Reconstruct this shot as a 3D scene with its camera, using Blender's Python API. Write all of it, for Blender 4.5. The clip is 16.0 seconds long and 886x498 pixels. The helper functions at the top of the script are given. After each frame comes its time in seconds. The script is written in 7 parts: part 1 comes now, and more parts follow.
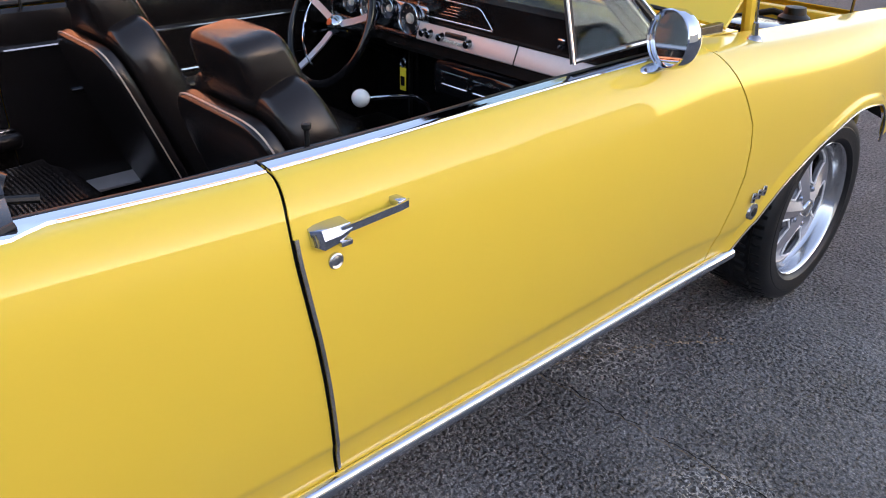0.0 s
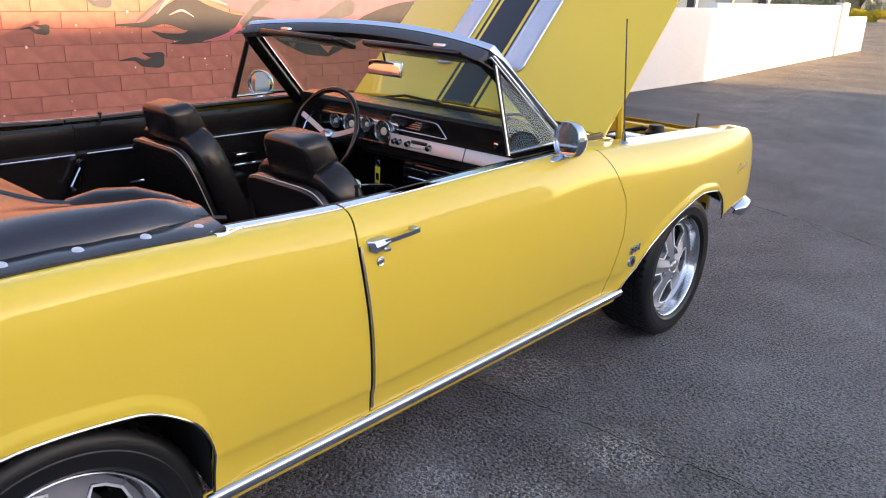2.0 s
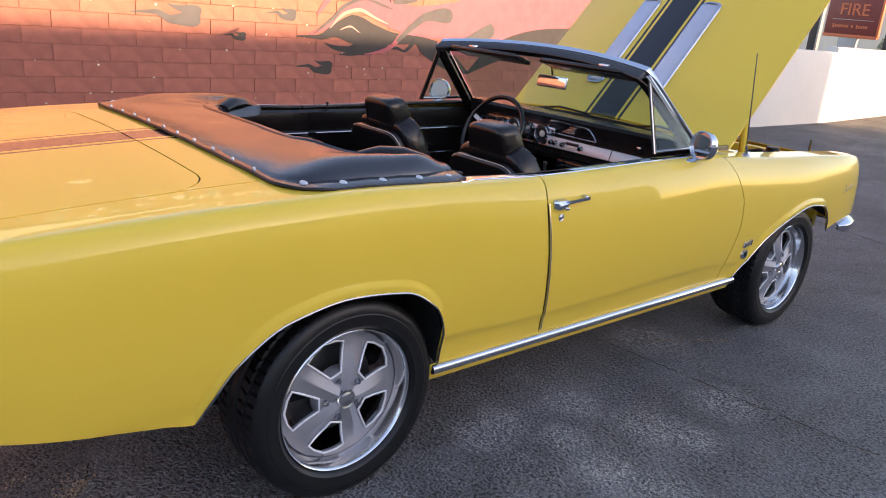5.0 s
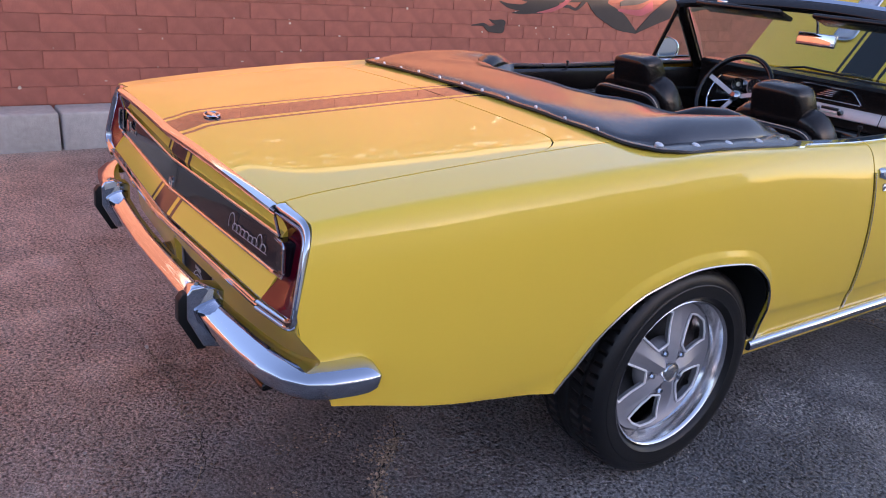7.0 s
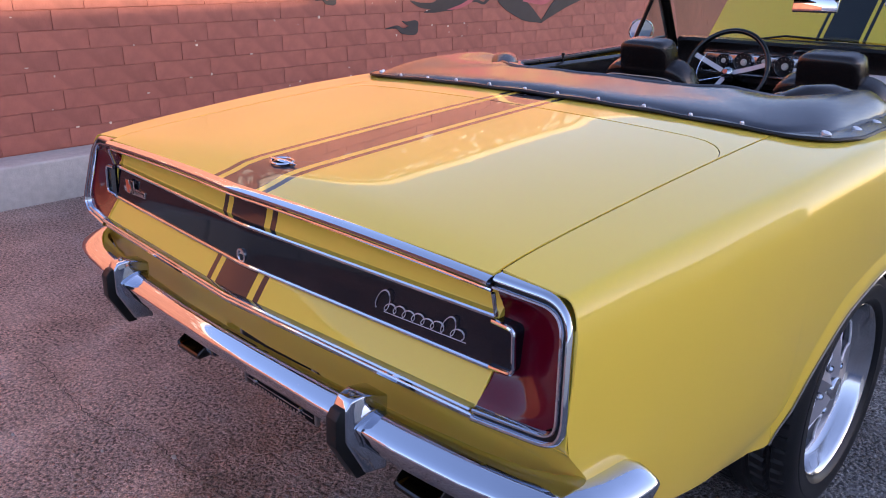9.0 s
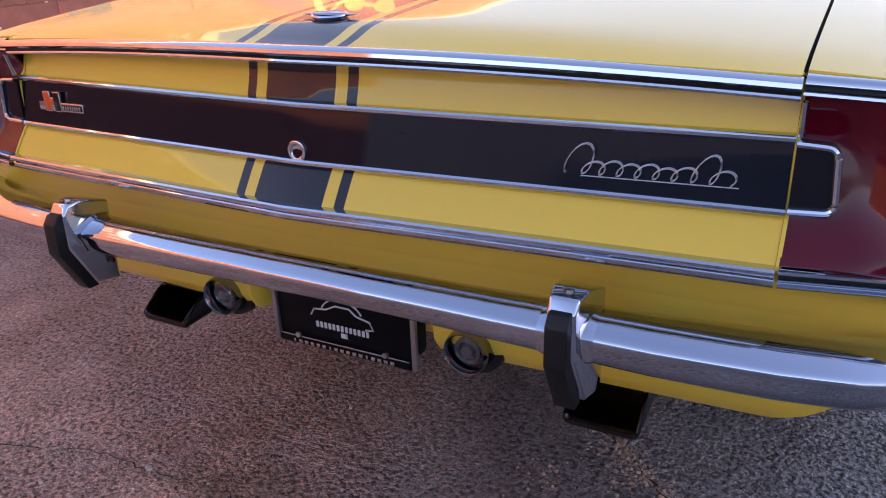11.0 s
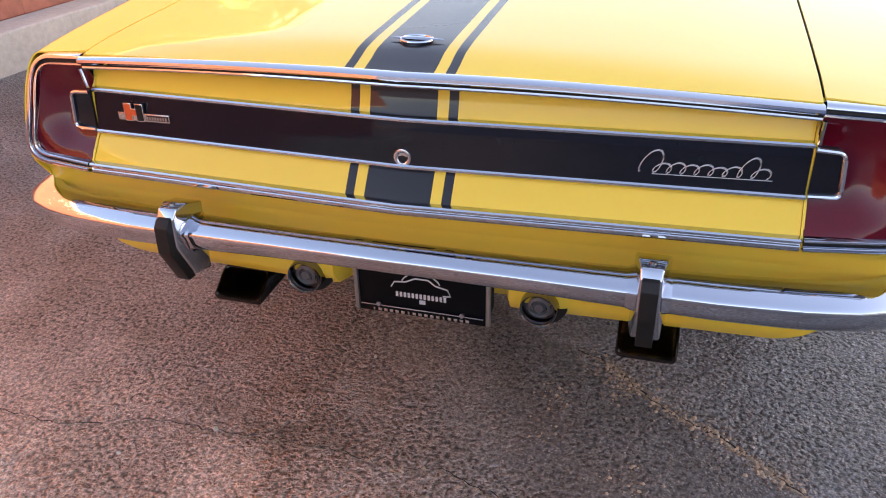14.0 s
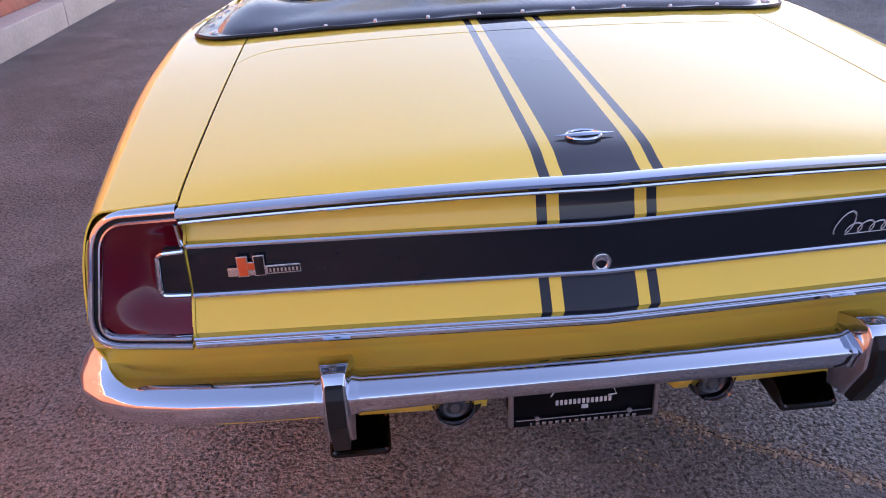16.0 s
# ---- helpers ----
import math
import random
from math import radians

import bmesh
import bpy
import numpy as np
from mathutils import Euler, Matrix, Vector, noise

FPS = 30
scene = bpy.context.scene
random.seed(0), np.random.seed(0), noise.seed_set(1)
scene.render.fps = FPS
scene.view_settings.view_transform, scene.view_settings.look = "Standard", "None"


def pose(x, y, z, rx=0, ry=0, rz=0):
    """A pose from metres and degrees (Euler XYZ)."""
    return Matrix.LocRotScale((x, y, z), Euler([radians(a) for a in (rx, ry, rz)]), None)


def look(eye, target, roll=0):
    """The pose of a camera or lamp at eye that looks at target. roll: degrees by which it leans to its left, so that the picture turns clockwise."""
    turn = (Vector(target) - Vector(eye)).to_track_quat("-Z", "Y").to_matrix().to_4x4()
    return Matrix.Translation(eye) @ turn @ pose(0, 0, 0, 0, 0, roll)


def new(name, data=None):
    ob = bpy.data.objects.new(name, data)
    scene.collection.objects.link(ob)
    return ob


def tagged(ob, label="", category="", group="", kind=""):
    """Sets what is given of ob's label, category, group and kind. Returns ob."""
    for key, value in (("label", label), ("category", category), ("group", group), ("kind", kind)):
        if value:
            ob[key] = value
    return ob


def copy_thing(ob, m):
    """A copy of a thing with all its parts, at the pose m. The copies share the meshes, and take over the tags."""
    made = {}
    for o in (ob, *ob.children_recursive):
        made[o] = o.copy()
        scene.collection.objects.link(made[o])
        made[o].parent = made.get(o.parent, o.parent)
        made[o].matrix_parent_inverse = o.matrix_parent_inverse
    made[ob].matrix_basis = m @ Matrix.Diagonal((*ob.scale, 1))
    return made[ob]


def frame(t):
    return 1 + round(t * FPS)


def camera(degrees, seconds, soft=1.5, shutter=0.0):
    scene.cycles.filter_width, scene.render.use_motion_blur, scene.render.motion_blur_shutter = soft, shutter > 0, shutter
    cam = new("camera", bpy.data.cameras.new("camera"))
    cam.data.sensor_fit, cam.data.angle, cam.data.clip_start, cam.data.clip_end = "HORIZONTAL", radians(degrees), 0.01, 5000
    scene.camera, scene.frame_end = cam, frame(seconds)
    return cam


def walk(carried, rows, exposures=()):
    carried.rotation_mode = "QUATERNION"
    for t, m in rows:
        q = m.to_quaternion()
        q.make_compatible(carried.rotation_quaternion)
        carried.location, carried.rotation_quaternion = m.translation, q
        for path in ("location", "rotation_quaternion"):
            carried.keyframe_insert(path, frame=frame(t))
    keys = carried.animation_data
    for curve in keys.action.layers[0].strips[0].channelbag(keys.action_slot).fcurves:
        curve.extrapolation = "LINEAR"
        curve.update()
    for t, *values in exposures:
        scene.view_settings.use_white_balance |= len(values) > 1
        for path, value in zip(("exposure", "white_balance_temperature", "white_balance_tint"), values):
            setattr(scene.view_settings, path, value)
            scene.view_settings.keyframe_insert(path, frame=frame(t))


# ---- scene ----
cam = camera(59.3, 16.0, soft=1.0)
PATH = [
    (0, (1.758, 0.252, 1.389), (0.459, 1.454, 0.457), 1.2),
    (0.5, (1.87, 0.071, 1.408), (0.605, 1.377, 0.572), 1.4),
    (1, (2.044, -0.102, 1.447), (0.802, 1.271, 0.691), 1.6),
    (1.5, (2.147, -0.275, 1.476), (0.914, 1.139, 0.783), 2.0),
    (2, (2.235, -0.48, 1.498), (0.997, 0.953, 0.855), 2.4),
    (2.5, (2.324, -0.618, 1.518), (1.084, 0.829, 0.912), 3.1),
    (3, (2.45, -0.703, 1.529), (1.198, 0.747, 0.954), 3.6),
    (3.2, (2.478, -0.741, 1.526), (1.22, 0.706, 0.959), 3.8),
    (5.3, (2.575, -1.33, 1.482), (1.129, -0.091, 0.87), 5.5),
    (5.5, (2.545, -1.397, 1.473), (1.078, -0.188, 0.851), 5.6),
    (6, (2.402, -1.595, 1.454), (0.895, -0.454, 0.799), 5.6),
    (6.5, (2.253, -1.682, 1.436), (0.726, -0.588, 0.75), 5.4),
    (7, (2.085, -1.727, 1.41), (0.558, -0.646, 0.703), 4.8),
    (7.5, (1.947, -1.775, 1.386), (0.442, -0.668, 0.672), 3.8),
    (8, (1.768, -1.872, 1.388), (0.301, -0.711, 0.682), 2.6),
    (8.2, (1.688, -1.899, 1.378), (0.243, -0.708, 0.676), 2.1),
    (10.3, (0.896, -1.968, 1.244), (-0.143, -0.41, 0.543), -1.8),
    (10.5, (0.842, -1.967, 1.209), (-0.15, -0.383, 0.496), -1.9),
    (11, (0.715, -2.048, 1.072), (-0.17, -0.428, 0.303), -2.3),
    (11.5, (0.644, -2.14, 1.005), (-0.187, -0.508, 0.2), -1.9),
    (12, (0.659, -2.189, 0.979), (-0.144, -0.562, 0.138), -1.5),
    (12.5, (0.702, -2.232, 1.026), (-0.083, -0.61, 0.158), -1.4),
    (13, (0.694, -2.292, 1.118), (-0.045, -0.666, 0.218), -1.3),
    (13.5, (0.575, -2.37, 1.226), (-0.076, -0.722, 0.299), -1.2),
    (14, (0.444, -2.376, 1.284), (-0.077, -0.697, 0.33), -1.3),
    (14.5, (0.242, -2.318, 1.303), (-0.127, -0.601, 0.346), -1.5),
    (15, (0.026, -2.314, 1.338), (-0.18, -0.563, 0.394), -1.8),
    (15.5, (-0.182, -2.332, 1.355), (-0.22, -0.552, 0.444), -2.3),
    (16, (-0.346, -2.271, 1.366), (-0.203, -0.485, 0.479), -2.5),
]
walk(cam, [(t, look(eye, target, roll)) for t, eye, target, roll in PATH],
     [(0, 2.26, 7500, 27), (3, 2.05, 7350, 27), (5.4, 1.80, 7000, 28), (6.5, 1.76, 6700, 32), (8.2, 1.82, 6250, 37), (10.4, 1.67, 6400, 33), (11.2, 1.98, 6850, 38), (12, 2.46, 7150, 35), (13, 2.64, 7600, 31), (14, 2.48, 8200, 29), (14.5, 2.30, 8300, 28), (15.1, 2.15, 7800, 28), (15.5, 2.12, 7050, 35), (16, 2.10, 6650, 40)])

# ---- light ----
SUN_FROM = Vector((0.934, 0.357, math.tan(radians(12.0))))
world = bpy.data.worlds.new("sky")
scene.world = world
world.use_nodes = True
wn = world.node_tree.nodes
sky = wn.new("ShaderNodeTexSky")
sky.sky_type = "NISHITA"
sky.sun_disc = False
sky.sun_elevation = radians(12.0)
sky.sun_rotation = math.atan2(SUN_FROM.x, SUN_FROM.y)
sky.dust_density = 0.7
wn["Background"].inputs["Strength"].default_value = 0.15
world.node_tree.links.new(sky.outputs["Color"], wn["Background"].inputs["Color"])
sun = new("sun", bpy.data.lights.new("sun", "SUN"))
sun.data.energy, sun.data.angle, sun.data.color = 2.9, radians(0.53), (1.0, 0.74, 0.44)
sun.matrix_world = look(SUN_FROM * 40, (0, 0, 0))
scene.view_settings.exposure = 2.0


# ---- materials ----
def material(name, color, rough=0.5, metal=0.0, grain=0.0, scale=40.0, bump=0.0, bump_scale=200.0, coat=0.0, vary=0.0, spec=0.5):
    """A principled material with colour mottling (grain, at scale) and fine relief."""
    m = bpy.data.materials.new(name)
    m.use_nodes = True
    n, l = m.node_tree.nodes, m.node_tree.links
    b = n["Principled BSDF"]
    b.inputs["Base Color"].default_value = (*color, 1)
    b.inputs["Roughness"].default_value = rough
    b.inputs["Metallic"].default_value = metal
    b.inputs["Coat Weight"].default_value = coat
    b.inputs["Coat Roughness"].default_value = 0.03
    b.inputs["Coat IOR"].default_value = 1.42
    b.inputs["Specular IOR Level"].default_value = spec
    tc = n.new("ShaderNodeTexCoord")
    out = None
    if grain:
        a = n.new("ShaderNodeTexNoise")
        a.inputs["Scale"].default_value, a.inputs["Detail"].default_value = scale, 6
        c = n.new("ShaderNodeTexNoise")
        c.inputs["Scale"].default_value, c.inputs["Detail"].default_value = scale * 0.07, 4
        l.new(tc.outputs["Object"], a.inputs["Vector"])
        l.new(tc.outputs["Object"], c.inputs["Vector"])
        add = n.new("ShaderNodeMath")
        add.operation = "ADD"
        l.new(a.outputs["Fac"], add.inputs[0])
        l.new(c.outputs["Fac"], add.inputs[1])
        mr = n.new("ShaderNodeMapRange")
        mr.inputs["From Min"].default_value, mr.inputs["From Max"].default_value = 0.6, 1.4
        mr.inputs["To Min"].default_value, mr.inputs["To Max"].default_value = 1 - grain, 1 + grain
        l.new(add.outputs[0], mr.inputs["Value"])
        out = mr.outputs["Result"]
    if vary:
        oi = n.new("ShaderNodeObjectInfo")
        mv = n.new("ShaderNodeMapRange")
        mv.inputs["To Min"].default_value, mv.inputs["To Max"].default_value = 1 - vary, 1 + vary
        l.new(oi.outputs["Random"], mv.inputs["Value"])
        if out:
            mu = n.new("ShaderNodeMath")
            mu.operation = "MULTIPLY"
            l.new(out, mu.inputs[0])
            l.new(mv.outputs["Result"], mu.inputs[1])
            out = mu.outputs[0]
        else:
            out = mv.outputs["Result"]
    if out:
        sc = n.new("ShaderNodeVectorMath")
        sc.operation = "SCALE"
        sc.inputs[0].default_value = color
        l.new(out, sc.inputs["Scale"])
        l.new(sc.outputs["Vector"], b.inputs["Base Color"])
    if bump:
        t = n.new("ShaderNodeTexNoise")
        t.inputs["Scale"].default_value, t.inputs["Detail"].default_value = bump_scale, 4
        l.new(tc.outputs["Object"], t.inputs["Vector"])
        bp = n.new("ShaderNodeBump")
        bp.inputs["Strength"].default_value, bp.inputs["Distance"].default_value = bump, 0.004
        l.new(t.outputs["Fac"], bp.inputs["Height"])
        l.new(bp.outputs["Normal"], b.inputs["Normal"])
    return m


YELLOW_RGB = (0.86, 0.590, 0.066)
YELLOW = material("yellow_paint", YELLOW_RGB, 0.45, coat=1.0, grain=0.02, scale=3, spec=0.12, bump=0.10, bump_scale=7)
CHROME = material("chrome", (0.56, 0.60, 0.67), 0.05, 1.0, bump=0.006, bump_scale=25)
BRIGHT = material("brushed_aluminium", (0.62, 0.62, 0.63), 0.22, 1.0, grain=0.06, scale=300)
SILVER = material("silver_wheel_paint", (0.30, 0.30, 0.325), 0.40, 0.25, grain=0.06, scale=60, coat=0.2)
VINYL = material("black_vinyl", (0.0110, 0.0082, 0.0076), 0.25, grain=0.25, scale=24, bump=0.16, bump_scale=34, spec=0.42)
COVER = material("black_boot_vinyl", (0.014, 0.013, 0.017), 0.21, grain=0.25, scale=18, bump=0.02, bump_scale=300, spec=0.9)
BLACK = material("black_satin", (0.006, 0.006, 0.007), 0.07, grain=0.15, scale=50, spec=0.5)
DARK = material("dark_void", (0.004, 0.004, 0.004), 0.95, grain=0.3, scale=12)
CARPET = material("black_carpet", (0.009, 0.008, 0.008), 0.98, grain=0.4, scale=90, bump=0.6, bump_scale=500)
STAINLESS = material("stainless_trim", (0.34, 0.34, 0.35), 0.16, 1.0, grain=0.05, scale=200)
SATIN = material("satin_silver_panel", (0.62, 0.56, 0.54), 0.38, 0.35, grain=0.06, scale=260)
RUBBER = material("tyre_rubber", (0.0075, 0.0075, 0.0085), 0.42, spec=0.45, grain=0.35, scale=14, bump=0.12, bump_scale=260)
GASKET = material("black_rubber", (0.008, 0.008, 0.008), 0.45, grain=0.2, scale=40, bump=0.05, spec=0.35)


def striped(name, half, gap, pin, shift=0.0):
    """Yellow paint with a black centre band and two black pinstripes along the car."""
    m = YELLOW.copy()
    m.name = name
    n, l = m.node_tree.nodes, m.node_tree.links
    b = n["Principled BSDF"]
    tc = n.new("ShaderNodeTexCoord")
    sp = n.new("ShaderNodeSeparateXYZ")
    l.new(tc.outputs["Object"], sp.inputs[0])

    def op(kind, a, c=None):
        k = n.new("ShaderNodeMath")
        k.operation = kind
        for i, v in enumerate((a, c)):
            if v is None:
                continue
            if isinstance(v, (int, float)):
                k.inputs[i].default_value = v
            else:
                l.new(v, k.inputs[i])
        return k.outputs[0]

    ax = op("ABSOLUTE", op("SUBTRACT", sp.outputs["X"], shift))
    mask = op("MAXIMUM", op("LESS_THAN", ax, half), op("MULTIPLY", op("GREATER_THAN", ax, half + gap), op("LESS_THAN", ax, half + gap + pin)))
    mix = n.new("ShaderNodeMix")
    mix.data_type = "RGBA"
    mix.inputs["A"].default_value = (*YELLOW_RGB, 1)
    mix.inputs["B"].default_value = (0.012, 0.013, 0.018, 1)
    l.new(mask, mix.inputs["Factor"])
    l.new(mix.outputs["Result"], b.inputs["Base Color"])
    return m


STRIPED = striped("yellow_paint_with_black_stripes", 0.062, 0.020, 0.017, -0.004)


# ---- mesh tools ----
def curve(*pts):
    """A smooth function through (position, value) pairs."""
    px = np.array([p[0] for p in pts], float)
    pv = np.array([p[1] for p in pts], float)
    d = np.diff(pv) / np.diff(px)
    m = np.concatenate([[d[0]], np.where(d[:-1] * d[1:] > 0, 2 * d[:-1] * d[1:] / np.where(d[:-1] + d[1:] == 0, 1, d[:-1] + d[1:]), 0), [d[-1]]])

    def f(v):
        v = min(max(v, px[0]), px[-1])
        i = min(int(np.searchsorted(px, v, "right")) - 1, len(px) - 2)
        h = px[i + 1] - px[i]
        t = (v - px[i]) / h
        return float((2 * t**3 - 3 * t**2 + 1) * pv[i] + (t**3 - 2 * t**2 + t) * h * m[i] + (3 * t**2 - 2 * t**3) * pv[i + 1] + (t**3 - t**2) * h * m[i + 1])

    return f


def steps(a, b, n):
    return [a + (b - a) * i / n for i in range(n + 1)]


def obj(name, verts, faces, mat, parent=None, label="", smooth=38, flip=False):
    """A mesh object; smooth is the angle in degrees under which its edges are rounded."""
    me = bpy.data.meshes.new(name)
    me.from_pydata([tuple(v) for v in verts], [], [tuple(reversed(f)) if flip else tuple(f) for f in faces])
    for q in mat if isinstance(mat, (list, tuple)) else [mat]:
        me.materials.append(q)
    if smooth:
        me.shade_smooth()
        me.set_sharp_from_angle(angle=radians(smooth))
    me.update()
    o = new(name, me)
    if parent:
        o.parent = parent
    return tagged(o, label)


def part(name, bm, mat, parent=None, label="", smooth=38):
    """Links a bmesh as one mesh object under a thing or part."""
    me = bpy.data.meshes.new(name)
    bmesh.ops.recalc_face_normals(bm, faces=bm.faces)
    bm.to_mesh(me)
    bm.free()
    me.materials.append(mat)
    if smooth:
        me.shade_smooth()
        me.set_sharp_from_angle(angle=radians(smooth))
    o = new(name, me)
    if parent:
        o.parent = parent
    return tagged(o, label)


def thing(name, label, category, group="", kind="", at=(0, 0, 0)):
    o = new(name)
    o.location = at
    o.empty_display_size = 0.1
    return tagged(o, label, category, group, kind)


def shell(rows, thick, close=False):
    """Verts and faces of a sheet given as rows of points, with that thickness away from its face side."""
    P = np.array([[tuple(p) for p in r] for r in rows], float)
    nr, nc = P.shape[:2]
    du = np.gradient(P, axis=0)
    dv = np.gradient(P, axis=1)
    nn = np.cross(du, dv)
    nn /= np.maximum(np.linalg.norm(nn, axis=2, keepdims=True), 1e-9)
    Q = P - nn * thick
    verts = [tuple(v) for v in P.reshape(-1, 3)] + [tuple(v) for v in Q.reshape(-1, 3)]
    faces = []
    k = nr * nc
    for i in range(nr - 1):
        for j in range(nc - 1):
            a, b, c, d = i * nc + j, (i + 1) * nc + j, (i + 1) * nc + j + 1, i * nc + j + 1
            faces.append((a, b, c, d))
            faces.append((k + d, k + c, k + b, k + a))
    rim = [j for j in range(nc)] + [i * nc + nc - 1 for i in range(1, nr)] + [(nr - 1) * nc + j for j in range(nc - 2, -1, -1)] + [i * nc for i in range(nr - 2, 0, -1)]
    for a, b in zip(rim, rim[1:] + rim[:1]):
        faces.append((a, b, k + b, k + a))
    return verts, faces


def sheet(name, rows, mat, parent=None, label="", thick=0.003, smooth=38):
    v, f = shell(rows, thick)
    return obj(name, v, f, mat, parent, label, smooth)


def mirrored(ob, name=None, parent=None, label=""):
    """The same part on the car's other side."""
    src = ob.data
    verts = [(-v.co.x, v.co.y, v.co.z) for v in src.vertices]
    faces = [tuple(reversed(p.vertices)) for p in src.polygons]
    o = obj(name or ob.name.split(".")[0], verts, faces, list(src.materials), parent or ob.parent, label or ob.get("label", ""))
    return o


def sweep(path, section, closed=False, up=(0, 0, 1), ends=True, scale=None, ring=True):
    """Verts and faces of a section (points across, up) carried along a path."""
    pts = [Vector(p) for p in path]
    verts, faces = [], []
    n, m = len(pts), len(section)
    U = Vector(up)
    for i, p in enumerate(pts):
        a = pts[i - 1] if (i or closed) else p
        b = pts[(i + 1) % n] if (i < n - 1 or closed) else p
        t = (b - a).normalized()
        side = t.cross(U)
        if side.length < 1e-5:
            side = t.cross(Vector((1, 0, 0.01)))
        side.normalize()
        v = side.cross(t)
        s = scale[i] if scale else 1.0
        for q in section:
            verts.append(tuple(p + side * q[0] * s + v * q[1] * s))
    last = n if closed else n - 1
    mm = m if ring else m - 1
    for i in range(last):
        for j in range(mm):
            a, b = i * m + j, i * m + (j + 1) % m
            c, d = ((i + 1) % n) * m + (j + 1) % m, ((i + 1) % n) * m + j
            faces.append((a, b, c, d))
    if ends and not closed and ring:
        faces.append(tuple(range(m - 1, -1, -1)))
        faces.append(tuple((n - 1) * m + j for j in range(m)))
    return verts, faces


def circle(r, n=12, ry=None, start=0.0):
    return [(r * math.cos(start + 2 * math.pi * i / n), (ry or r) * math.sin(start + 2 * math.pi * i / n)) for i in range(n)]


def tube(name, path, r, mat, parent=None, label="", n=10, closed=False, ry=None, scale=None, up=(0, 0, 1)):
    v, f = sweep(path, circle(r, n, ry), closed, up, True, scale)
    return fixed(obj(name, v, f, mat, parent, label))


def fixed(o):
    """Turns the faces of a closed mesh outwards."""
    bm = bmesh.new()
    bm.from_mesh(o.data)
    bmesh.ops.recalc_face_normals(bm, faces=bm.faces)
    bm.to_mesh(o.data)
    bm.free()
    return o


def rbox(size, at=(0, 0, 0), bevel=0.01, seg=2, taper=None, m=None):
    """A rounded box as a bmesh; taper scales its top in x and y."""
    bm = bmesh.new()
    bmesh.ops.create_cube(bm, size=1.0)
    for v in bm.verts:
        v.co = Vector((v.co.x * size[0], v.co.y * size[1], v.co.z * size[2]))
        if taper and v.co.z > 0:
            v.co.x *= taper[0]
            v.co.y *= taper[1]
    if bevel:
        bmesh.ops.bevel(bm, geom=list(bm.edges), offset=bevel, segments=seg, affect="EDGES", profile=0.5)
    bmesh.ops.transform(bm, matrix=Matrix.Translation(at) @ (m or Matrix.Identity(4)), verts=bm.verts)
    return bm


def lathe(profile, n=48, axis="x", centre=(0, 0, 0)):
    """Verts and faces of a profile of (along, radius) turned round an axis."""
    verts, faces = [], []
    m = len(profile)
    for i in range(n):
        a = 2 * math.pi * i / n
        c, s = math.cos(a), math.sin(a)
        for t, r in profile:
            p = {"x": (t, r * c, r * s), "y": (r * c, t, r * s), "z": (r * c, r * s, t)}[axis]
            verts.append((p[0] + centre[0], p[1] + centre[1], p[2] + centre[2]))
    for i in range(n):
        for j in range(m - 1):
            a, b = i * m + j, i * m + j + 1
            c, d = ((i + 1) % n) * m + j + 1, ((i + 1) % n) * m + j
            faces.append((a, b, c, d))
    return verts, faces


def turned(name, profile, mat, parent=None, label="", n=48, axis="x", centre=(0, 0, 0), smooth=38, m=None):
    v, f = lathe(profile, n, axis, centre)
    if m:
        v = [tuple(m @ Vector(p)) for p in v]
    return fixed(obj(name, v, f, mat, parent, label, smooth))


# ---- the car: body lines (y forward from the rear axle, x to its right) ----
WIDE = curve((-1.2, 0.824), (-1.05, 0.842), (-0.8, 0.870), (-0.45, 0.893), (0.0, 0.906), (0.45, 0.898), (0.9, 0.897), (1.5, 0.902), (2.2, 0.897), (2.75, 0.902), (3.2, 0.884), (3.42, 0.866), (3.52, 0.846), (3.55, 0.826))
BELT_X = curve((-1.2, 0.764), (-1.05, 0.775), (-0.6, 0.794), (0.0, 0.806), (0.5, 0.801), (1.5, 0.800), (2.0, 0.806), (2.5, 0.806), (3.2, 0.808), (3.55, 0.785))
BELT_Z = curve((-1.2, 0.897), (-1.15, 0.903), (-1.05, 0.916), (-0.87, 0.933), (-0.6, 0.953), (-0.3, 0.969), (0.0, 0.977), (0.4, 0.966), (0.8, 0.954), (1.5, 0.966), (1.85, 0.968), (2.1, 0.950), (2.4, 0.930), (3.1, 0.902), (3.4, 0.884), (3.50, 0.872), (3.55, 0.850))
DECK_Z = curve((-1.2, 0.921), (-1.15, 0.926), (-1.11, 0.9405), (-1.06, 0.9485), (-0.95, 0.9565), (-0.8, 0.966), (-0.42, 0.988), (-0.2, 0.998), (0.4, 1.0), (1.9, 1.0), (2.3, 0.975), (3.5, 0.90))
LOW_Z = curve((-1.2, 0.53), (-1.07, 0.505), (-0.78, 0.447), (-0.45, 0.397), (-0.2, 0.37), (2.2, 0.37), (3.09, 0.495), (3.25, 0.525), (3.55, 0.55))
ROUND = curve((-1.2, 2.7), (-0.9, 2.9), (-0.4, 3.8), (0.2, 3.8), (0.6, 2.8), (0.9, 2.3), (3.55, 2.3))
TUCK = curve((0.28, 0), (0.34, 0.002), (0.42, 0.008), (0.485, 0.0165), (0.498, 0.0185), (0.509, 0.0240), (0.60, 0.043), (0.75, 0.086))
REAR_ARCH = curve((-0.49, 0.40), (-0.39, 0.555), (-0.24, 0.655), (-0.05, 0.690), (0.14, 0.672), (0.27, 0.60), (0.325, 0.50), (0.335, 0.372))
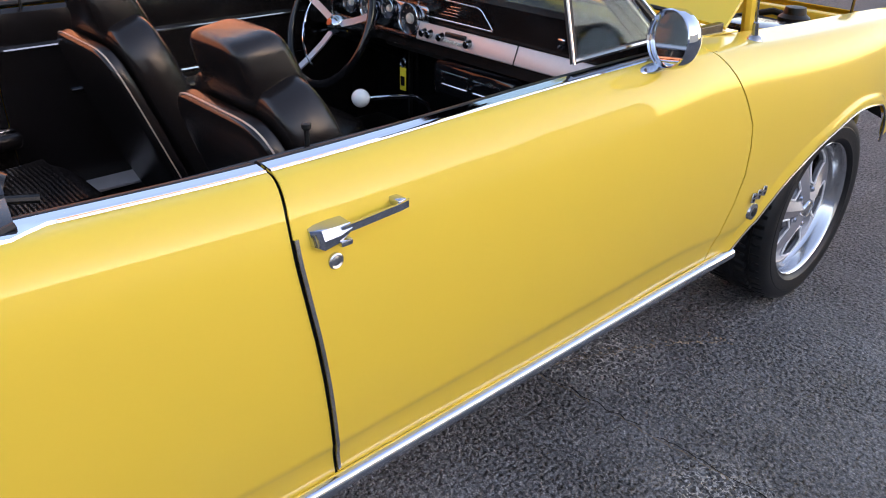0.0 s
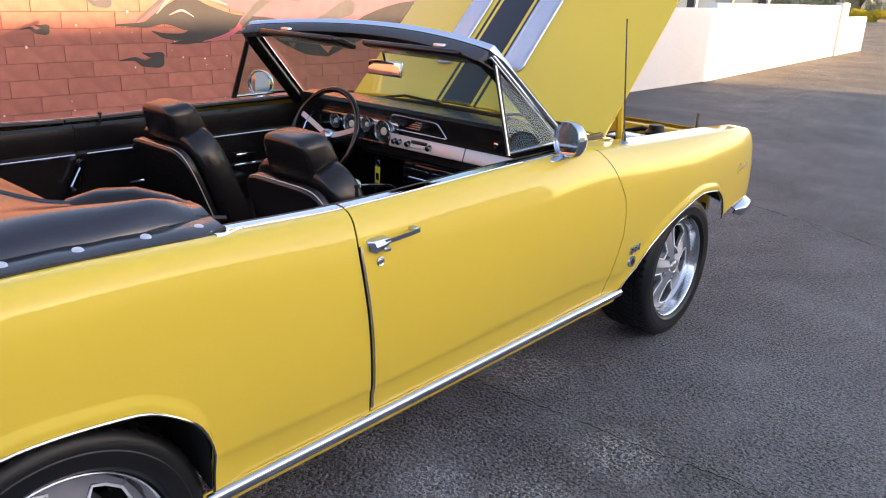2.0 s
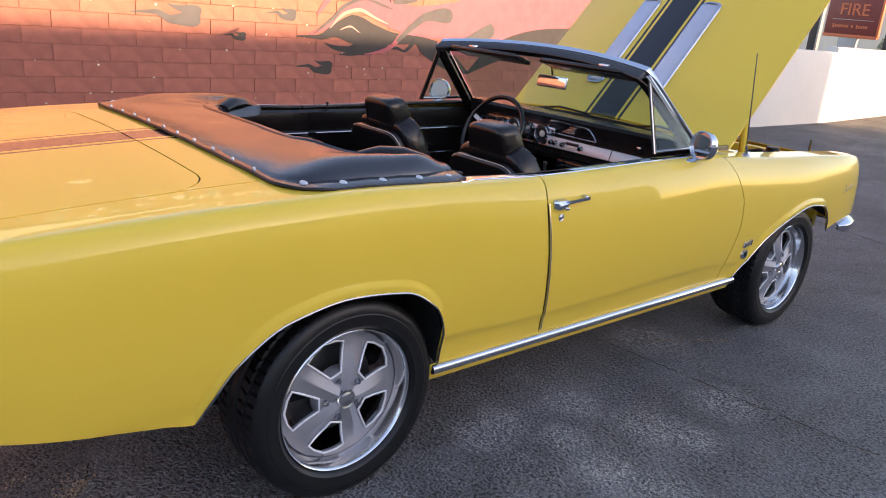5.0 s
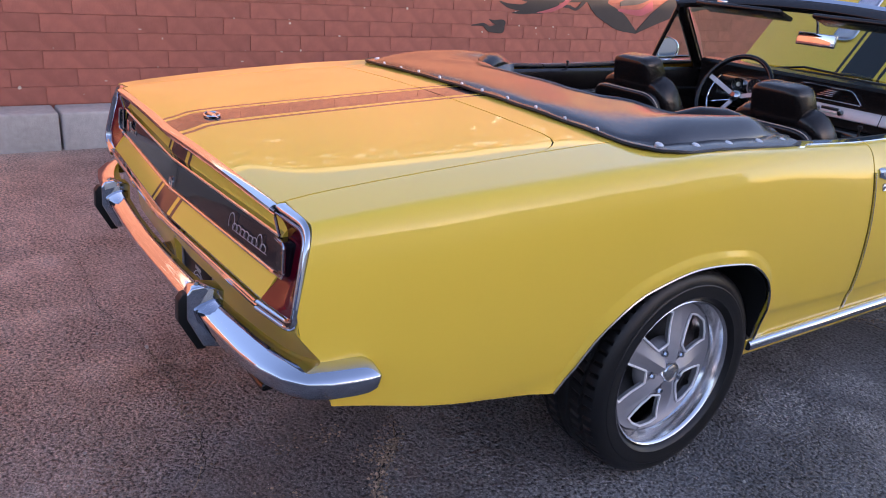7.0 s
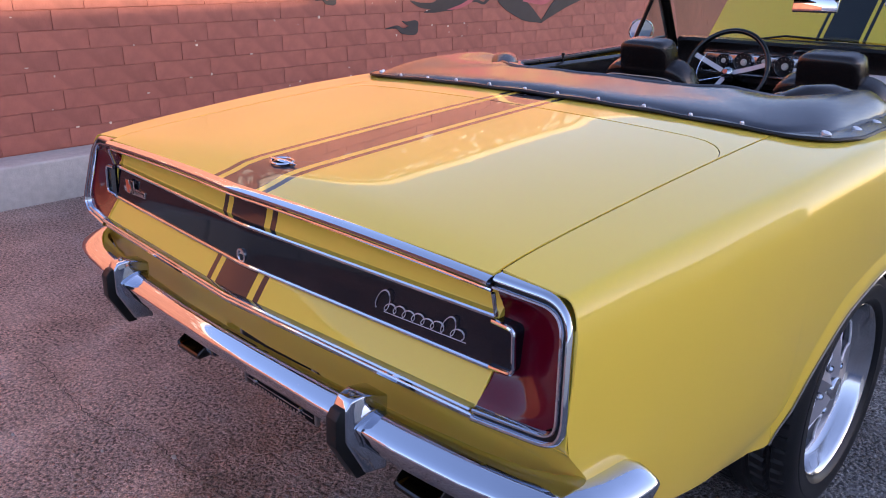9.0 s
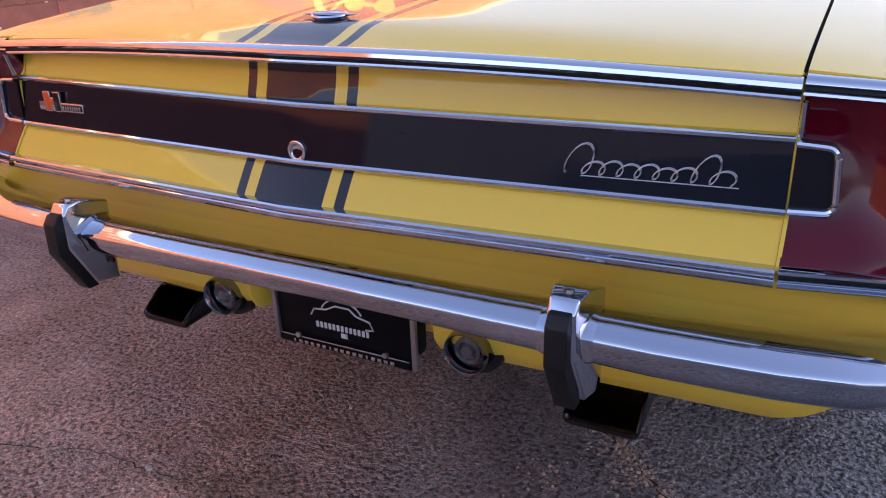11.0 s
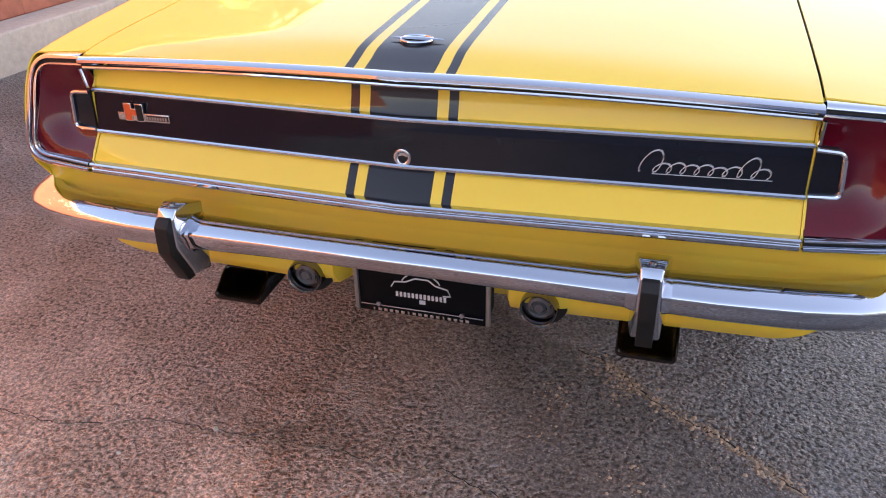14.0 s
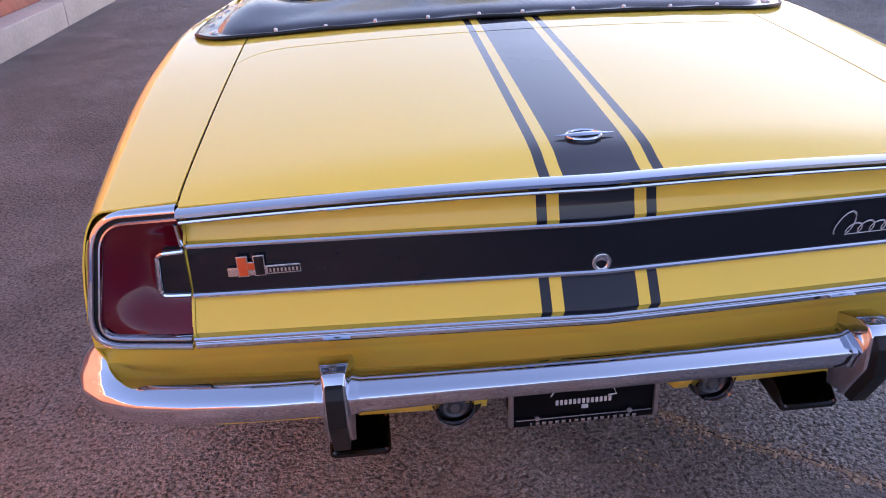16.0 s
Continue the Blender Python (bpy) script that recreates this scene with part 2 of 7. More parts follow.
FRONT_ARCH = curve((2.19, 0.372), (2.38, 0.54), (2.60, 0.63), (2.80, 0.672), (2.96, 0.655), (3.045, 0.60), (3.08, 0.54), (3.09, 0.495))
TAIL_Y = curve((0.50, -1.085), (0.60, -1.112), (0.655, -1.128), (0.680, -1.156), (0.695, -1.169), (0.70, -1.170), (0.80, -1.152), (0.90, -1.124), (0.95, -1.11))
DOOR_REAR = curve((0.34, 0.840), (0.46, 0.819), (0.60, 0.801), (0.70, 0.787), (0.79, 0.774), (0.85, 0.769), (0.89, 0.770), (0.92, 0.774), (0.97, 0.784))
DOOR_FRONT = curve((0.34, 2.06), (0.48, 2.085), (0.63, 2.124), (0.74, 2.118), (0.80, 2.09), (0.88, 2.04), (0.94, 1.985), (0.97, 1.95))
SEAM = 0.662


def side_x(y, z):
    """Half width of the body: a rounded shoulder over a side that tucks in below."""
    dz = max(BELT_Z(y) - z, 0.0)
    xb, w = BELT_X(y), WIDE(y)
    if dz >= 0.28:
        return w - TUCK(dz)
    n = ROUND(y)
    return xb + (w - xb) * (1 - (1 - dz / 0.28) ** n) ** (1 / n)


def deck_z(x, y):
    return BELT_Z(y) + (DECK_Z(y) - BELT_Z(y)) * (1 - min(abs(x) / BELT_X(y), 1.0) ** 2.0)


def ease(t):
    t = min(max(t, 0.0), 1.0)
    return t * t * (3 - 2 * t)


RISE = [0, 0.04, 0.08, 0.12, 0.135, 0.15, 0.165, 0.18, 0.20, 0.24, 0.3, 0.43, 0.56, 0.67, 0.72, 0.76, 0.795, 0.83, 0.86, 0.885, 0.91, 0.93, 0.948, 0.962, 0.974, 0.983, 0.989, 0.993, 0.9965, 0.9988, 1.0]


def side_panel(name, ys, low, rear, front, inner, blend, label=""):
    """A body panel of the right side, from its lower edge up over the shoulder to its inner edge."""
    rows = []
    y0, y1 = ys[0], ys[-1]
    for yc in ys:
        zl, zb = low(yc), BELT_Z(yc)
        col = []
        for f in RISE:
            z = zl + (zb - zl) * f
            y = yc
            if rear:
                y += (rear(z) - y0) * (1 - ease((yc - y0) / blend[0]))
            if front:
                y += (front(z) - y1) * ease((yc - (y1 - blend[1])) / blend[1])
            col.append((side_x(y, z) + LIP(y, z), y, z))
        ye = col[-1][1]
        for k in range(1, 7):
            x = BELT_X(ye) + (inner(ye) - BELT_X(ye)) * k / 6
            col.append((x, ye, deck_z(x, ye)))
        rows.append(col)
    return rows


def LIP(y, z):
    """The flare round the wheel openings."""
    out = 0.0
    for arch, a, b in ((REAR_ARCH, -0.49, 0.335), (FRONT_ARCH, 2.19, 3.09)):
        if a - 0.06 < y < b + 0.06:
            d = z - arch(min(max(y, a), b))
            d = math.hypot(max(d, 0.0), max(a - y, y - b, 0.0))
            out = max(out, 0.009 * (1 - ease((d - 0.020) / 0.018)))
    return out


def arch_low(arch, a, b):
    return lambda y: arch(y) if a <= y <= b else LOW_Z(y)


car = thing("car", "yellow two-door convertible with black stripes, open hood", "car")

YS_REAR = steps(-1.12, -0.56, 12) + [-0.51, -0.4901] + steps(-0.49, 0.27, 34) + [0.29, 0.305, 0.315, 0.322, 0.328, 0.332, 0.335, 0.3351, 0.36, 0.42, 0.50, 0.58, 0.66, 0.74, 0.797]
quarter_rows = side_panel("quarter_panel", YS_REAR, arch_low(REAR_ARCH, -0.49, 0.335), TAIL_Y, lambda z: DOOR_REAR(z) - 0.003, lambda y: SEAM + 0.002 if y < -0.03 else (0.70 if y < 0.38 else 0.782), (0.30, 0.30))
quarter = sheet("quarter_panel", quarter_rows, YELLOW, car)
quarter_left = mirrored(quarter)
door_rows = side_panel("door", steps(0.803, 2.057, 30), lambda y: 0.372, lambda z: DOOR_REAR(z) + 0.003, lambda z: DOOR_FRONT(z) - 0.003, lambda y: 0.782, (0.5, 0.5))
door = sheet("door", door_rows, YELLOW, car)
door_left = mirrored(door)
YS_FRONT = [2.063, 2.10, 2.14, 2.17, 2.1899] + steps(2.19, 2.96, 34) + [2.99, 3.01, 3.03, 3.045, 3.055, 3.065, 3.075, 3.082, 3.087, 3.09, 3.0901, 3.12, 3.18, 3.25, 3.32, 3.38, 3.43, 3.47, 3.50, 3.525]
fender_rows = side_panel("fender", YS_FRONT, arch_low(FRONT_ARCH, 2.19, 3.09), lambda z: DOOR_FRONT(z) + 0.003, None, lambda y: 0.726, (0.12, 0.1))
fender = sheet("front_fender", fender_rows, YELLOW, car)
mirrored(fender)

# nose panel between the fenders, low under the opened hood
nose_rows = [[(x, 3.525 - 0.04 * (abs(x) / 0.8) ** 2 + dy, z) for z, dy in ((0.84, -0.06), (0.82, -0.015), (0.76, 0.0), (0.6, -0.02), (0.5, -0.06))] for x in steps(-0.80, 0.80, 16)]
sheet("nose_panel", nose_rows, YELLOW, car, thick=-0.003)

# rocker panels with bright mouldings
rocker_rows = [[(0.862 - 0.018 * t * t, y, 0.372 - 0.066 * t) for t in steps(1, 0, 4)] for y in steps(0.31, 2.2, 8)]
rocker = sheet("rocker_panel", rocker_rows, YELLOW, car)
mirrored(rocker)
SILL = [(-0.004, 0.017), (0.003, 0.016), (0.009, 0.011), (0.0125, 0.003), (0.0125, -0.004), (0.009, -0.011), (0.003, -0.013), (-0.004, -0.013)]
v, f = sweep([(0.866, y, 0.352) for y in steps(0.315, 2.205, 12)], SILL)
sill = fixed(obj("sill_moulding", v, f, CHROME, car, "chrome moulding"))
mirrored(sill)

# wheel-opening mouldings
def arch_path(arch, a, b, n=48):
    out = []
    for i in range(n + 1):
        t = 0.5 - 0.5 * math.cos(math.pi * i / n)
        y = a + (b - a) * t
        z = arch(y)
        out.append((side_x(y, z) + 0.010, y, z - 0.001))
    return out


for arch, a, b in ((REAR_ARCH, -0.488, 0.3348), (FRONT_ARCH, 2.192, 3.0898)):
    v, f = sweep(arch_path(arch, a, b), circle(0.0036, 6))
    mould = fixed(obj("wheel_arch_moulding", v, f, STAINLESS, car, "thin chrome wheel-lip moulding"))
    mirrored(mould)
    # wheel house
    rows = []
    for p in arch_path(arch, a, b, 24):
        if p[1] > 3.0 and p[2] < 0.57:
            continue
        rows.append([(x, p[1], p[2] + (0.035 if x < 0.8 else 0.0)) for x in (p[0] - 0.012, 0.78, 0.5)])
    house = sheet("wheel_house", rows, DARK, car, "black inner wheel arch")
    mirrored(house)
    v, f = shell([[(0.5, y, z) for z in (0.43, 0.6, 0.76)] for y in (a - 0.05, b + 0.02)], 0.01)
    mirrored(obj("wheel_house_wall", v, f, DARK, car, "black inner wheel arch"))

# underbody
part("underbody", rbox((1.42, 3.3, 0.06), (0, 1.45, 0.36), 0.02), DARK, car, "dark underbody")
for x in (0.46, -0.42):
    part("muffler", rbox((0.22, 0.50, 0.13), (x, -0.48, 0.500), 0.05, 3), DARK, car, "dark muffler")
v, f = sweep([(x, 0, 0.326) for x in (-0.70, -0.14, -0.08, 0.08, 0.14, 0.70)], circle(1.0, 14), scale=[0.045, 0.045, 0.13, 0.13, 0.045, 0.045])
fixed(obj("rear_axle", v, f, DARK, car, "dark rear axle"))


# ---- trunk lid, deck, tail ----
def lid_front(x):
    d = max(abs(x) - 0.535, 0.0)
    return -0.338 - 1.15 * (0.127 - math.sqrt(max(0.127**2 - d * d, 0.0)))


def tail_v(x):
    """How far the tail runs out towards its middle."""
    return -0.032 * (1 - min(abs(x) / 0.66, 1.0)) + 0.035 * max(abs(x) - 0.66, 0) / 0.14


XS = [0.6595, 0.655, 0.645, 0.63, 0.61, 0.58] + steps(0.54, -0.54, 24) + [-0.58, -0.61, -0.63, -0.645, -0.655, -0.6595]
rows = []
for k in range(25):
    t = k / 24
    rows.append([(x, (-1.150 + tail_v(x) + 0.012) * (1 - t) + lid_front(x) * t, 0) for x in XS])
rows = [[(x, y, deck_z(x, y)) for x, y, z in r] for r in rows]
lid = sheet("trunk_lid", rows, STRIPED, car, "yellow lid with black centre stripe and pinstripes")
rows = [[(x, lid_front(x) + 0.005 + (-0.03 - lid_front(x)) * k / 6, 0) for x in XS] for k in range(7)]
deck = sheet("deck_panel", [[(x, y, deck_z(x, y)) for x, y, z in r] for r in rows], STRIPED, car, "yellow panel with black stripes")

TAIL = curve((0.64, -1.095), (0.672, -1.125), (0.690, -1.172), (0.700, -1.178), (0.712, -1.170), (0.752, -1.140), (0.760, -1.133), (0.836, -1.128), (0.842, -1.122), (0.90, -1.108), (0.910, -1.128), (0.922, -1.135))


def tail_point(x, z, out=0.0):
    return (x, TAIL(z) + tail_v(x) - out, z)


XT = steps(-0.661, 0.661, 40)
ZT = [0.640, 0.655, 0.672, 0.680, 0.690, 0.700, 0.712, 0.72, 0.735, 0.745, 0.752, 0.756, 0.760, 0.79, 0.82, 0.836, 0.842, 0.848, 0.865, 0.88, 0.895, 0.903, 0.909]
tail = sheet("tail_panel", [[tail_point(x, z) for z in ZT] for x in XT], STRIPED, car, "yellow tail panel with black stripes")
BAND = material("black_band", (0.007, 0.008, 0.013), 0.05, grain=0.2, scale=60, spec=0.38)


def insert_out(z):
    """How far the tilted black band stands proud of the tail panel."""
    return 0.003 + 0.007 * (0.836 - z) / 0.074


sheet("tail_insert", [[tail_point(x, z, insert_out(z)) for z in (0.762, 0.79, 0.82, 0.836)] for x in XT], BAND, car, "satin black band across the tail")


def tail_strip(name, z, h, d, x0=-0.6615, x1=0.6615, lift=0.0):
    sec = [(d, -h), (d * 1.25, -h * 0.4), (d * 1.25, h * 0.4), (d, h), (-0.004, h), (-0.004, -h)]
    path = []
    for x in steps(x0, x1, 36):
        p = tail_point(x, z)
        path.append((p[0], p[1] - 0.001, p[2] + (lift * (1 - (x / 0.7) ** 2))))
    v, f = sweep(path, sec)
    return fixed(obj(name, v, f, CHROME, car, "chrome trim strip"))


tail_strip("tail_trim", 0.8400, 0.0045, 0.010)
tail_strip("tail_trim", 0.7575, 0.0045, 0.010)
tail_strip("tail_trim", 0.7010, 0.0045, 0.010)
tail_strip("tail_trim", 0.6885, 0.0065, 0.013)
# bright edge of the trunk lid over a black groove and a thin lower bead
def lid_edge(name, drop, back, section, mat, label):
    path = [(x, -1.146 + tail_v(x) - back, deck_z(x, -1.16) - drop) for x in steps(-0.6615, 0.6615, 40)]
    v, f = sweep(path, section)
    return fixed(obj(name, v, f, mat, car, label))


# yellow flange at each end of the tail panel, between it and the lamps
for s in (1, -1):
    path = [(s * 0.6638, tail_point(0.6615, z)[1] - (0.0020 if 0.750 < z < 0.848 else -0.0020), z) for z in steps(0.684, 0.882, 24)]
    v, f = sweep(path, [(-0.0023, -0.004), (0.0023, -0.004), (0.0023, 0.022), (-0.0023, 0.022)], up=(0, 1, 0))
    fixed(obj("tail_flange", v, f, YELLOW, car, "yellow end flange"))

lid_edge("trunk_lid_trim", 0.005, 0.0, [(0.008, -0.007), (0.012, -0.003), (0.011, 0.002), (0.003, 0.0065), (-0.012, 0.006), (-0.012, -0.007)], CHROME, "chrome trunk edge moulding")
lid_edge("trunk_lid_groove", 0.0140, -0.004, [(0.004, -0.004), (0.006, 0.004), (-0.010, 0.004), (-0.010, -0.004)], GASKET, "black rubber groove")
lid_edge("trunk_lid_bead", 0.0205, -0.002, circle(0.0036, 8), CHROME, "thin chrome bead")

# valance behind and under the bumper
VAL = curve((0.42, -1.060), (0.45, -1.082), (0.48, -1.100), (0.56, -1.104), (0.612, -1.105), (0.622, -1.110), (0.648, -1.119), (0.665, -1.129), (0.672, -1.141), (0.69, -1.166))


def valance_low(u):
    return 0.445 + 0.085 * ease((abs(u) * 0.85 - 0.68) / 0.165)


def valance_point(u, z):
    """u runs from one rear corner to the other; the ends meet the quarter panels."""
    xe = side_x(TAIL_Y(z), z) - 0.001
    x = u * xe
    y = VAL(z) + 0.8 * tail_v(min(abs(x), 0.66)) + 0.045 * ease((0.185 - abs(x)) / 0.02) * ease((0.548 - z) / 0.012)
    t = ease((abs(u) - 0.80) / 0.20)
    return (x, y * (1 - t) + (TAIL_Y(z) + 0.002) * t, z)


rows = []
for u in steps(-1, 1, 90):
    lo = valance_low(u)
    rows.append([valance_point(u, z) for z in (lo, lo + 0.012, lo + 0.03, 0.530, 0.534, 0.540, 0.545, 0.550, 0.56, 0.58, 0.60, 0.612, 0.616, 0.620, 0.63, 0.640, 0.644, 0.648, 0.656, 0.665, 0.668, 0.672, 0.68, 0.688)])
sheet("rear_valance", rows, YELLOW, car, "yellow rear valance")
rows = [[(x, y, valance_low(x) + 0.06) for x in steps(0.72, -0.72, 20)] for y in (-1.0, -0.6)]
part("fuel_tank", rbox((1.05, 0.58, 0.14), (0, -0.60, 0.51), 0.03, 3), DARK, car, "dark fuel tank")
# lower slab, unseen, added to darken the ground under the car
part("underbody", rbox((1.16, 3.5, 0.08), (0, 1.40, 0.30), 0.02), DARK, car, "dark underbody")
sheet("rear_pan", rows, DARK, car, "dark pan under the tail", thick=-0.01)

# ---- rear bumper ----
BUMP = [(0.0, -1.262), (0.15, -1.258), (0.35, -1.247), (0.55, -1.232), (0.68, -1.216), (0.76, -1.200), (0.815, -1.178), (0.85, -1.148), (0.868, -1.110), (0.876, -1.07), (0.880, -1.035), (0.881, -1.015), (0.880, -1.004)]
BUMP = [p for a, b in zip(BUMP, BUMP[1:]) for p in (a, ((a[0] + b[0]) / 2, (a[1] + b[1]) / 2))] + [BUMP[-1]]


def bump_z(x):
    return 0.616 - 0.020 * ease(abs(x) / 0.78)


path = [(-x, y, bump_z(x)) for x, y in reversed(BUMP)] + [(x, y, bump_z(x)) for x, y in BUMP[1:]]
bsec = [(0.0, -0.034), (0.007, -0.0325), (0.0125, -0.027), (0.0165, -0.014), (0.0203, -0.001), (0.0210, 0.003), (0.0205, 0.0070), (0.0180, 0.0105), (0.012, 0.0150), (0.002, 0.0208), (-0.011, 0.0260), (-0.024, 0.0292), (-0.036, 0.0285), (-0.046, 0.0255), (-0.046, 0.0205), (-0.020, 0.019), (-0.005, 0.012), (0.006, 0.0), (0.003, -0.020), (-0.010, -0.028)]
tips = [0.22, 0.55, 0.78, 0.90, 0.97]
grow = [0.76 + 0.30 * ease((abs(p[0]) - 0.1) / 0.65) for p in path]
for i, t in enumerate(tips):
    grow[i] *= t
    grow[-1 - i] *= t
v, f = sweep(path, bsec, scale=grow)
rear_bumper = fixed(obj("rear_bumper", v, f, CHROME, car, "polished chrome rear bumper", smooth=50))


def bumper_y(x):
    return float(np.interp(abs(x), [b[0] for b in BUMP[:17]], [b[1] for b in BUMP[:17]]))


def extruded(prof, gx, half, bevel):
    """A side profile of (y, z) carried across to half(y) on both sides of gx, with bevelled edges."""
    bm = bmesh.new()
    a = [bm.verts.new((gx - half(y), y, z)) for y, z in prof]
    b = [bm.verts.new((gx + half(y), y, z)) for y, z in prof]
    bm.faces.new(a)
    bm.faces.new(b[::-1])
    for i in range(len(prof)):
        j = (i + 1) % len(prof)
        bm.faces.new((a[i], b[i], b[j], a[j]))
    bmesh.ops.bevel(bm, geom=list(bm.edges), offset=bevel, segments=3, affect="EDGES", profile=0.5)
    return bm


for s in (1, -1):
    gx = 0.445 * s
    prof = [(-1.190, 0.652), (-1.236, 0.665), (-1.262, 0.662), (-1.273, 0.646), (-1.275, 0.586), (-1.240, 0.512), (-1.196, 0.506)]
    guard = part("bumper_guard", extruded(prof, gx, lambda y: 0.0185 + 0.012 * ease((y + 1.268) / 0.06), 0.0045), CHROME, rear_bumper, "chrome guard with a black rubber pad", smooth=50)
    prof = [(-1.262, 0.650), (-1.280, 0.648), (-1.291, 0.634), (-1.293, 0.582), (-1.252, 0.503), (-1.230, 0.502), (-1.262, 0.580)]
    part("rubber_pad", extruded(prof, gx, lambda y: 0.0142, 0.0022), GASKET, guard, "black rubber pad")
    ears = [(x, bumper_y(x), bump_z(x)) for x in steps(gx - 0.046, gx + 0.046, 6)]
    v, f = sweep(ears, bsec, scale=[0.80, 0.98, 1.07, 1.07, 1.07, 0.98, 0.80])
    fixed(obj("guard_collar", v, f, CHROME, guard, "faceted chrome collar", smooth=25))
    turned("guard_bolt", [(0.6635, 0.0075), (0.667, 0.0065), (0.668, 0.004), (0.668, 0.0)], STAINLESS, guard, "", 12, "z", (gx, -1.244, 0))

# ---- belt mouldings, handles, seams ----
def top_z(x, y):
    """Height of the shoulder at a distance x from the middle."""
    t = min(max((x - BELT_X(y)) / (WIDE(y) - BELT_X(y)), 0.0), 1.0)
    n = ROUND(y)
    return BELT_Z(y) - 0.28 * (1 - (1 - t**n) ** (1 / n))


def belt_edge(y, tip):
    """Outer edge of the belt moulding; it widens to a tab under the boot cover."""
    return 0.8065 + (0.021 * (1 - ease((y - 0.425) / 0.050)) if tip else 0.0)


def belt_sheet(y0, y1, n, tip=False):
    rows = []
    for y in steps(y0, y1, n):
        xo = belt_edge(y, tip)
        row = [(xo + 0.001, y, top_z(xo, y) - 0.001)] + [(x, y, top_z(x, y) + 0.0035) for x in (xo - 0.001, xo - 0.004)]
        row += [(x, y, BELT_Z(y) + 0.004 + 0.10 * (0.800 - x)) for x in (0.799, 0.796, 0.791, 0.786, 0.783)]
        rows.append(row)
    return rows


belt = sheet("belt_moulding", belt_sheet(0.405, DOOR_REAR(0.95) - 0.004, 16, True), CHROME, quarter, "chrome belt moulding", thick=0.003)
mirrored(belt, parent=quarter_left)
belt = sheet("belt_moulding", belt_sheet(DOOR_REAR(0.95) + 0.004, 1.93, 24), CHROME, door, "chrome belt moulding", thick=0.003)
mirrored(belt, parent=door_left)
for y0, y1, own, other in ((0.415, DOOR_REAR(0.95) - 0.004, quarter, quarter_left), (DOOR_REAR(0.95) + 0.004, 1.93, door, door_left)):
    v, f = sweep([(0.8075, y, top_z(0.8065, y) + 0.001) for y in steps(max(y0, 0.485), y1, 16)], circle(0.0032, 6))
    b = fixed(obj("belt_bead", v, f, CHROME, own, "chrome bead"))
    mirrored(b, parent=other)
    v, f = sweep([(0.7725, y, BELT_Z(y) - 0.004) for y in steps(y0, y1, 16)], circle(0.0125, 10, 0.009))
    b = fixed(obj("weatherstrip", v, f, GASKET, own, "black rubber weatherstrip"))
    mirrored(b, parent=other)
# bright guard on the door's trailing edge
path = [(side_x(DOOR_REAR(z), z) + 0.002, DOOR_REAR(z) + 0.0045, z) for z in steps(0.385, 0.872, 20)]
v, f = sweep(path, [(-0.003, -0.004), (0.004, -0.004), (0.004, 0.003), (-0.003, 0.004)], up=(1, 0, 0))
g = fixed(obj("edge_guard", v, f, BRIGHT, door, "bright metal door-edge guard"))
mirrored(g, parent=door_left)
# dark gaps behind the seams
for gap in (DOOR_REAR, DOOR_FRONT):
    rows = [[(side_x(gap(z), z) - 0.006, gap(z) + d, z) for d in (-0.02, 0.02)] for z in steps(0.345, 0.955, 14)]
    b = sheet("door_seal", rows, DARK, car, "dark door seam", thick=-0.004)
    mirrored(b)
rows = [[(SEAM + d, y, deck_z(SEAM, y) - 0.008) for d in (0.012, -0.012)] for y in steps(-1.12, -0.40, 10)]
b = sheet("trunk_seal", rows, DARK, car, "dark trunk seam")
mirrored(b)
rows = [[(x, lid_front(x) + d, deck_z(x, lid_front(x)) - 0.008) for x in XS] for d in (-0.012, 0.016)]
sheet("trunk_seal", rows, DARK, car, "dark trunk seam")


def door_handle(side, parent):
    """A chrome pull handle with a push button."""
    def P(y, z, out):
        return ((side_x(y, z) + out) * side, y, z)
    bm = bmesh.new()
    sec = []
    for y, zc, h, out in ((0.798, 0.867, 0.013, 0.006), (0.810, 0.866, 0.017, 0.024), (0.836, 0.870, 0.014, 0.030), (0.858, 0.875, 0.008, 0.030)):
        ring = [bm.verts.new(P(y, zc + a * h, out * b)) for a, b in ((-1, 0), (-0.9, 0.8), (0.0, 1.0), (0.85, 0.85), (1, 0))]
        sec.append(ring)
    for a, b in zip(sec, sec[1:]):
        for i in range(4):
            bm.faces.new((a[i], b[i], b[i + 1], a[i + 1]))
    bm.faces.new(sec[0])
    bm.faces.new(sec[-1][::-1])
    h = part("door_handle", bm, CHROME, parent, "chrome door handle")
    v, f = sweep([P(0.840, 0.874, 0.024), P(0.87, 0.876, 0.027), P(0.91, 0.878, 0.027), P(0.955, 0.880, 0.027), P(0.968, 0.881, 0.026), P(0.972, 0.8815, 0.022)], [(-0.0035, -0.005), (0.0035, -0.006), (0.0035, 0.006), (-0.0035, 0.005)])
    fixed(obj("grip", v, f, CHROME, h, "chrome grip bar"))
    x, y, z = P(0.962, 0.881, 0.010)
    part("grip_post", rbox((0.026, 0.018, 0.014), (x, y, z), 0.003), CHROME, h, "chrome post")
    x, y, z = P(0.846, 0.854, 0.016)
    part("push_button", rbox((0.022, 0.022, 0.010), (x, y, z), 0.003), CHROME, h, "chrome push button")
    x, y, z = P(0.836, 0.820, 0.0)
    turned("door_lock", [(-0.004 * side + x, 0.0135), (0.003 * side + x, 0.0135), (0.005 * side + x, 0.011), (0.003 * side + x, 0.008), (0.004 * side + x, 0.006), (0.004 * side + x, 0.0)], BRIGHT, parent, "round door lock", 20, centre=(0, y, z))


door_handle(1, door)
door_handle(-1, door_left)


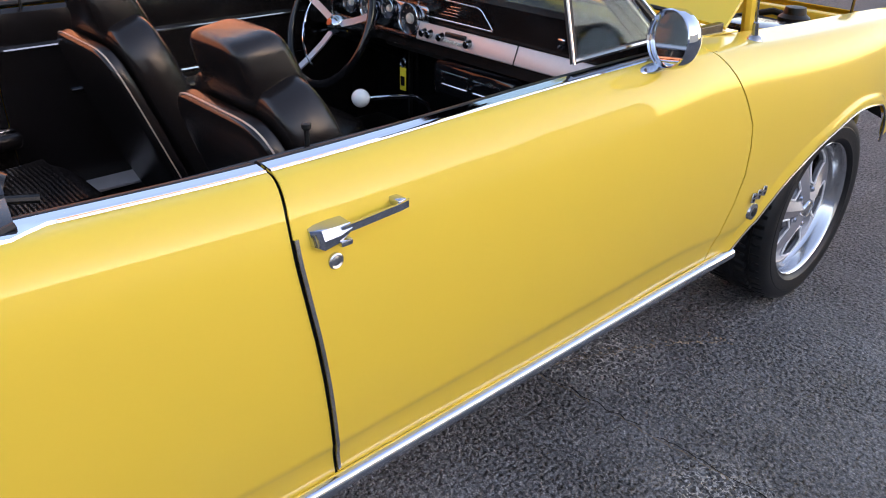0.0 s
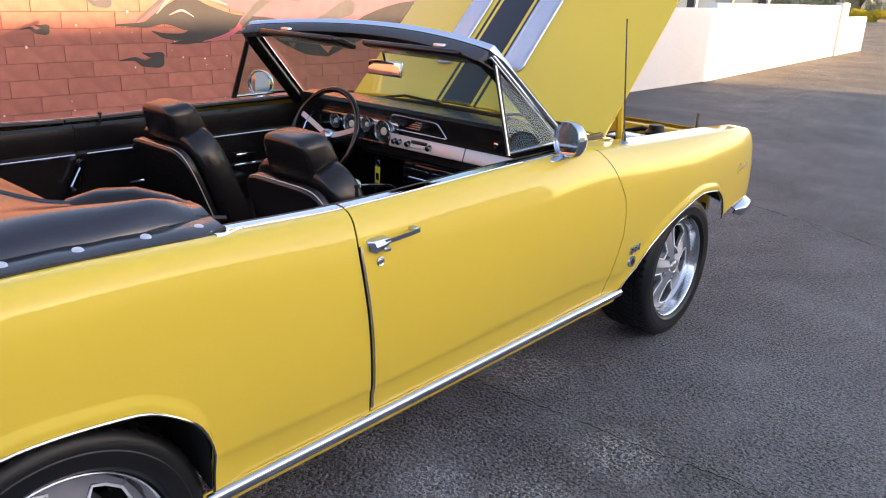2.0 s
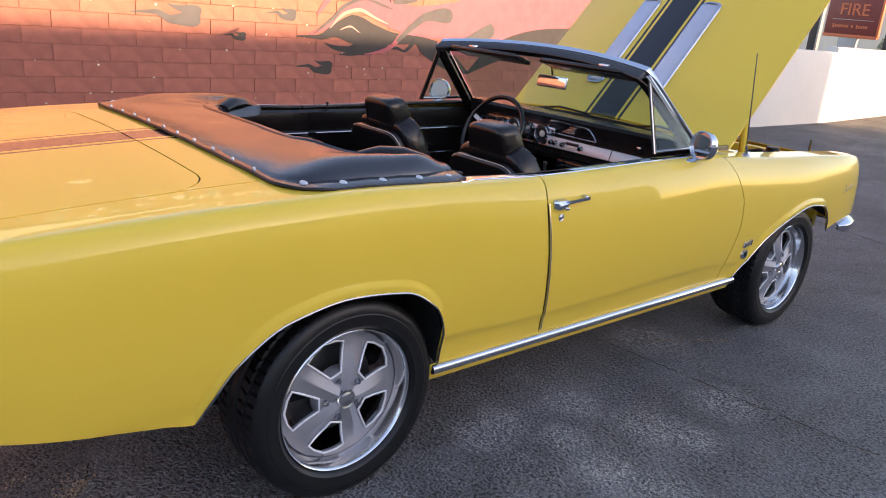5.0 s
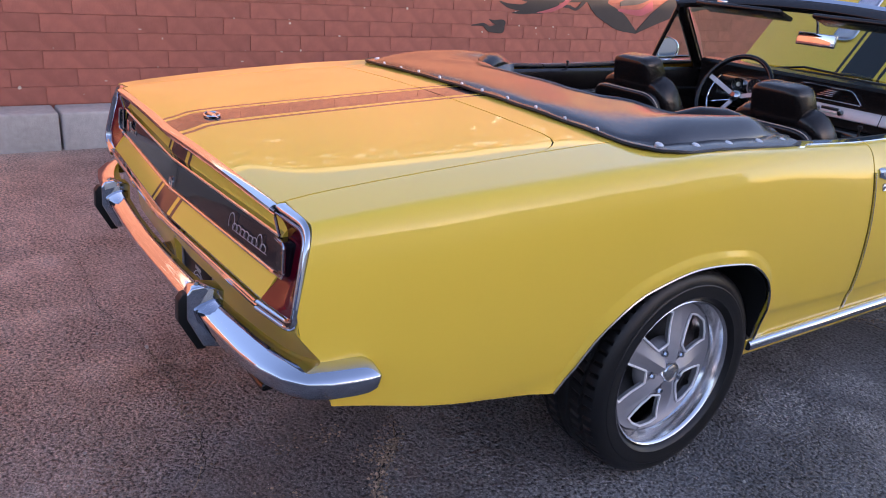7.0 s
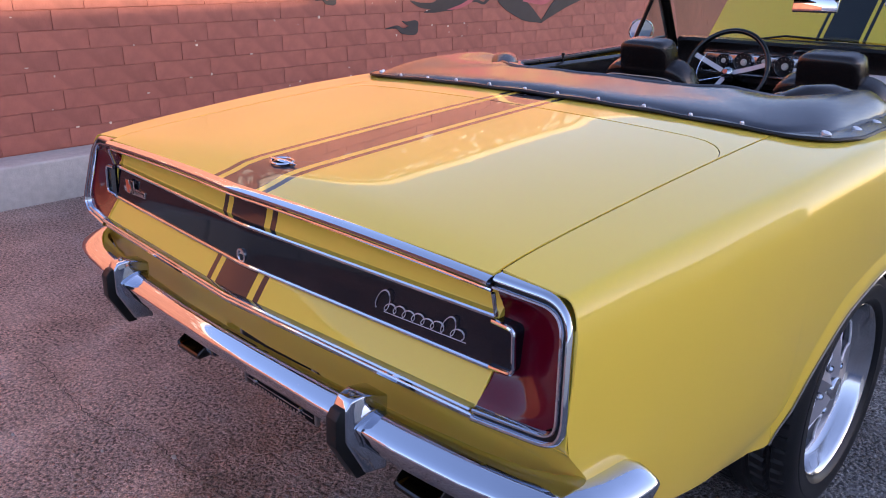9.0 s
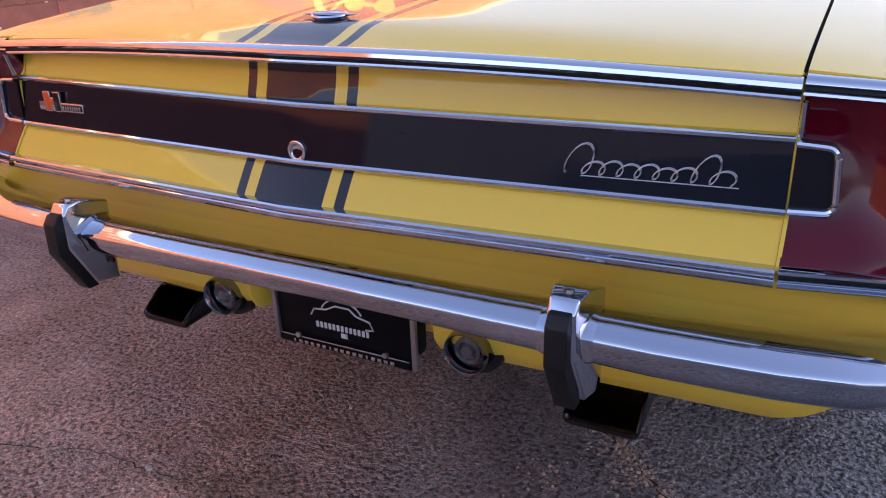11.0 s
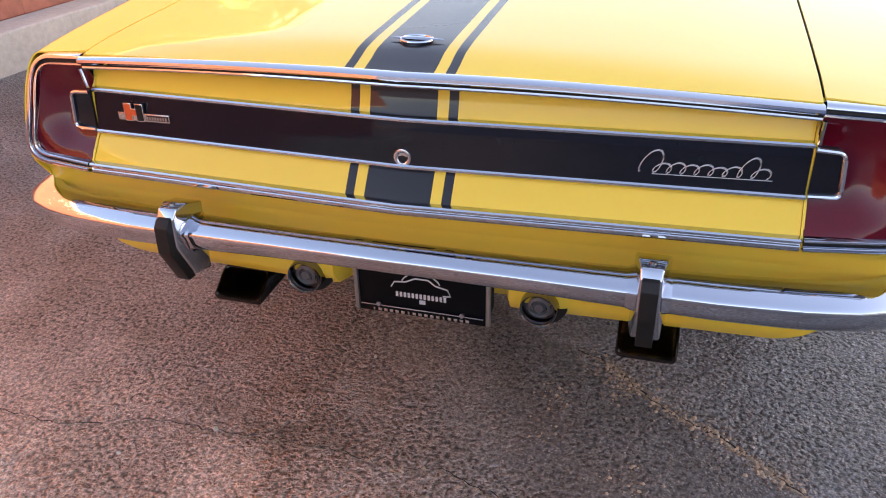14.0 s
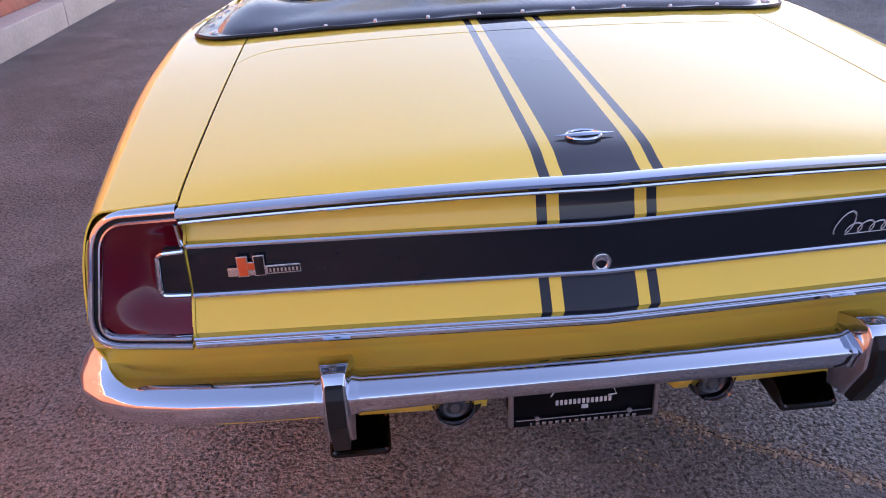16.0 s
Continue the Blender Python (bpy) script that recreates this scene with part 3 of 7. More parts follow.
# ---- tail lights ----
RED = material("red_lens", (0.11, 0.002, 0.010), 0.10, grain=0.12, scale=8, coat=0.35, spec=0.3)


def rounded(pts, radii, n=6):
    """A closed outline of straight sides with rounded corners."""
    out = []
    k = len(pts)
    for i in range(k):
        p, a, b = (Vector(pts[j % k]) for j in (i, i - 1, i + 1))
        r = radii[i]
        if r <= 0:
            out.append(tuple(p))
            continue
        u, w = (a - p).normalized(), (b - p).normalized()
        for t in steps(0, 1, n):
            out.append(tuple(p + u * r * (1 - t) ** 2 + w * r * t**2))
    return out


END_Y = -1.142
LAMP_PLANE = curve((0.66, -1.172), (0.70, -1.170), (0.80, -1.152), (0.90, -1.124), (0.93, -1.114))


def lamp_y(x, z):
    return LAMP_PLANE(z) - 0.016 * (1 - ease((x - 0.665) / 0.14))


for s in (1, -1):
    lampgroup = tagged(obj("tail_light", *shell([[(s * x, lamp_y(x, z) + 0.05, z) for z in (0.70, 0.80, 0.90)] for x in ((0.665, 0.775) if s > 0 else (0.775, 0.665))], 0.02), DARK, car), "dark red tail light in a chrome bezel")
    outline = rounded([(0.6665, 0.684), (0.834, 0.688), (0.800, 0.9040), (0.6645, 0.9115)], [0, 0.062, 0.056, 0], 12)
    k = len(outline)
    inward = []
    for i in range(k):
        a, b = Vector(outline[max(i - 1, 0)]), Vector(outline[min(i + 1, k - 1)])
        d = (b - a).normalized()
        inward.append(Vector((-d.y, d.x)))

    def ring_strip(name, mat, label, stops):
        """A band round the light: each stop is how far in from the body's edge, and how far out of the surface."""
        verts = []
        for f, out in stops:
            for p, d in zip(outline, inward):
                x, z = p[0] + d.x * f, p[1] + d.y * f
                verts.append((s * x, lamp_y(x, z) - out, z))
        fixed(obj(name, verts, [(i * k + j, i * k + j + 1, (i + 1) * k + j + 1, (i + 1) * k + j) for i in range(len(stops) - 1) for j in range(k - 1)], mat, lampgroup, label))

    ring_strip("bezel", CHROME, "chrome bezel", ((0, -0.014), (0, 0.001), (0.0015, 0.0045), (0.005, 0.0068), (0.0085, 0.0062), (0.0108, 0.0025), (0.0112, -0.008)))
    ring_strip("bezel_groove", GASKET, "black groove", ((0.0105, -0.002), (0.0165, -0.002)))
    ring_strip("bezel_liner", CHROME, "thin inner chrome rim", ((0.0155, -0.006), (0.0155, 0.0015), (0.0172, 0.0042), (0.0200, 0.0040), (0.0222, 0.0), (0.0235, -0.012)))
    # yellow body corner behind the bezel
    corner = (side_x(TAIL_Y(0.679), 0.679) - 0.001, 0.679)
    rows = []
    for p, d in list(zip(outline, inward))[:18]:
        a = (p[0] + d.x * 0.007, p[1] + d.y * 0.007)
        b = (min(max(p[0], 0.72), corner[0]), corner[1]) if p[1] < 0.695 else (side_x(TAIL_Y(p[1]), p[1]) - 0.001, p[1] - 0.010 * (p[0] < 0.825))
        rows.append([(s * (a[0] + (b[0] - a[0]) * t), TAIL_Y(max(a[1] + (b[1] - a[1]) * t, 0.672)) + 0.0035, a[1] + (b[1] - a[1]) * t) for t in (0, 0.5, 1)])
    sheet("lamp_housing", rows if s > 0 else rows[::-1], YELLOW, car, "yellow body corner round the tail light", thick=-0.003)
    # the lens dishes in towards the black end block
    rows = []
    for u in steps(0, 1, 24):
        row = []
        for z in steps(0.706, 0.892, 26):
            x = 0.665 + u * (0.148 - 0.15 * (z - 0.717) - 0.030 * ease((0.735 - z) / 0.03) - 0.022 * ease((z - 0.865) / 0.03))
            d = ((abs(x - 0.665) / 0.075) ** 3 + (abs(z - 0.798) / 0.055) ** 3) ** (1 / 3)
            dish = 0.034 * (1 - ease((d - 0.75) / 1.1))
            row.append((s * x, lamp_y(x, z) + 0.006 + dish, z))
        rows.append(row)
    if s < 0:
        rows = rows[::-1]
    sheet("lens", rows, RED, lampgroup, "deep red ribbed lens", thick=0.004)
    blk = rounded([(0.664, 0.7615), (0.711, 0.764), (0.706, 0.836), (0.664, 0.838)], [0, 0.012, 0.012, 0])
    bm = bmesh.new()
    fr = [bm.verts.new((s * x, END_Y + 0.05 * (z - 0.80), z)) for x, z in blk]
    bk = [bm.verts.new((s * x, END_Y + 0.05, z)) for x, z in blk]
    bm.faces.new(fr)
    for i in range(len(blk)):
        j = (i + 1) % len(blk)
        bm.faces.new((fr[i], fr[j], bk[j], bk[i]))
    part("end_block", bm, BAND, lampgroup, "satin black end block")
    tube("end_trim", [(s * x, END_Y - 0.003 + 0.05 * (z - 0.80), z) for x, z in blk], 0.0042, CHROME, lampgroup, "chrome end trim", 8)
    v, f = sweep([(s * 0.667, END_Y + 0.004 - 0.22 * (z - 0.845), z) for z in steps(0.845, 0.885, 6)], circle(0.0035, 6))
    fixed(obj("end_clip", v, f, CHROME, lampgroup))

# yellow return flanges at the ends of the trunk's rear face
for s in (1, -1):
    rows = [[(s * 0.6615, TAIL(z) + tail_v(0.6615) + d, z) for d in ((0.0, 0.05) if s > 0 else (0.05, 0.0))] for z in ZT[5:]]
    sheet("tail_flange", rows, YELLOW, car, "yellow return flange")
# ---- emblems and tail fittings ----
turned("trunk_lock", [(-1.1672, 0.0), (-1.1672, 0.0085), (-1.1685, 0.0095), (-1.1702, 0.0115), (-1.1706, 0.0135), (-1.1695, 0.0160), (-1.160, 0.0165)], BRIGHT, lid, "round chrome trunk lock", 28, "y", (0, -0.005, 0.774))
ring = [(0.029 * math.cos(a) - 0.006, -1.054 + 0.020 * math.sin(a)) for a in steps(0, 2 * math.pi, 31)[:-1]]
em = tube("trunk_emblem", [(x, y, deck_z(x, y) + 0.004) for x, y in ring], 0.0028, CHROME, lid, "chrome ring emblem", 8, True)
v, f = sweep([(x, -1.054, deck_z(x, -1.054) + 0.005) for x in (-0.055, -0.042, -0.024, -0.004, 0.016, 0.033, 0.045)], circle(1.0, 8, 0.45), scale=[0.001, 0.0030, 0.0064, 0.0085, 0.0068, 0.0030, 0.0013], up=(0, 0, 1))
fixed(obj("emblem_spindle", v, f, CHROME, em, "chrome spindle"))


SCRIPT = material("silver_script", (0.50, 0.50, 0.52), 0.35, 0.4)


def script(name, start, along, up, size, parent, mat, strokes):
    """A flowing chrome script shape: a tall looped head and a run of slanted loops, unlettered."""
    A, U = Vector(along), Vector(up)
    pts = []
    n = strokes * 14
    for i in range(n + 1):
        t = strokes * i / n
        w = t * 2 * math.pi
        h = (1.3, 0.55, 0.62, 0.55, 0.60, 0.50, 0.58, 1.15, 0.55, 0.5)[min(int(t), 9)]
        lift = 0.5 * h * (1 - math.cos(w))
        x = t / strokes - 0.040 * math.sin(w) * (1.3 if t < 1.0 else 1) + 0.06 * lift
        pts.append(tuple(Vector(start) + A * x + U * size * lift))
    o = tube(name, pts, 0.0007, mat, parent, "chrome script emblem", 6)
    tube("script_outline", [tuple(Vector(p) + U * size * 0.05 + A * 0.006) for p in pts], 0.0007, mat, o, "", 5)
    return o


def tail_on(x, z, out):
    return Vector(tail_point(x, z, out + insert_out(z) - 0.004))


p0, p1 = tail_on(0.405, 0.780, 0.0052), tail_on(0.600, 0.782, 0.0052)
script("tail_script", p0, p1 - p0, (0, 0, 1), 0.030, lid, SCRIPT, 9)
tube("script_underline", [tuple(p0 + (p1 - p0) * t + Vector((0, 0, -0.002))) for t in (0.1, 0.5, 0.9, 1.05)], 0.0008, SCRIPT, lid, "chrome script emblem", 6)
q = tail_on(-0.54, 0.803, 0.008)
badge = part("tail_badge", rbox((0.116, 0.004, 0.016), tuple(q + Vector((-0.003, 0, -0.007))), 0.0012), BRIGHT, lid, "small silver, orange and black badge")
ORANGE = material("orange_enamel", (0.75, 0.10, 0.02), 0.3, coat=0.5, grain=0.05)
for dx, mat, lab in ((-0.036, ORANGE, "orange enamel block"), (-0.010, BLACK, "black enamel block")):
    part("badge_edge", rbox((0.0185, 0.005, 0.0365), tuple(q + Vector((dx, -0.0005, 0.002))), 0.0012), BRIGHT, badge, "silver edge")
    part("badge_block", rbox((0.0150, 0.006, 0.0330), tuple(q + Vector((dx, -0.001, 0.002))), 0.0012), mat, badge, lab)
part("badge_edge", rbox((0.012, 0.005, 0.0155), tuple(q + Vector((-0.023, -0.0005, 0.002))), 0.001), BRIGHT, badge, "silver edge")
part("badge_bar", rbox((0.011, 0.006, 0.012), tuple(q + Vector((-0.023, -0.001, 0.002))), 0.001), ORANGE, badge, "orange crossbar")
part("badge_bar", rbox((0.051, 0.005, 0.0105), tuple(q + Vector((0.0275, -0.0008, -0.007))), 0.001), BLACK, badge, "dark bar of small letters")
for i in range(8):
    part("badge_letter_bar", rbox((0.0032, 0.006, 0.0065), tuple(q + Vector((0.0065 + 0.006 * i, -0.001, -0.007))), 0), BRIGHT, badge)

# licence plate with frame
PLATE_BLACK = material("plate_black", (0.004, 0.004, 0.005), 0.30, spec=0.10, grain=0.1)
PLATE_METAL = material("plate_frame_metal", (0.34, 0.32, 0.31), 0.42, 0.8, grain=0.15, scale=60)
INK = material("plate_white", (0.62, 0.62, 0.62), 0.4, grain=0.05)
plate = part("licence_plate", rbox((0.272, 0.004, 0.150), (0.002, -1.105, 0.475), 0.003), PLATE_BLACK, car, "black display plate with a white emblem")
for sx, sz, w, h in ((-0.138, 0, 0.010, 0.154), (0.142, 0, 0.010, 0.154)):
    part("plate_frame", rbox((w, 0.010, h), (sx, -1.108, 0.476), 0.003), PLATE_METAL, plate, "grey metal plate frame")
part("plate_frame", rbox((0.274, 0.008, 0.016), (0.002, -1.107, 0.406), 0.003), PLATE_BLACK, plate, "black lower frame bar")
part("plate_rule", rbox((0.262, 0.003, 0.003), (0.002, -1.112, 0.4155), 0.001), CHROME, plate)
for i in range(17):
    part("frame_letter_bar", rbox((0.008 if i % 6 else 0.004, 0.002, 0.007), (-0.100 + i * 0.0125, -1.1125, 0.4055), 0.0008), BRIGHT, plate)
for sx in (-0.089, 0.089):
    turned("plate_bolt", [(-1.118, 0.0), (-1.118, 0.005), (-1.114, 0.0068), (-1.110, 0.0068)], CHROME, plate, "", 14, "y", (sx, 0, 0.420))
tube("plate_emblem_roof", [(0.002 + 0.042 * math.cos(a), -1.108, 0.470 + 0.030 * math.sin(a)) for a in steps(0.1 * math.pi, 0.9 * math.pi, 12)], 0.0015, INK, plate, "white car outline", 6)
tube("plate_emblem_body", [(-0.062, -1.108, 0.462), (-0.055, -1.108, 0.474), (-0.03, -1.108, 0.477), (-0.010, -1.108, 0.487), (0.018, -1.108, 0.487), (0.032, -1.108, 0.476), (0.058, -1.108, 0.470), (0.064, -1.108, 0.456), (0.048, -1.108, 0.454)], 0.0016, INK, plate, "white car outline", 6)
for i in range(13):
    part("plate_letter_bar", rbox((0.0055, 0.002, 0.011), (-0.050 + i * 0.0085, -1.108, 0.446), 0.0008), INK, plate)
part("plate_letter_bar", rbox((0.013, 0.002, 0.009), (0.004, -1.108, 0.433), 0.0008), INK, plate)
for i in range(6):
    part("plate_letter_bar", rbox((0.0055, 0.002, 0.010), (-0.020 + i * 0.0085, -1.108, 0.508), 0.0008), INK, plate)
part("plate_bracket", rbox((0.29, 0.03, 0.13), (0.002, -1.085, 0.485), 0.01), DARK, car, "dark plate recess")

# back-up lamps and exhaust tips
TIP = material("black_chrome_tip", (0.055, 0.05, 0.05), 0.12, 1.0, grain=0.3, scale=30, bump=0.02, bump_scale=60)
SMOKED = material("tarnished_chrome", (0.26, 0.26, 0.28), 0.10, 1.0, grain=0.2, scale=40, bump=0.01, bump_scale=40)
LINER = material("sooty_chrome", (0.30, 0.25, 0.18), 0.20, 1.0, grain=0.4, scale=30)
GLASS_CLEAR = material("lamp_glass", (0.075, 0.075, 0.082), 0.12, 0.1, coat=1.0, grain=0.15, scale=300)
for s in (1, -1):
    cx = 0.245 * s
    lamp = turned("backup_lamp", [(-1.075, 0.040), (-1.125, 0.037), (-1.134, 0.036), (-1.138, 0.034), (-1.135, 0.0315), (-1.112, 0.029), (-1.112, 0.0)], SMOKED, car, "round chrome back-up lamp", 32, "y", (cx, 0, 0.470))
    turned("lamp_lens", [(-1.1125, 0.029), (-1.1135, 0.023), (-1.124, 0.022), (-1.126, 0.016), (-1.122, 0.013), (-1.127, 0.009), (-1.128, 0.0)], GLASS_CLEAR, lamp, "clear glass lens", 28, "y", (cx, 0, 0.470))
    turned("lamp_gasket", [(-1.098, 0.0), (-1.104, 0.030), (-1.108, 0.047), (-1.100, 0.049), (-1.090, 0.049)], GASKET, lamp, "black rubber gasket", 28, "y", (cx + 0.006, 0, 0.472))
    part("lamp_flange", rbox((0.030, 0.010, 0.034), (cx + 0.030, -1.102, 0.484), 0.006, 3), SMOKED, lamp, "chrome flange")
    ex, ez = (0.452, 0.405) if s > 0 else (-0.425, 0.395)
    outer = rounded([(-0.058, -0.030), (0.058, -0.030), (0.058, 0.030), (-0.058, 0.030)], [0.014] * 4, 5)
    k = len(outer)

    def cut_y(z):
        return -1.113 + 1.35 * max(0.0, z + 0.012)

    def lip(x, z, g):
        """The opening inside a heavy rolled lip, g of the way in."""
        return x * (1 - 0.10 * g), z * (1 - 0.34 * g) + 0.004 * g

    loops = [[(ex + x * 0.85, -0.80, ez + z * 0.8) for x, z in outer], [(ex + x, cut_y(z) + 0.004, ez + z) for x, z in outer]]
    for g, dy in ((0.25, 0.0), (0.75, 0.0), (1.0, 0.004)):
        loops.append([(ex + lip(x, z, g)[0], cut_y(z) + dy, ez + lip(x, z, g)[1]) for x, z in outer])
    n = len(loops)
    verts = [p for l in loops for p in l]
    tip = fixed(obj("exhaust_tip", verts, [(i * k + j, i * k + (j + 1) % k, (i + 1) * k + (j + 1) % k, (i + 1) * k + j) for i in range(n - 1) for j in range(k)], TIP, car, "black chromed rectangular exhaust tip"))
    loops = [loops[-1], [(ex + lip(x, z, 1.0)[0] * 0.98, -0.93, ez + lip(x, z, 1.0)[1]) for x, z in outer]]
    verts = [p for l in loops for p in l]
    fixed(obj("tip_liner", verts, [(j, (j + 1) % k, k + (j + 1) % k, k + j) for j in range(k)] + [tuple(k + j for j in range(k))], LINER, tip, "sooty chromed bore"))
for x in (-0.66, -0.2, 0.2, 0.70):
    y = bumper_y(x) - 0.014
    turned("bumper_bolt", [(0.006, 0.0085), (0.0045, 0.0082), (0.0035, 0.006), (0.003, 0.0)], STAINLESS, rear_bumper, "", 14, "y", (x, y, bump_z(x) - 0.012))

# ---- boot cover over the folded top ----
def cover_lines():
    """Pairs of outer and inner points from one side round the back to the other."""
    out = []
    for y in steps(0.44, -0.06, 9):
        out.append((0.812 - 0.010 * ease((y - 0.38) / 0.06), y))
    for a in steps(0, 0.5 * math.pi, 7)[1:]:
        out.append((0.692 + 0.12 * math.cos(a), -0.06 - 0.135 * math.sin(a)))
    for x in steps(0.692, 0, 14)[1:]:
        out.append((x, -0.195 - 0.012 * (1 - (x / 0.692) ** 2)))
    inn = []
    IN = curve((0.0, 0.12), (0.25, 0.125), (0.40, 0.19), (0.50, 0.30), (0.565, 0.42), (0.60, 0.47))
    m = len(out)
    for i in range(m):
        t = i / (m - 1)
        x = 0.60 * (1 - ease(t) ** 1.0) if t < 1 else 0.0
        inn.append((x, IN(x)))
    return out, inn


PUFF_SIDE = curve((0, 0), (0.04, 0.28), (0.10, 0.55), (0.20, 0.82), (0.34, 1.0), (0.50, 0.82), (0.70, 0.34), (0.90, 0.10), (1.0, -0.9))
PUFF_BACK = curve((0, 0), (0.04, 0.26), (0.10, 0.46), (0.20, 0.62), (0.40, 0.76), (0.65, 0.89), (0.90, 1.0), (0.96, 0.86), (1.0, -0.6))
out, inn = cover_lines()
pairs = list(zip(out, inn)) + [((-a[0], a[1]), (-b[0], b[1])) for a, b in list(zip(out, inn))[-2::-1]]
rows = []
total = len(pairs)


def body_under(x, y):
    return deck_z(min(max(x, -0.8), 0.8), y) if abs(x) < BELT_X(y) else BELT_Z(y) - (abs(x) - BELT_X(y)) * 1.0


for i, (a, b) in enumerate(pairs):
    k = min(i, total - 1 - i)
    span = math.dist(a, b)
    flap = (0.086 - 0.052 * ease((k - 8) / 7)) / span
    side = 1 - ease((k - 9) / 6)
    high = 0.008 + 0.036 * ease((k - 0.5) / 3.5) - 0.022 * ease((k - 10) / 7)
    row = []
    for t in [0, 0.3 * flap, 0.6 * flap, 0.93 * flap, flap] + [flap + (1 - flap) * s for s in (0.015, 0.04, 0.07, 0.11, 0.16, 0.23, 0.32, 0.43, 0.55, 0.67, 0.78, 0.86, 0.92, 0.96, 1.0)]:
        x, y = a[0] + (b[0] - a[0]) * t, a[1] + (b[1] - a[1]) * t
        s = max(t - flap, 0) / (1 - flap)
        p = Vector((x * 7, y * 7, 0))
        wob = 0.0028 * noise.noise(p) + 0.0012 * noise.noise(p * 2.6) + 0.0012 * math.sin(34 * (x * 0.5 + y)) * noise.noise(p * 0.8 + Vector((4, 0, 0)))
        pucker = 0.0012 * math.sin(y * 46 + x * 30) if s == 0 else 0
        row.append((x, y, body_under(x, y) + 0.004 + (PUFF_SIDE(s) * side + PUFF_BACK(s) * (1 - side)) * high + (wob if 0.05 < s < 0.95 else 0) + pucker))
    rows.append(row)
cover = tagged(sheet("boot_cover", rows, COVER, thick=0.006), "black vinyl boot cover over the folded convertible top", "boot cover")
SNAP = material("snap_cap", (0.72, 0.72, 0.73), 0.28, 0.6)
SNAP_SIDE = (0.379, 0.240, 0.099, -0.039, -0.150)
SNAP_BACK = (0.60, 0.47, 0.34, 0.20, 0.06)


def snap(a, b, inset, r=0.0115):
    """A snap fastener on the flange, a little in from the hem at a, towards b."""
    d = (b - a).normalized()
    p = a + d * inset + Vector((0, 0, 0.0085))
    n = Vector((0.45 * a.x if abs(a.x) > 0.7 else 0, -0.3 if abs(a.x) < 0.7 else 0, 1)).normalized()
    m = Matrix.Translation(p) @ n.to_track_quat("Z", "Y").to_matrix().to_4x4()
    turned("snap", [(-0.008, r), (0.0025, r), (0.0042, r * 0.74), (0.0048, 0.0)], SNAP, cover, "small bright metal snap", 14, "z", m=m)


half = rows[: total // 2 + 1]
for y in SNAP_SIDE:
    r = min(half[:16], key=lambda q: abs(q[0][1] - y))
    for sx in (1, -1):
        snap(Vector((sx * r[0][0], y, r[0][2])), Vector((sx * r[4][0], y + r[4][1] - r[0][1], r[4][2])), 0.040)
for x in SNAP_BACK:
    r = min(half[16:], key=lambda q: abs(q[0][0] - x))
    for sx in (1, -1):
        snap(Vector((sx * x, r[0][1], r[0][2])), Vector((sx * (x + r[4][0] - r[0][0]), r[4][1], r[4][2])), 0.017, 0.0050)
v, f = sweep([(r[0][0], r[0][1], r[0][2] + 0.003) for r in rows], circle(0.0055, 6))
fixed(obj("hem", v, f, GASKET, cover, "black piped hem"))
v, f = sweep([(r[4][0], r[4][1], r[4][2] + 0.0015) for r in rows], circle(0.0028, 5))
fixed(obj("seam", v, f, COVER, cover))
rows2 = [[tuple(Vector(r[k]) + Vector((0, 0, 0.004))) for r in rows[8:-8]] for k in (16,)]
v, f = sweep(rows2[0], circle(0.0065, 8))
fixed(obj("inner_piping", v, f, COVER, cover))
for s in (1, -1):
    # folded top showing where the cover ends
    v, f = sweep([(s * 0.50, 0.235, 0.992), (s * 0.545, 0.285, 1.006), (s * 0.590, 0.345, 1.006), (s * 0.630, 0.410, 0.990), (s * 0.655, 0.470, 0.968)], circle(1.0, 12, 0.62), scale=[0.030, 0.046, 0.050, 0.042, 0.022])
    fixed(obj("folded_top", v, f, VINYL, cover, "black vinyl fold of the lowered top"))
    # folded top irons peeping out at the sides
    pts = [(s * 0.70, 0.36, 0.980), (s * 0.722, 0.42, 0.980), (s * 0.730, 0.49, 0.968)]
    tube("top_iron", pts, 0.006, GASKET, cover, "black folded-top hinge arm", 8)

# ---- wheels ----
def spoke_half(r):
    """Half a spoke's width: it fans out from the hub and runs into the rim all round."""
    return 0.022 + 0.125 * r if r < 0.182 else r * (0.246 + 0.383 * ease((r - 0.182) / 0.014))


EDGE = material("machined_edge", (0.88, 0.88, 0.90), 0.30, 0.0)
LIPS = material("polished_rim", (0.74, 0.74, 0.75), 0.15, 1.0, grain=0.04, scale=200)


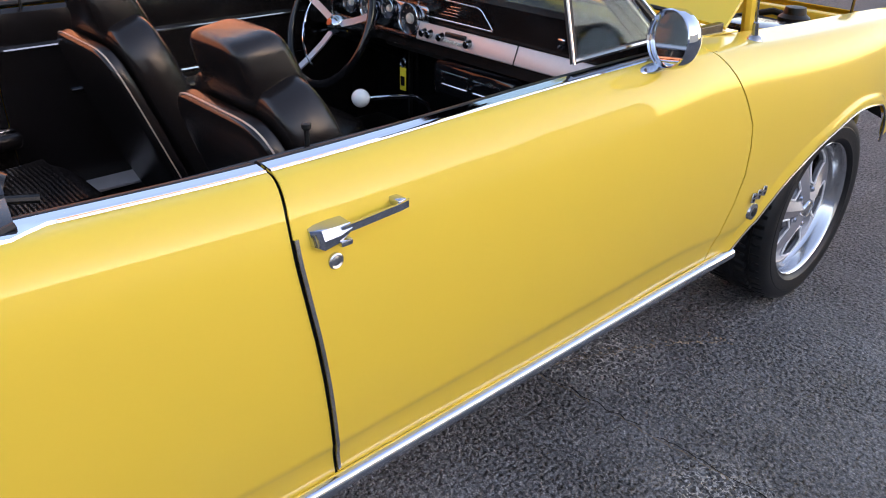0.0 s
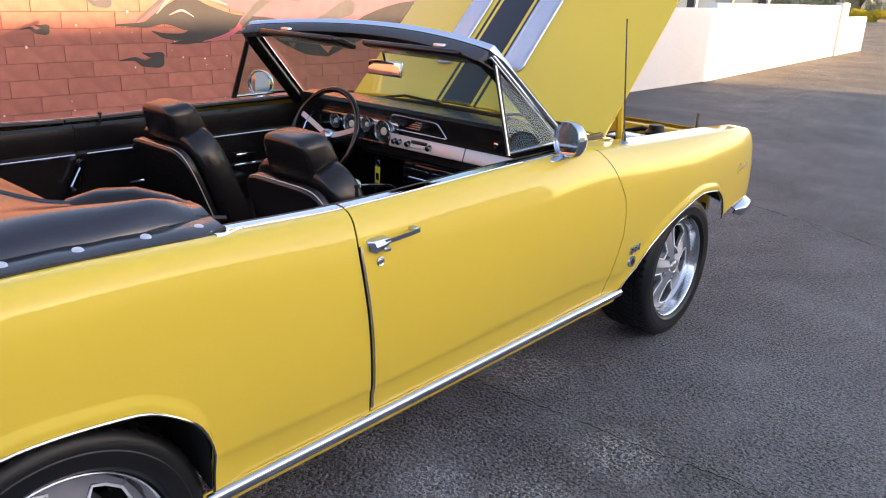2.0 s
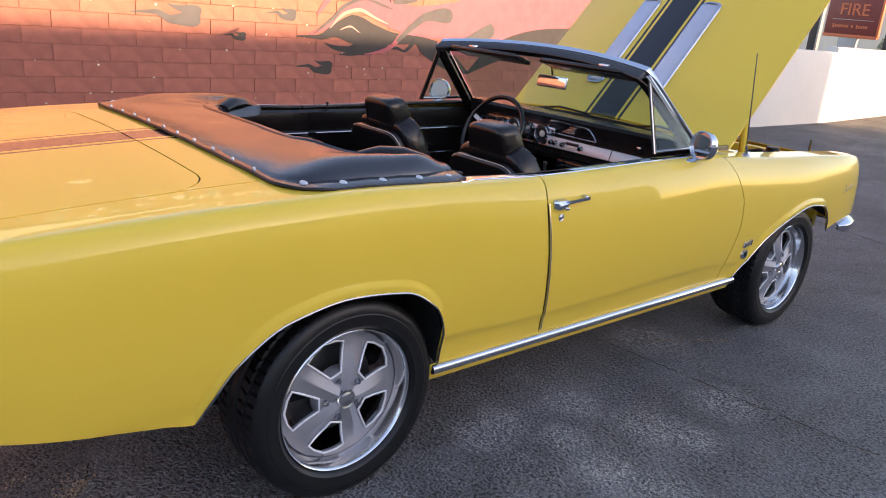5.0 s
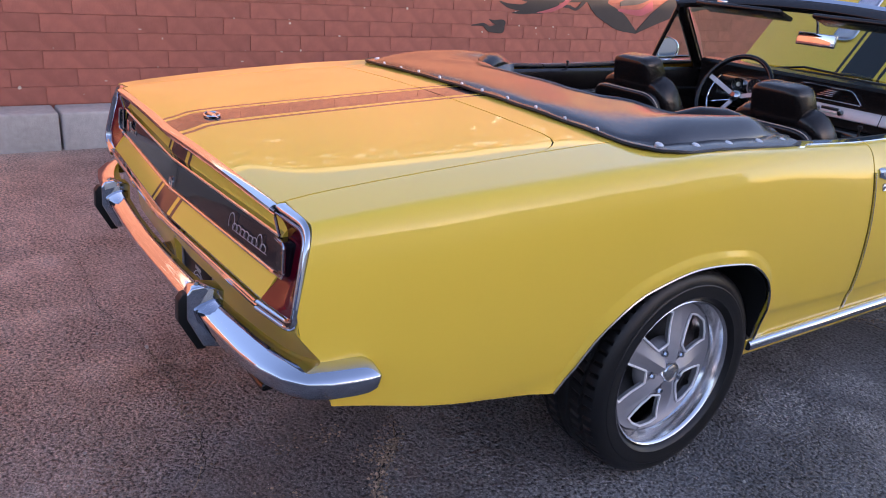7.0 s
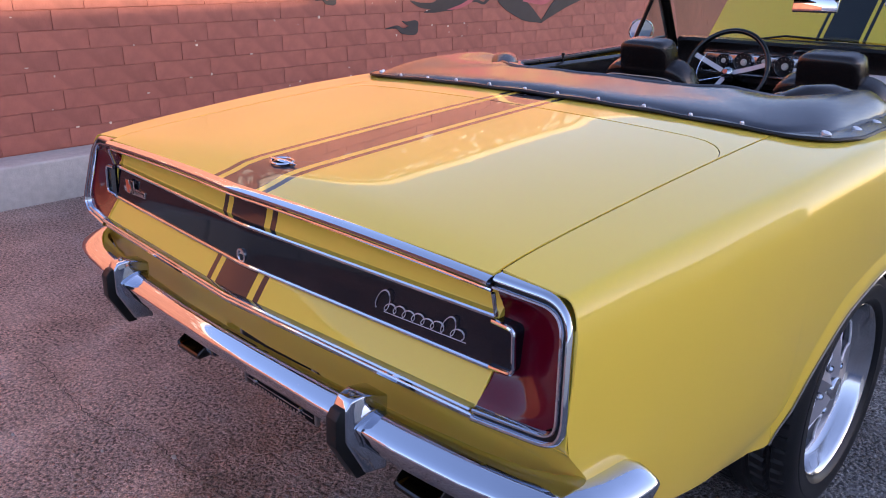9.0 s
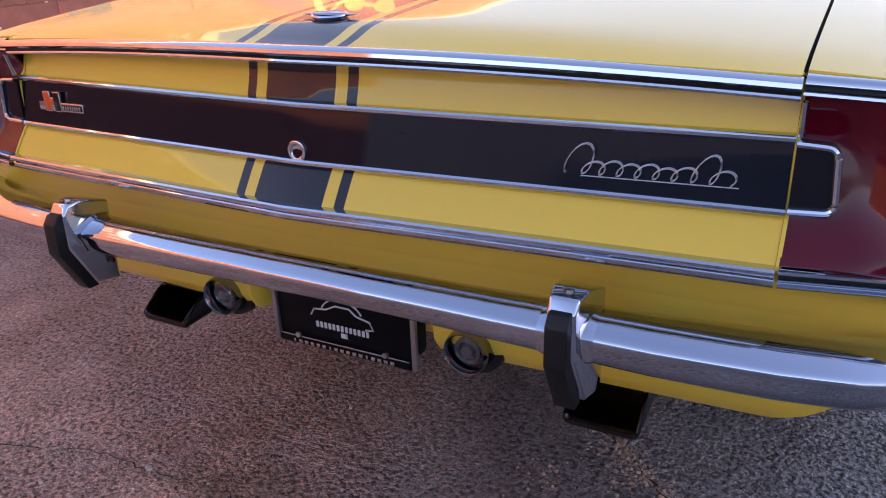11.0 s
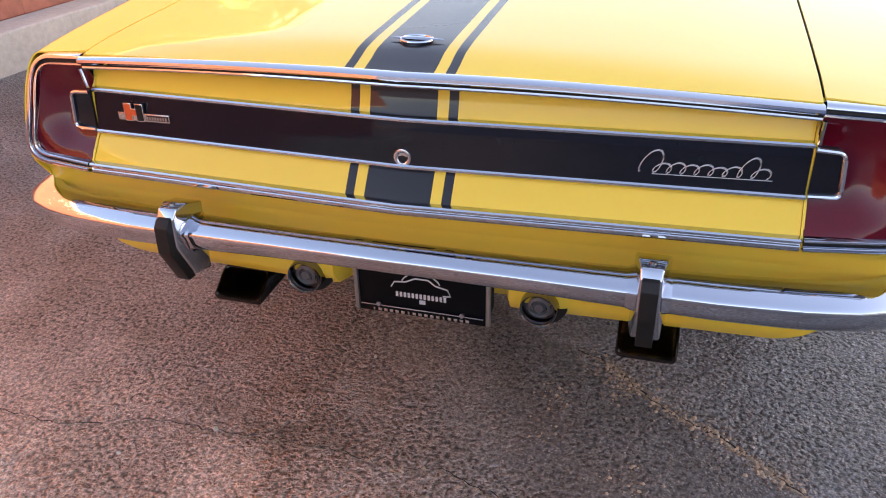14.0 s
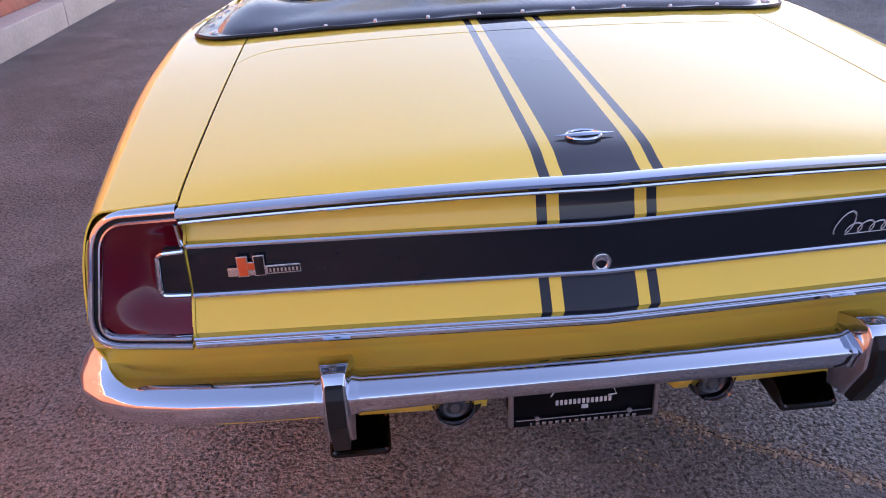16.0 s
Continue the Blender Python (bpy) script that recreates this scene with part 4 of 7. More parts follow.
def wheel_meshes():
    """The parts of a wheel about its hub, facing +x, as (name, object, label)."""
    n = 300
    prof = [(-0.235, 0.222, 0), (-0.248, 0.262, 0), (-0.238, 0.300, 0), (-0.218, 0.316, 1), (-0.195, 0.3235, 1), (-0.190, 0.3165, 0), (-0.182, 0.3165, 0), (-0.177, 0.3255, 1), (-0.145, 0.3260, 1), (-0.140, 0.318, 0), (-0.131, 0.318, 0), (-0.126, 0.326, 0), (-0.098, 0.326, 0), (-0.093, 0.318, 0), (-0.084, 0.318, 0), (-0.079, 0.3260, 1), (-0.047, 0.3255, 1), (-0.042, 0.3165, 0), (-0.034, 0.3165, 0), (-0.029, 0.3255, 2), (-0.010, 0.3245, 2), (0.002, 0.3205, 0), (0.012, 0.3110, 0), (0.018, 0.300, 0), (0.0205, 0.288, 0), (0.0205, 0.285, 0), (0.0225, 0.282, 0), (0.0225, 0.264, 0), (0.019, 0.250, 0), (0.0195, 0.247, 0), (0.014, 0.240, 0), (0.004, 0.2335, 0), (-0.006, 0.231, 0)]
    verts, faces = [], []
    m = len(prof)
    for i in range(n):
        for t, r, kind in prof:
            skew = {0: 0, 1: 0.6, 2: 0.0}[kind]
            a = 2 * math.pi * (i + skew * (t + 0.11) * 50) / n
            rr = r - ({0: 0.0, 1: 0.0055, 2: 0.0065}[kind] if i % 5 == 0 else 0.0)
            verts.append((t, rr * math.cos(a), rr * math.sin(a)))
    for i in range(n):
        for j in range(m - 1):
            k = (i + 1) % n
            faces.append((i * m + j, i * m + j + 1, k * m + j + 1, k * m + j))
    tyre = fixed(obj("tyre", verts, faces, RUBBER, label="black treaded tyre", smooth=30))
    rim = turned("rim", [(-0.006, 0.2320), (0.005, 0.2325), (0.0075, 0.2295), (0.004, 0.2255), (-0.004, 0.2225), (-0.030, 0.2165), (-0.046, 0.2120), (-0.050, 0.2085), (-0.060, 0.2065), (-0.12, 0.198), (-0.22, 0.200), (-0.235, 0.225)], LIPS, label="polished rim lip and barrel", n=72)
    made = [tyre, rim]
    F = -0.052
    for s in range(5):
        a0 = 2 * math.pi * s / 5 + math.pi / 2 - 0.26
        rows = []
        for r in (0.026, 0.045, 0.07, 0.10, 0.13, 0.16, 0.176, 0.184, 0.188, 0.191, 0.194, 0.198, 0.2085):
            half = spoke_half(r)
            row = []
            for u in (-1.0, -0.96, -0.5, -0.12, 0.0, 0.12, 0.5, 0.96, 1.0):
                ang = a0 + half * u / r
                ridge = 0.016 * (1 - abs(u)) * (1 - ease((r - 0.11) / 0.085))
                x = F + 0.030 - 0.022 * ease((r - 0.03) / 0.14) + ridge - (0.012 if abs(u) == 1 else 0)
                row.append((x, r * math.cos(ang), r * math.sin(ang)))
            rows.append(row)
        made.append(fixed(obj("spoke", *shell(rows, 0.022), SILVER, label="grey painted spoke")))
        # bright machined edge of the window after this spoke
        edge = []
        for sgn, rr in ((1, (0.087, 0.092, 0.10, 0.13, 0.16, 0.180, 0.188, 0.192, 0.195)), (-1, (0.195, 0.192, 0.188, 0.180, 0.16, 0.13, 0.10, 0.092, 0.087))):
            for r in rr:
                half = spoke_half(r)
                base = a0 if sgn > 0 else a0 + 2 * math.pi / 5
                ang = base + sgn * (half + 0.0015) / r
                x = F + 0.0335 - 0.022 * ease((r - 0.03) / 0.14)
                edge.append((x, r * math.cos(ang), r * math.sin(ang)))
        made.append(tube("window_edge", edge, 0.0036, EDGE, label="bright machined edge", n=6, closed=True, up=(1, 0, 0)))
        b = a0 + math.pi / 5
        made.append(turned("lug_nut", [(F + 0.005, 0.0100), (F + 0.033, 0.0100), (F + 0.039, 0.007), (F + 0.040, 0)], CHROME, label="chrome lug nut", n=6, centre=(0, 0.064 * math.cos(b), 0.064 * math.sin(b)), smooth=20))
    made.append(turned("hub", [(F - 0.02, 0.090), (F + 0.012, 0.088), (F + 0.022, 0.080), (F + 0.024, 0.050), (F + 0.034, 0.040), (F + 0.034, 0.0)], SILVER, label="grey hub", n=36))
    made.append(turned("centre_cap", [(F + 0.026, 0.034), (F + 0.042, 0.033), (F + 0.049, 0.029), (F + 0.047, 0.024), (F + 0.050, 0.018), (F + 0.052, 0.0)], LIPS, label="chrome centre cap", n=32))
    made.append(turned("brake_disc", [(-0.10, 0.06), (-0.10, 0.150), (-0.122, 0.150), (-0.122, 0.06)], material("brake_iron", (0.12, 0.12, 0.12), 0.45, 0.8, grain=0.3, scale=30), label="grey brake disc", n=48))
    made.append(part("brake_caliper", rbox((0.07, 0.07, 0.13), (-0.11, -0.125, 0.06), 0.012), DARK, label="dark caliper"))
    return made


wheel = new("wheel")
wheel.parent = car
tagged(wheel, "five-spoke grey and polished wheel")
for o in wheel_meshes():
    o.parent = wheel
for x, y, turn in ((0.848, 0.0, 0), (0.852, 2.743, 0), (-0.848, 0.0, 180), (-0.852, 2.743, 180)):
    m = pose(x, y, 0.326, 0, 0, turn) @ Matrix.Rotation(radians(9 * y), 4, "X")
    if (x, y) == (0.848, 0.0):
        wheel.matrix_basis = m
    else:
        copy_thing(wheel, m)

# ---- hood, cowl, engine bay ----
STRIPED_HOOD = striped("yellow_paint_with_wide_stripe", 0.085, 0.016, 0.016, -0.015)
HOOD_M = Matrix.Translation((0, 2.205, 0.966)) @ Matrix.Rotation(radians(46), 4, "X")


def hood_p(x, v, up=0.0):
    return tuple(HOOD_M @ Vector((x, v, 0.055 * (1 - (x / 0.72) ** 2) - 0.035 * ease((v - 1.0) / 0.3) + up)))


rows = [[hood_p(x, v) for x in steps(0.72, -0.72, 24)] for v in steps(0.0, 1.24, 14)]
hood = sheet("hood", rows, STRIPED_HOOD, car, "raised yellow hood with a wide black stripe", thick=0.014)
LOUVRE = material("louvre_metal", (0.42, 0.46, 0.55), 0.27, 0.85, grain=0.08, scale=120)
for x0, x1 in ((0.112, 0.218), (-0.272, -0.166)):
    ring = rounded([(x0, 0.21), (x1, 0.21), (x1, 0.86), (x0, 0.86)], [0.035] * 4, 5)
    lou = tube("hood_louvre", [hood_p(x, v, 0.006) for x, v in ring], 0.008, LOUVRE, hood, "ribbed silver hood louvre", 6, True)
    sheet("louvre_base", [[hood_p(x, v, 0.004) for x in (x1 - 0.004, (x0 + x1) / 2, x0 + 0.004)] for v in steps(0.22, 0.85, 6)], LOUVRE, lou, thick=0.002)
    for i in range(9):
        x = x0 + 0.012 + (x1 - x0 - 0.024) * i / 8
        tube("louvre_rib", [hood_p(x, v, 0.008) for v in steps(0.225, 0.845, 5)], 0.0035, LOUVRE, lou, "", 5)
for s in (1, -1):
    tube("hood_hinge", [(s * 0.70, 2.38, 0.80), (s * 0.70, 2.37, 0.93), (s * 0.70, 2.34, 1.09)], 0.018, YELLOW, car, "yellow hood hinge arm", 8)
    rows = [[(s * 0.722, y, z) for z in ((0.55, 0.91) if s < 0 else (0.91, 0.55))] for y in steps(2.1, 3.46, 6)]
    sheet("inner_fender", [[(p[0], p[1], p[2] if p[2] < 0.6 else deck_z(0.72, p[1]) - 0.004) for p in r] for r in rows], YELLOW, car, "yellow inner fender")
rows = [[(x, y, 0.965 - 0.004 * k + 0.012 * (1 - (x / 0.75) ** 2)) for x in steps(0.735, -0.735, 16)] for k, y in enumerate((1.96, 2.06, 2.16, 2.25))]
sheet("cowl", rows, YELLOW, car, "yellow cowl panel")
part("firewall", rbox((1.44, 0.03, 0.60), (0, 2.17, 0.66), 0.01), BLACK, car, "black firewall")
part("radiator_support", rbox((1.40, 0.05, 0.40), (0, 3.40, 0.63), 0.015), YELLOW, car, "yellow radiator support")
part("engine_bay_floor", rbox((1.40, 1.2, 0.04), (0, 2.78, 0.46), 0.01), DARK, car, "dark engine bay floor")
engine = tagged(part("engine", rbox((0.50, 0.62, 0.34), (0, 2.72, 0.58), 0.04), BLACK, None, "black engine block with chrome dress-up parts"), category="engine")
for s in (1, -1):
    part("valve_cover", rbox((0.16, 0.54, 0.09), (0, 0, 0), 0.025, 3, m=Matrix.Translation((0.22 * s, 2.72, 0.765)) @ Matrix.Rotation(radians(28 * s), 4, "Y")), BLACK, engine, "black valve cover")
turned("air_cleaner", [(0.70, 0.05), (0.715, 0.17), (0.745, 0.175), (0.77, 0.165), (0.78, 0.10), (0.785, 0.02), (0.80, 0.012), (0.802, 0)], CHROME, engine, "round chrome air cleaner", 40, "z", (0, 2.62, 0))
part("battery", rbox((0.19, 0.27, 0.19), (0.46, 2.86, 0.73), 0.012), BLACK, engine, "black battery with a chrome hold-down")
part("battery_clamp", rbox((0.17, 0.16, 0.03), (0.46, 2.90, 0.838), 0.010), STAINLESS, engine, "chrome hold-down")
for k in range(7):
    y0 = 2.42 + 0.14 * k
    tube("hose", [(0.12 + 0.05 * (k % 3), y0, 0.76), (0.32, y0 + 0.05, 0.82 - 0.02 * (k % 2)), (0.48 + 0.03 * (k % 2), y0 + 0.12, 0.78), (0.58, y0 + 0.10, 0.68)], 0.013 + 0.005 * (k % 3), GASKET, engine, "black hose", 8)
turned("filler_cap", [(0.76, 0.05), (0.85, 0.055), (0.862, 0.04), (0.885, 0.035), (0.888, 0.0)], GASKET, engine, "black cap", 20, "z", (0.50, 3.10, 0))
tube("hood_pin", [(0.60, 3.34, 0.78), (0.60, 3.34, 0.935)], 0.0055, STAINLESS, car, "steel hood pin", 8)
tube("hood_pin", [(-0.60, 3.34, 0.78), (-0.60, 3.34, 0.935)], 0.0055, STAINLESS, car, "steel hood pin", 8)
# antenna
turned("antenna", [(0.905, 0.024), (0.938, 0.023), (0.950, 0.016), (0.954, 0.009), (0.985, 0.007), (0.988, 0.0034), (1.18, 0.0030), (1.37, 0.0024), (1.405, 0.0026), (1.407, 0)], STAINLESS, car, "thin chrome whip antenna", 16, "z", (0.792, 2.240, 0), m=Matrix(((1, 0, -0.03, 0.03 * 0.91), (0, 1, -0.12, 0.12 * 0.91), (0, 0, 1, 0), (0, 0, 0, 1))))
# front bumper
path = [(x, y, 0.492) for x, y in ((-0.868, 3.30), (-0.876, 3.38), (-0.855, 3.50), (-0.80, 3.58), (-0.6, 3.63), (0, 3.66), (0.6, 3.63), (0.80, 3.58), (0.855, 3.50), (0.876, 3.38), (0.868, 3.30))]
v, f = sweep(path, [(-a, b) for a, b in bsec], scale=[0.5, 1.25, 1.4, 1.4, 1.3, 1.3, 1.3, 1.4, 1.4, 1.25, 0.5])
fixed(obj("front_bumper", v, f, CHROME, car, "chrome front bumper", smooth=50))
# fender badges
def on_fender(y, z, out):
    return Vector((side_x(y, z) + out, y, z))


for z, h, w in ((0.535, 0.030, 0.075),):
    for i in range(3):
        p = on_fender(2.205 + 0.027 * i, z + 0.004 * i, 0.005)
        part("fender_badge", rbox((0.006, 0.021, h), tuple(p), 0.002, m=Matrix.Rotation(radians(-12), 4, "X")), BRIGHT, fender, "chrome and black numeral badge")
        part("fender_badge_inset", rbox((0.004, 0.008, 0.006), tuple(p + Vector((0.003, 0, 0.006))), 0.001), BLACK, fender)
        part("fender_badge_inset", rbox((0.004, 0.008, 0.006), tuple(p + Vector((0.003, 0, -0.006))), 0.001), BLACK, fender)
p = on_fender(2.232, 0.484, 0.003)
turned("fender_medallion", [(p.x - 0.004, 0.026), (p.x + 0.004, 0.024), (p.x + 0.006, 0.016), (p.x + 0.004, 0.0)], BRIGHT, fender, "round chrome medallion", 24, centre=(0, p.y, p.z))
turned("fender_medallion_face", [(p.x + 0.0045, 0.015), (p.x + 0.0075, 0.012), (p.x + 0.008, 0)], BLACK, fender, "", 20, centre=(0, p.y, p.z))
a, b = on_fender(3.22, 0.690, 0.006), on_fender(3.36, 0.715, 0.006)
script("fender_script", a, b - a, (0, 0, 1), 0.036, fender, STAINLESS, 6)

# ---- windshield, vents, mirrors ----
GLASS = bpy.data.materials.new("window_glass")
GLASS.use_nodes = True
gn, gl = GLASS.node_tree.nodes, GLASS.node_tree.links
clear = gn.new("ShaderNodeBsdfTransparent")
clear.inputs["Color"].default_value = (0.86, 0.93, 0.89, 1)
gloss = gn.new("ShaderNodeBsdfGlossy")
gloss.inputs["Roughness"].default_value = 0.0
facing = gn.new("ShaderNodeLayerWeight")
facing.inputs["Blend"].default_value = 0.5
power = gn.new("ShaderNodeMath")
power.operation, power.inputs[1].default_value = "POWER", 5.0
gl.new(facing.outputs["Facing"], power.inputs[0])
fres = gn.new("ShaderNodeMath")
fres.operation, fres.inputs[1].default_value, fres.inputs[2].default_value = "MULTIPLY_ADD", 0.9, 0.03
gl.new(power.outputs[0], fres.inputs[0])
gmix = gn.new("ShaderNodeMixShader")
gl.new(fres.outputs[0], gmix.inputs["Fac"])
gl.new(clear.outputs["BSDF"], gmix.inputs[1])
gl.new(gloss.outputs["BSDF"], gmix.inputs[2])
gl.new(gmix.outputs["Shader"], gn["Material Output"].inputs["Surface"])
MIRROR = material("mirror_glass", (0.85, 0.86, 0.87), 0.01, 1.0)


def base_line(x):
    return (x, 2.15 - 0.25 * (abs(x) / 0.75) ** 2.2, 0.985 - 0.012 * (abs(x) / 0.75) ** 2)


def head_line(x):
    return (x, 1.655 - 0.105 * (abs(x) / 0.655) ** 2.0, 1.338 - 0.036 * (abs(x) / 0.655) ** 2)


rows = []
for u in steps(-1, 1, 24):
    a, b = Vector(base_line(0.735 * u)), Vector(head_line(0.640 * u))
    rows.append([tuple(a.lerp(b, t) + Vector((0, 0.02, 0.012)) * math.sin(math.pi * t)) for t in steps(0, 1, 8)])
shield = new("windshield")
shield.parent = car
tagged(shield, "curved windshield in a chrome and black frame")
pane = sheet("pane", rows, GLASS, shield, "clear glass", thick=0.004)
pane.visible_shadow = False
# outer bright frame
path = [base_line(0.752)] + [tuple(Vector(base_line(0.752)).lerp(Vector(head_line(0.655)), t)) for t in (0.25, 0.5, 0.75, 0.9)]
path += [head_line(x) for x in steps(0.650, -0.650, 20)]
path += [tuple(Vector(base_line(-0.752)).lerp(Vector(head_line(-0.655)), t)) for t in (0.9, 0.75, 0.5, 0.25)] + [base_line(-0.752)]
v, f = sweep([(x, y + 0.004, z + 0.004) for x, y, z in path], [(0.012, -0.009), (0.015, 0.0), (0.012, 0.009), (0.0, 0.012), (-0.012, 0.009), (-0.015, 0.0), (-0.012, -0.009)], up=(0, -0.6, 0.8))
fixed(obj("frame", v, f, CHROME, shield, "chrome windshield frame"))
# black padded inner header and pillars
path = [(x * 0.985, y - 0.026, z - 0.024) for x, y, z in path]
v, f = sweep(path, rounded([(-0.022, -0.018), (0.022, -0.018), (0.027, 0.015), (-0.027, 0.015)], [0.007] * 4, 3), up=(0, -0.6, 0.8))
fixed(obj("inner_frame", v, f, VINYL, shield, "black padded inner frame"))
for s in (1, -1):
    part("sun_visor", rbox((0.46, 0.13, 0.022), (0, 0, 0), 0.009, 3, m=Matrix.Translation((s * 0.31, 1.575, 1.272)) @ Matrix.Rotation(radians(-16), 4, "X")), VINYL, shield, "black sun visor")
    part("top_latch", rbox((0.05, 0.05, 0.016), (s * 0.42, 1.575, 1.300), 0.005), BRIGHT, shield, "bright top latch")
for s in (1, -1):
    a, b = Vector(base_line(s * 0.752)), Vector(head_line(s * 0.655))
    for dy, r, mat in ((-0.022, 0.0062, CHROME), (-0.036, 0.0048, STAINLESS)):
        tube("pillar_trim", [tuple(a.lerp(b, t) + Vector((s * 0.011, dy, dy * 0.22))) for t in (0.04, 0.35, 0.7, 0.97)], r, mat, shield, "chrome pillar moulding", 8)
v, f = sweep([base_line(x) for x in steps(-0.74, 0.74, 20)], circle(0.011, 8))
fixed(obj("base_gasket", v, f, GASKET, shield, "black rubber gasket"))
for s, own in ((1, door), (-1, door_left)):
    a, b, c = Vector((s * 0.765, 1.525, 0.985)), Vector((s * 0.662, 1.553, 1.285)), Vector((s * 0.762, 1.865, 0.990))
    vent = tube("vent_window", [tuple(a), tuple(a.lerp(b, 0.5)), tuple(b)], 0.0080, GASKET, own, "triangular vent window in a black and chrome frame", 8, ry=0.0055)
    tube("vent_bead", [tuple(q + Vector((s * 0.005, -0.004, 0))) for q in (a, b)], 0.0034, STAINLESS, vent, "thin chrome bead", 6)
    tube("vent_seal", [tuple(q + Vector((-s * 0.002, 0.009, 0))) for q in (a, b)], 0.006, GASKET, vent, "black rubber edge", 6)
    tube("vent_rail", [tuple(a + Vector((0, 0, 0.006))), tuple(c + Vector((0, 0, 0.006)))], 0.007, STAINLESS, vent, "chrome lower rail", 8)
    tube("vent_pillar", [tuple(c), tuple(c.lerp(b, 0.5) + Vector((0, -0.006, 0))), tuple(b)], 0.009, GASKET, vent, "black rubber edge", 8)
    me = obj("vent_pane", [tuple(p + Vector((o, 0, 0))) for o in (0.002, -0.002) for p in (a, b, c)], [(0, 1, 2), (5, 4, 3), (0, 3, 4, 1), (1, 4, 5, 2), (2, 5, 3, 0)], GLASS, vent, "clear glass", smooth=0)
    fixed(me)
    me.visible_shadow = False
    part("vent_latch", rbox((0.014, 0.03, 0.018), tuple(c.lerp(b, 0.42) + Vector((-s * 0.012, -0.03, 0))), 0.004), CHROME, vent, "chrome latch")
    # door mirror, turned to the driver
    aim = Matrix.Translation((s * 0.858, 1.75, 1.022)) @ Matrix.Rotation(radians(-14 if s > 0 else 20), 4, 'Z') @ Matrix.Rotation(radians(-4), 4, 'X') @ Matrix.Translation((-s * 0.858, -1.75, -1.022))
    mx = s * 0.858
    mir = turned("door_mirror", [(1.735, 0.0), (1.735, 0.0555), (1.726, 0.0565), (1.721, 0.060), (1.723, 0.063), (1.737, 0.064), (1.752, 0.063), (1.766, 0.056), (1.776, 0.041), (1.782, 0.022), (1.783, 0.0)], CHROME, own, "round chrome door mirror", 40, "y", (mx, 0, 1.022), m=aim)
    turned("mirror_glass", [(1.7330, 0.0560), (1.7325, 0.03), (1.7325, 0.0)], MIRROR, mir, "mirror glass", 40, "y", (mx, 0, 1.022), m=aim)
    tube("mirror_stem", [(s * 0.825, 1.735, 0.962), (s * 0.835, 1.755, 0.975), (s * 0.85, 1.765, 0.985)], 0.012, CHROME, mir, "chrome stem", 10)
    v, f = sweep([(s * 0.828, y, 0.955 + 0.004 * math.sin(9 * (y - 1.66))) for y in (1.665, 1.68, 1.71, 1.745, 1.765)], circle(1.0, 10, 0.7), scale=[0.004, 0.012, 0.018, 0.017, 0.006])
    fixed(obj("mirror_foot", v, f, CHROME, mir, "chrome foot"))
rear_view = part("rear_view_mirror", rbox((0.20, 0.014, 0.058), (0, 0, 0), 0.006, m=Matrix.Translation((0.015, 1.700, 1.180)) @ Matrix.Rotation(radians(-9), 4, "X") @ Matrix.Rotation(radians(-4), 4, "Z")), BRIGHT, shield, "rear-view mirror on a chrome arm")
part("mirror_face", rbox((0.188, 0.004, 0.048), (0, 0, 0), 0.001, m=Matrix.Translation((0.015, 1.700, 1.180)) @ Matrix.Rotation(radians(-9), 4, "X") @ Matrix.Rotation(radians(-4), 4, "Z") @ Matrix.Translation((0, -0.007, 0))), MIRROR, rear_view, "mirror glass")
tube("mirror_arm", [(0.015, 1.705, 1.19), (0.01, 1.69, 1.25), (0.0, 1.66, 1.31)], 0.006, CHROME, rear_view, "chrome arm", 8)
for x0 in (-0.42, 0.22):
    w = tube("wiper", [(x0, 2.13, 0.985), (x0 + 0.17, 2.09, 1.015), (x0 + 0.40, 2.07, 1.01)], 0.006, GASKET, car, "black wiper arm", 6)

# ---- interior ----
def pillow(name, size, at, mat, parent, label="", e=0.35, m=None, bend=None, nu=28, nv=16):
    """A cushion: a rounded, slightly squared solid."""
    def pw(c):
        return math.copysign(abs(c) ** e, c)
    verts, faces = [], []
    for j in range(nv + 1):
        ph = -math.pi / 2 + math.pi * j / nv
        for i in range(nu):
            th = 2 * math.pi * i / nu
            p = Vector((size[0] / 2 * pw(math.cos(ph)) * pw(math.cos(th)), size[1] / 2 * pw(math.cos(ph)) * pw(math.sin(th)), size[2] / 2 * pw(math.sin(ph))))
            if bend:
                p = bend(p)
            p = (Matrix.Translation(at) @ (m or Matrix.Identity(4))) @ p
            verts.append(tuple(p))
    for j in range(nv):
        for i in range(nu):
            k = (i + 1) % nu
            faces.append((j * nu + i, j * nu + k, (j + 1) * nu + k, (j + 1) * nu + i))
    return fixed(obj(name, verts, faces, mat, parent, label, smooth=60))


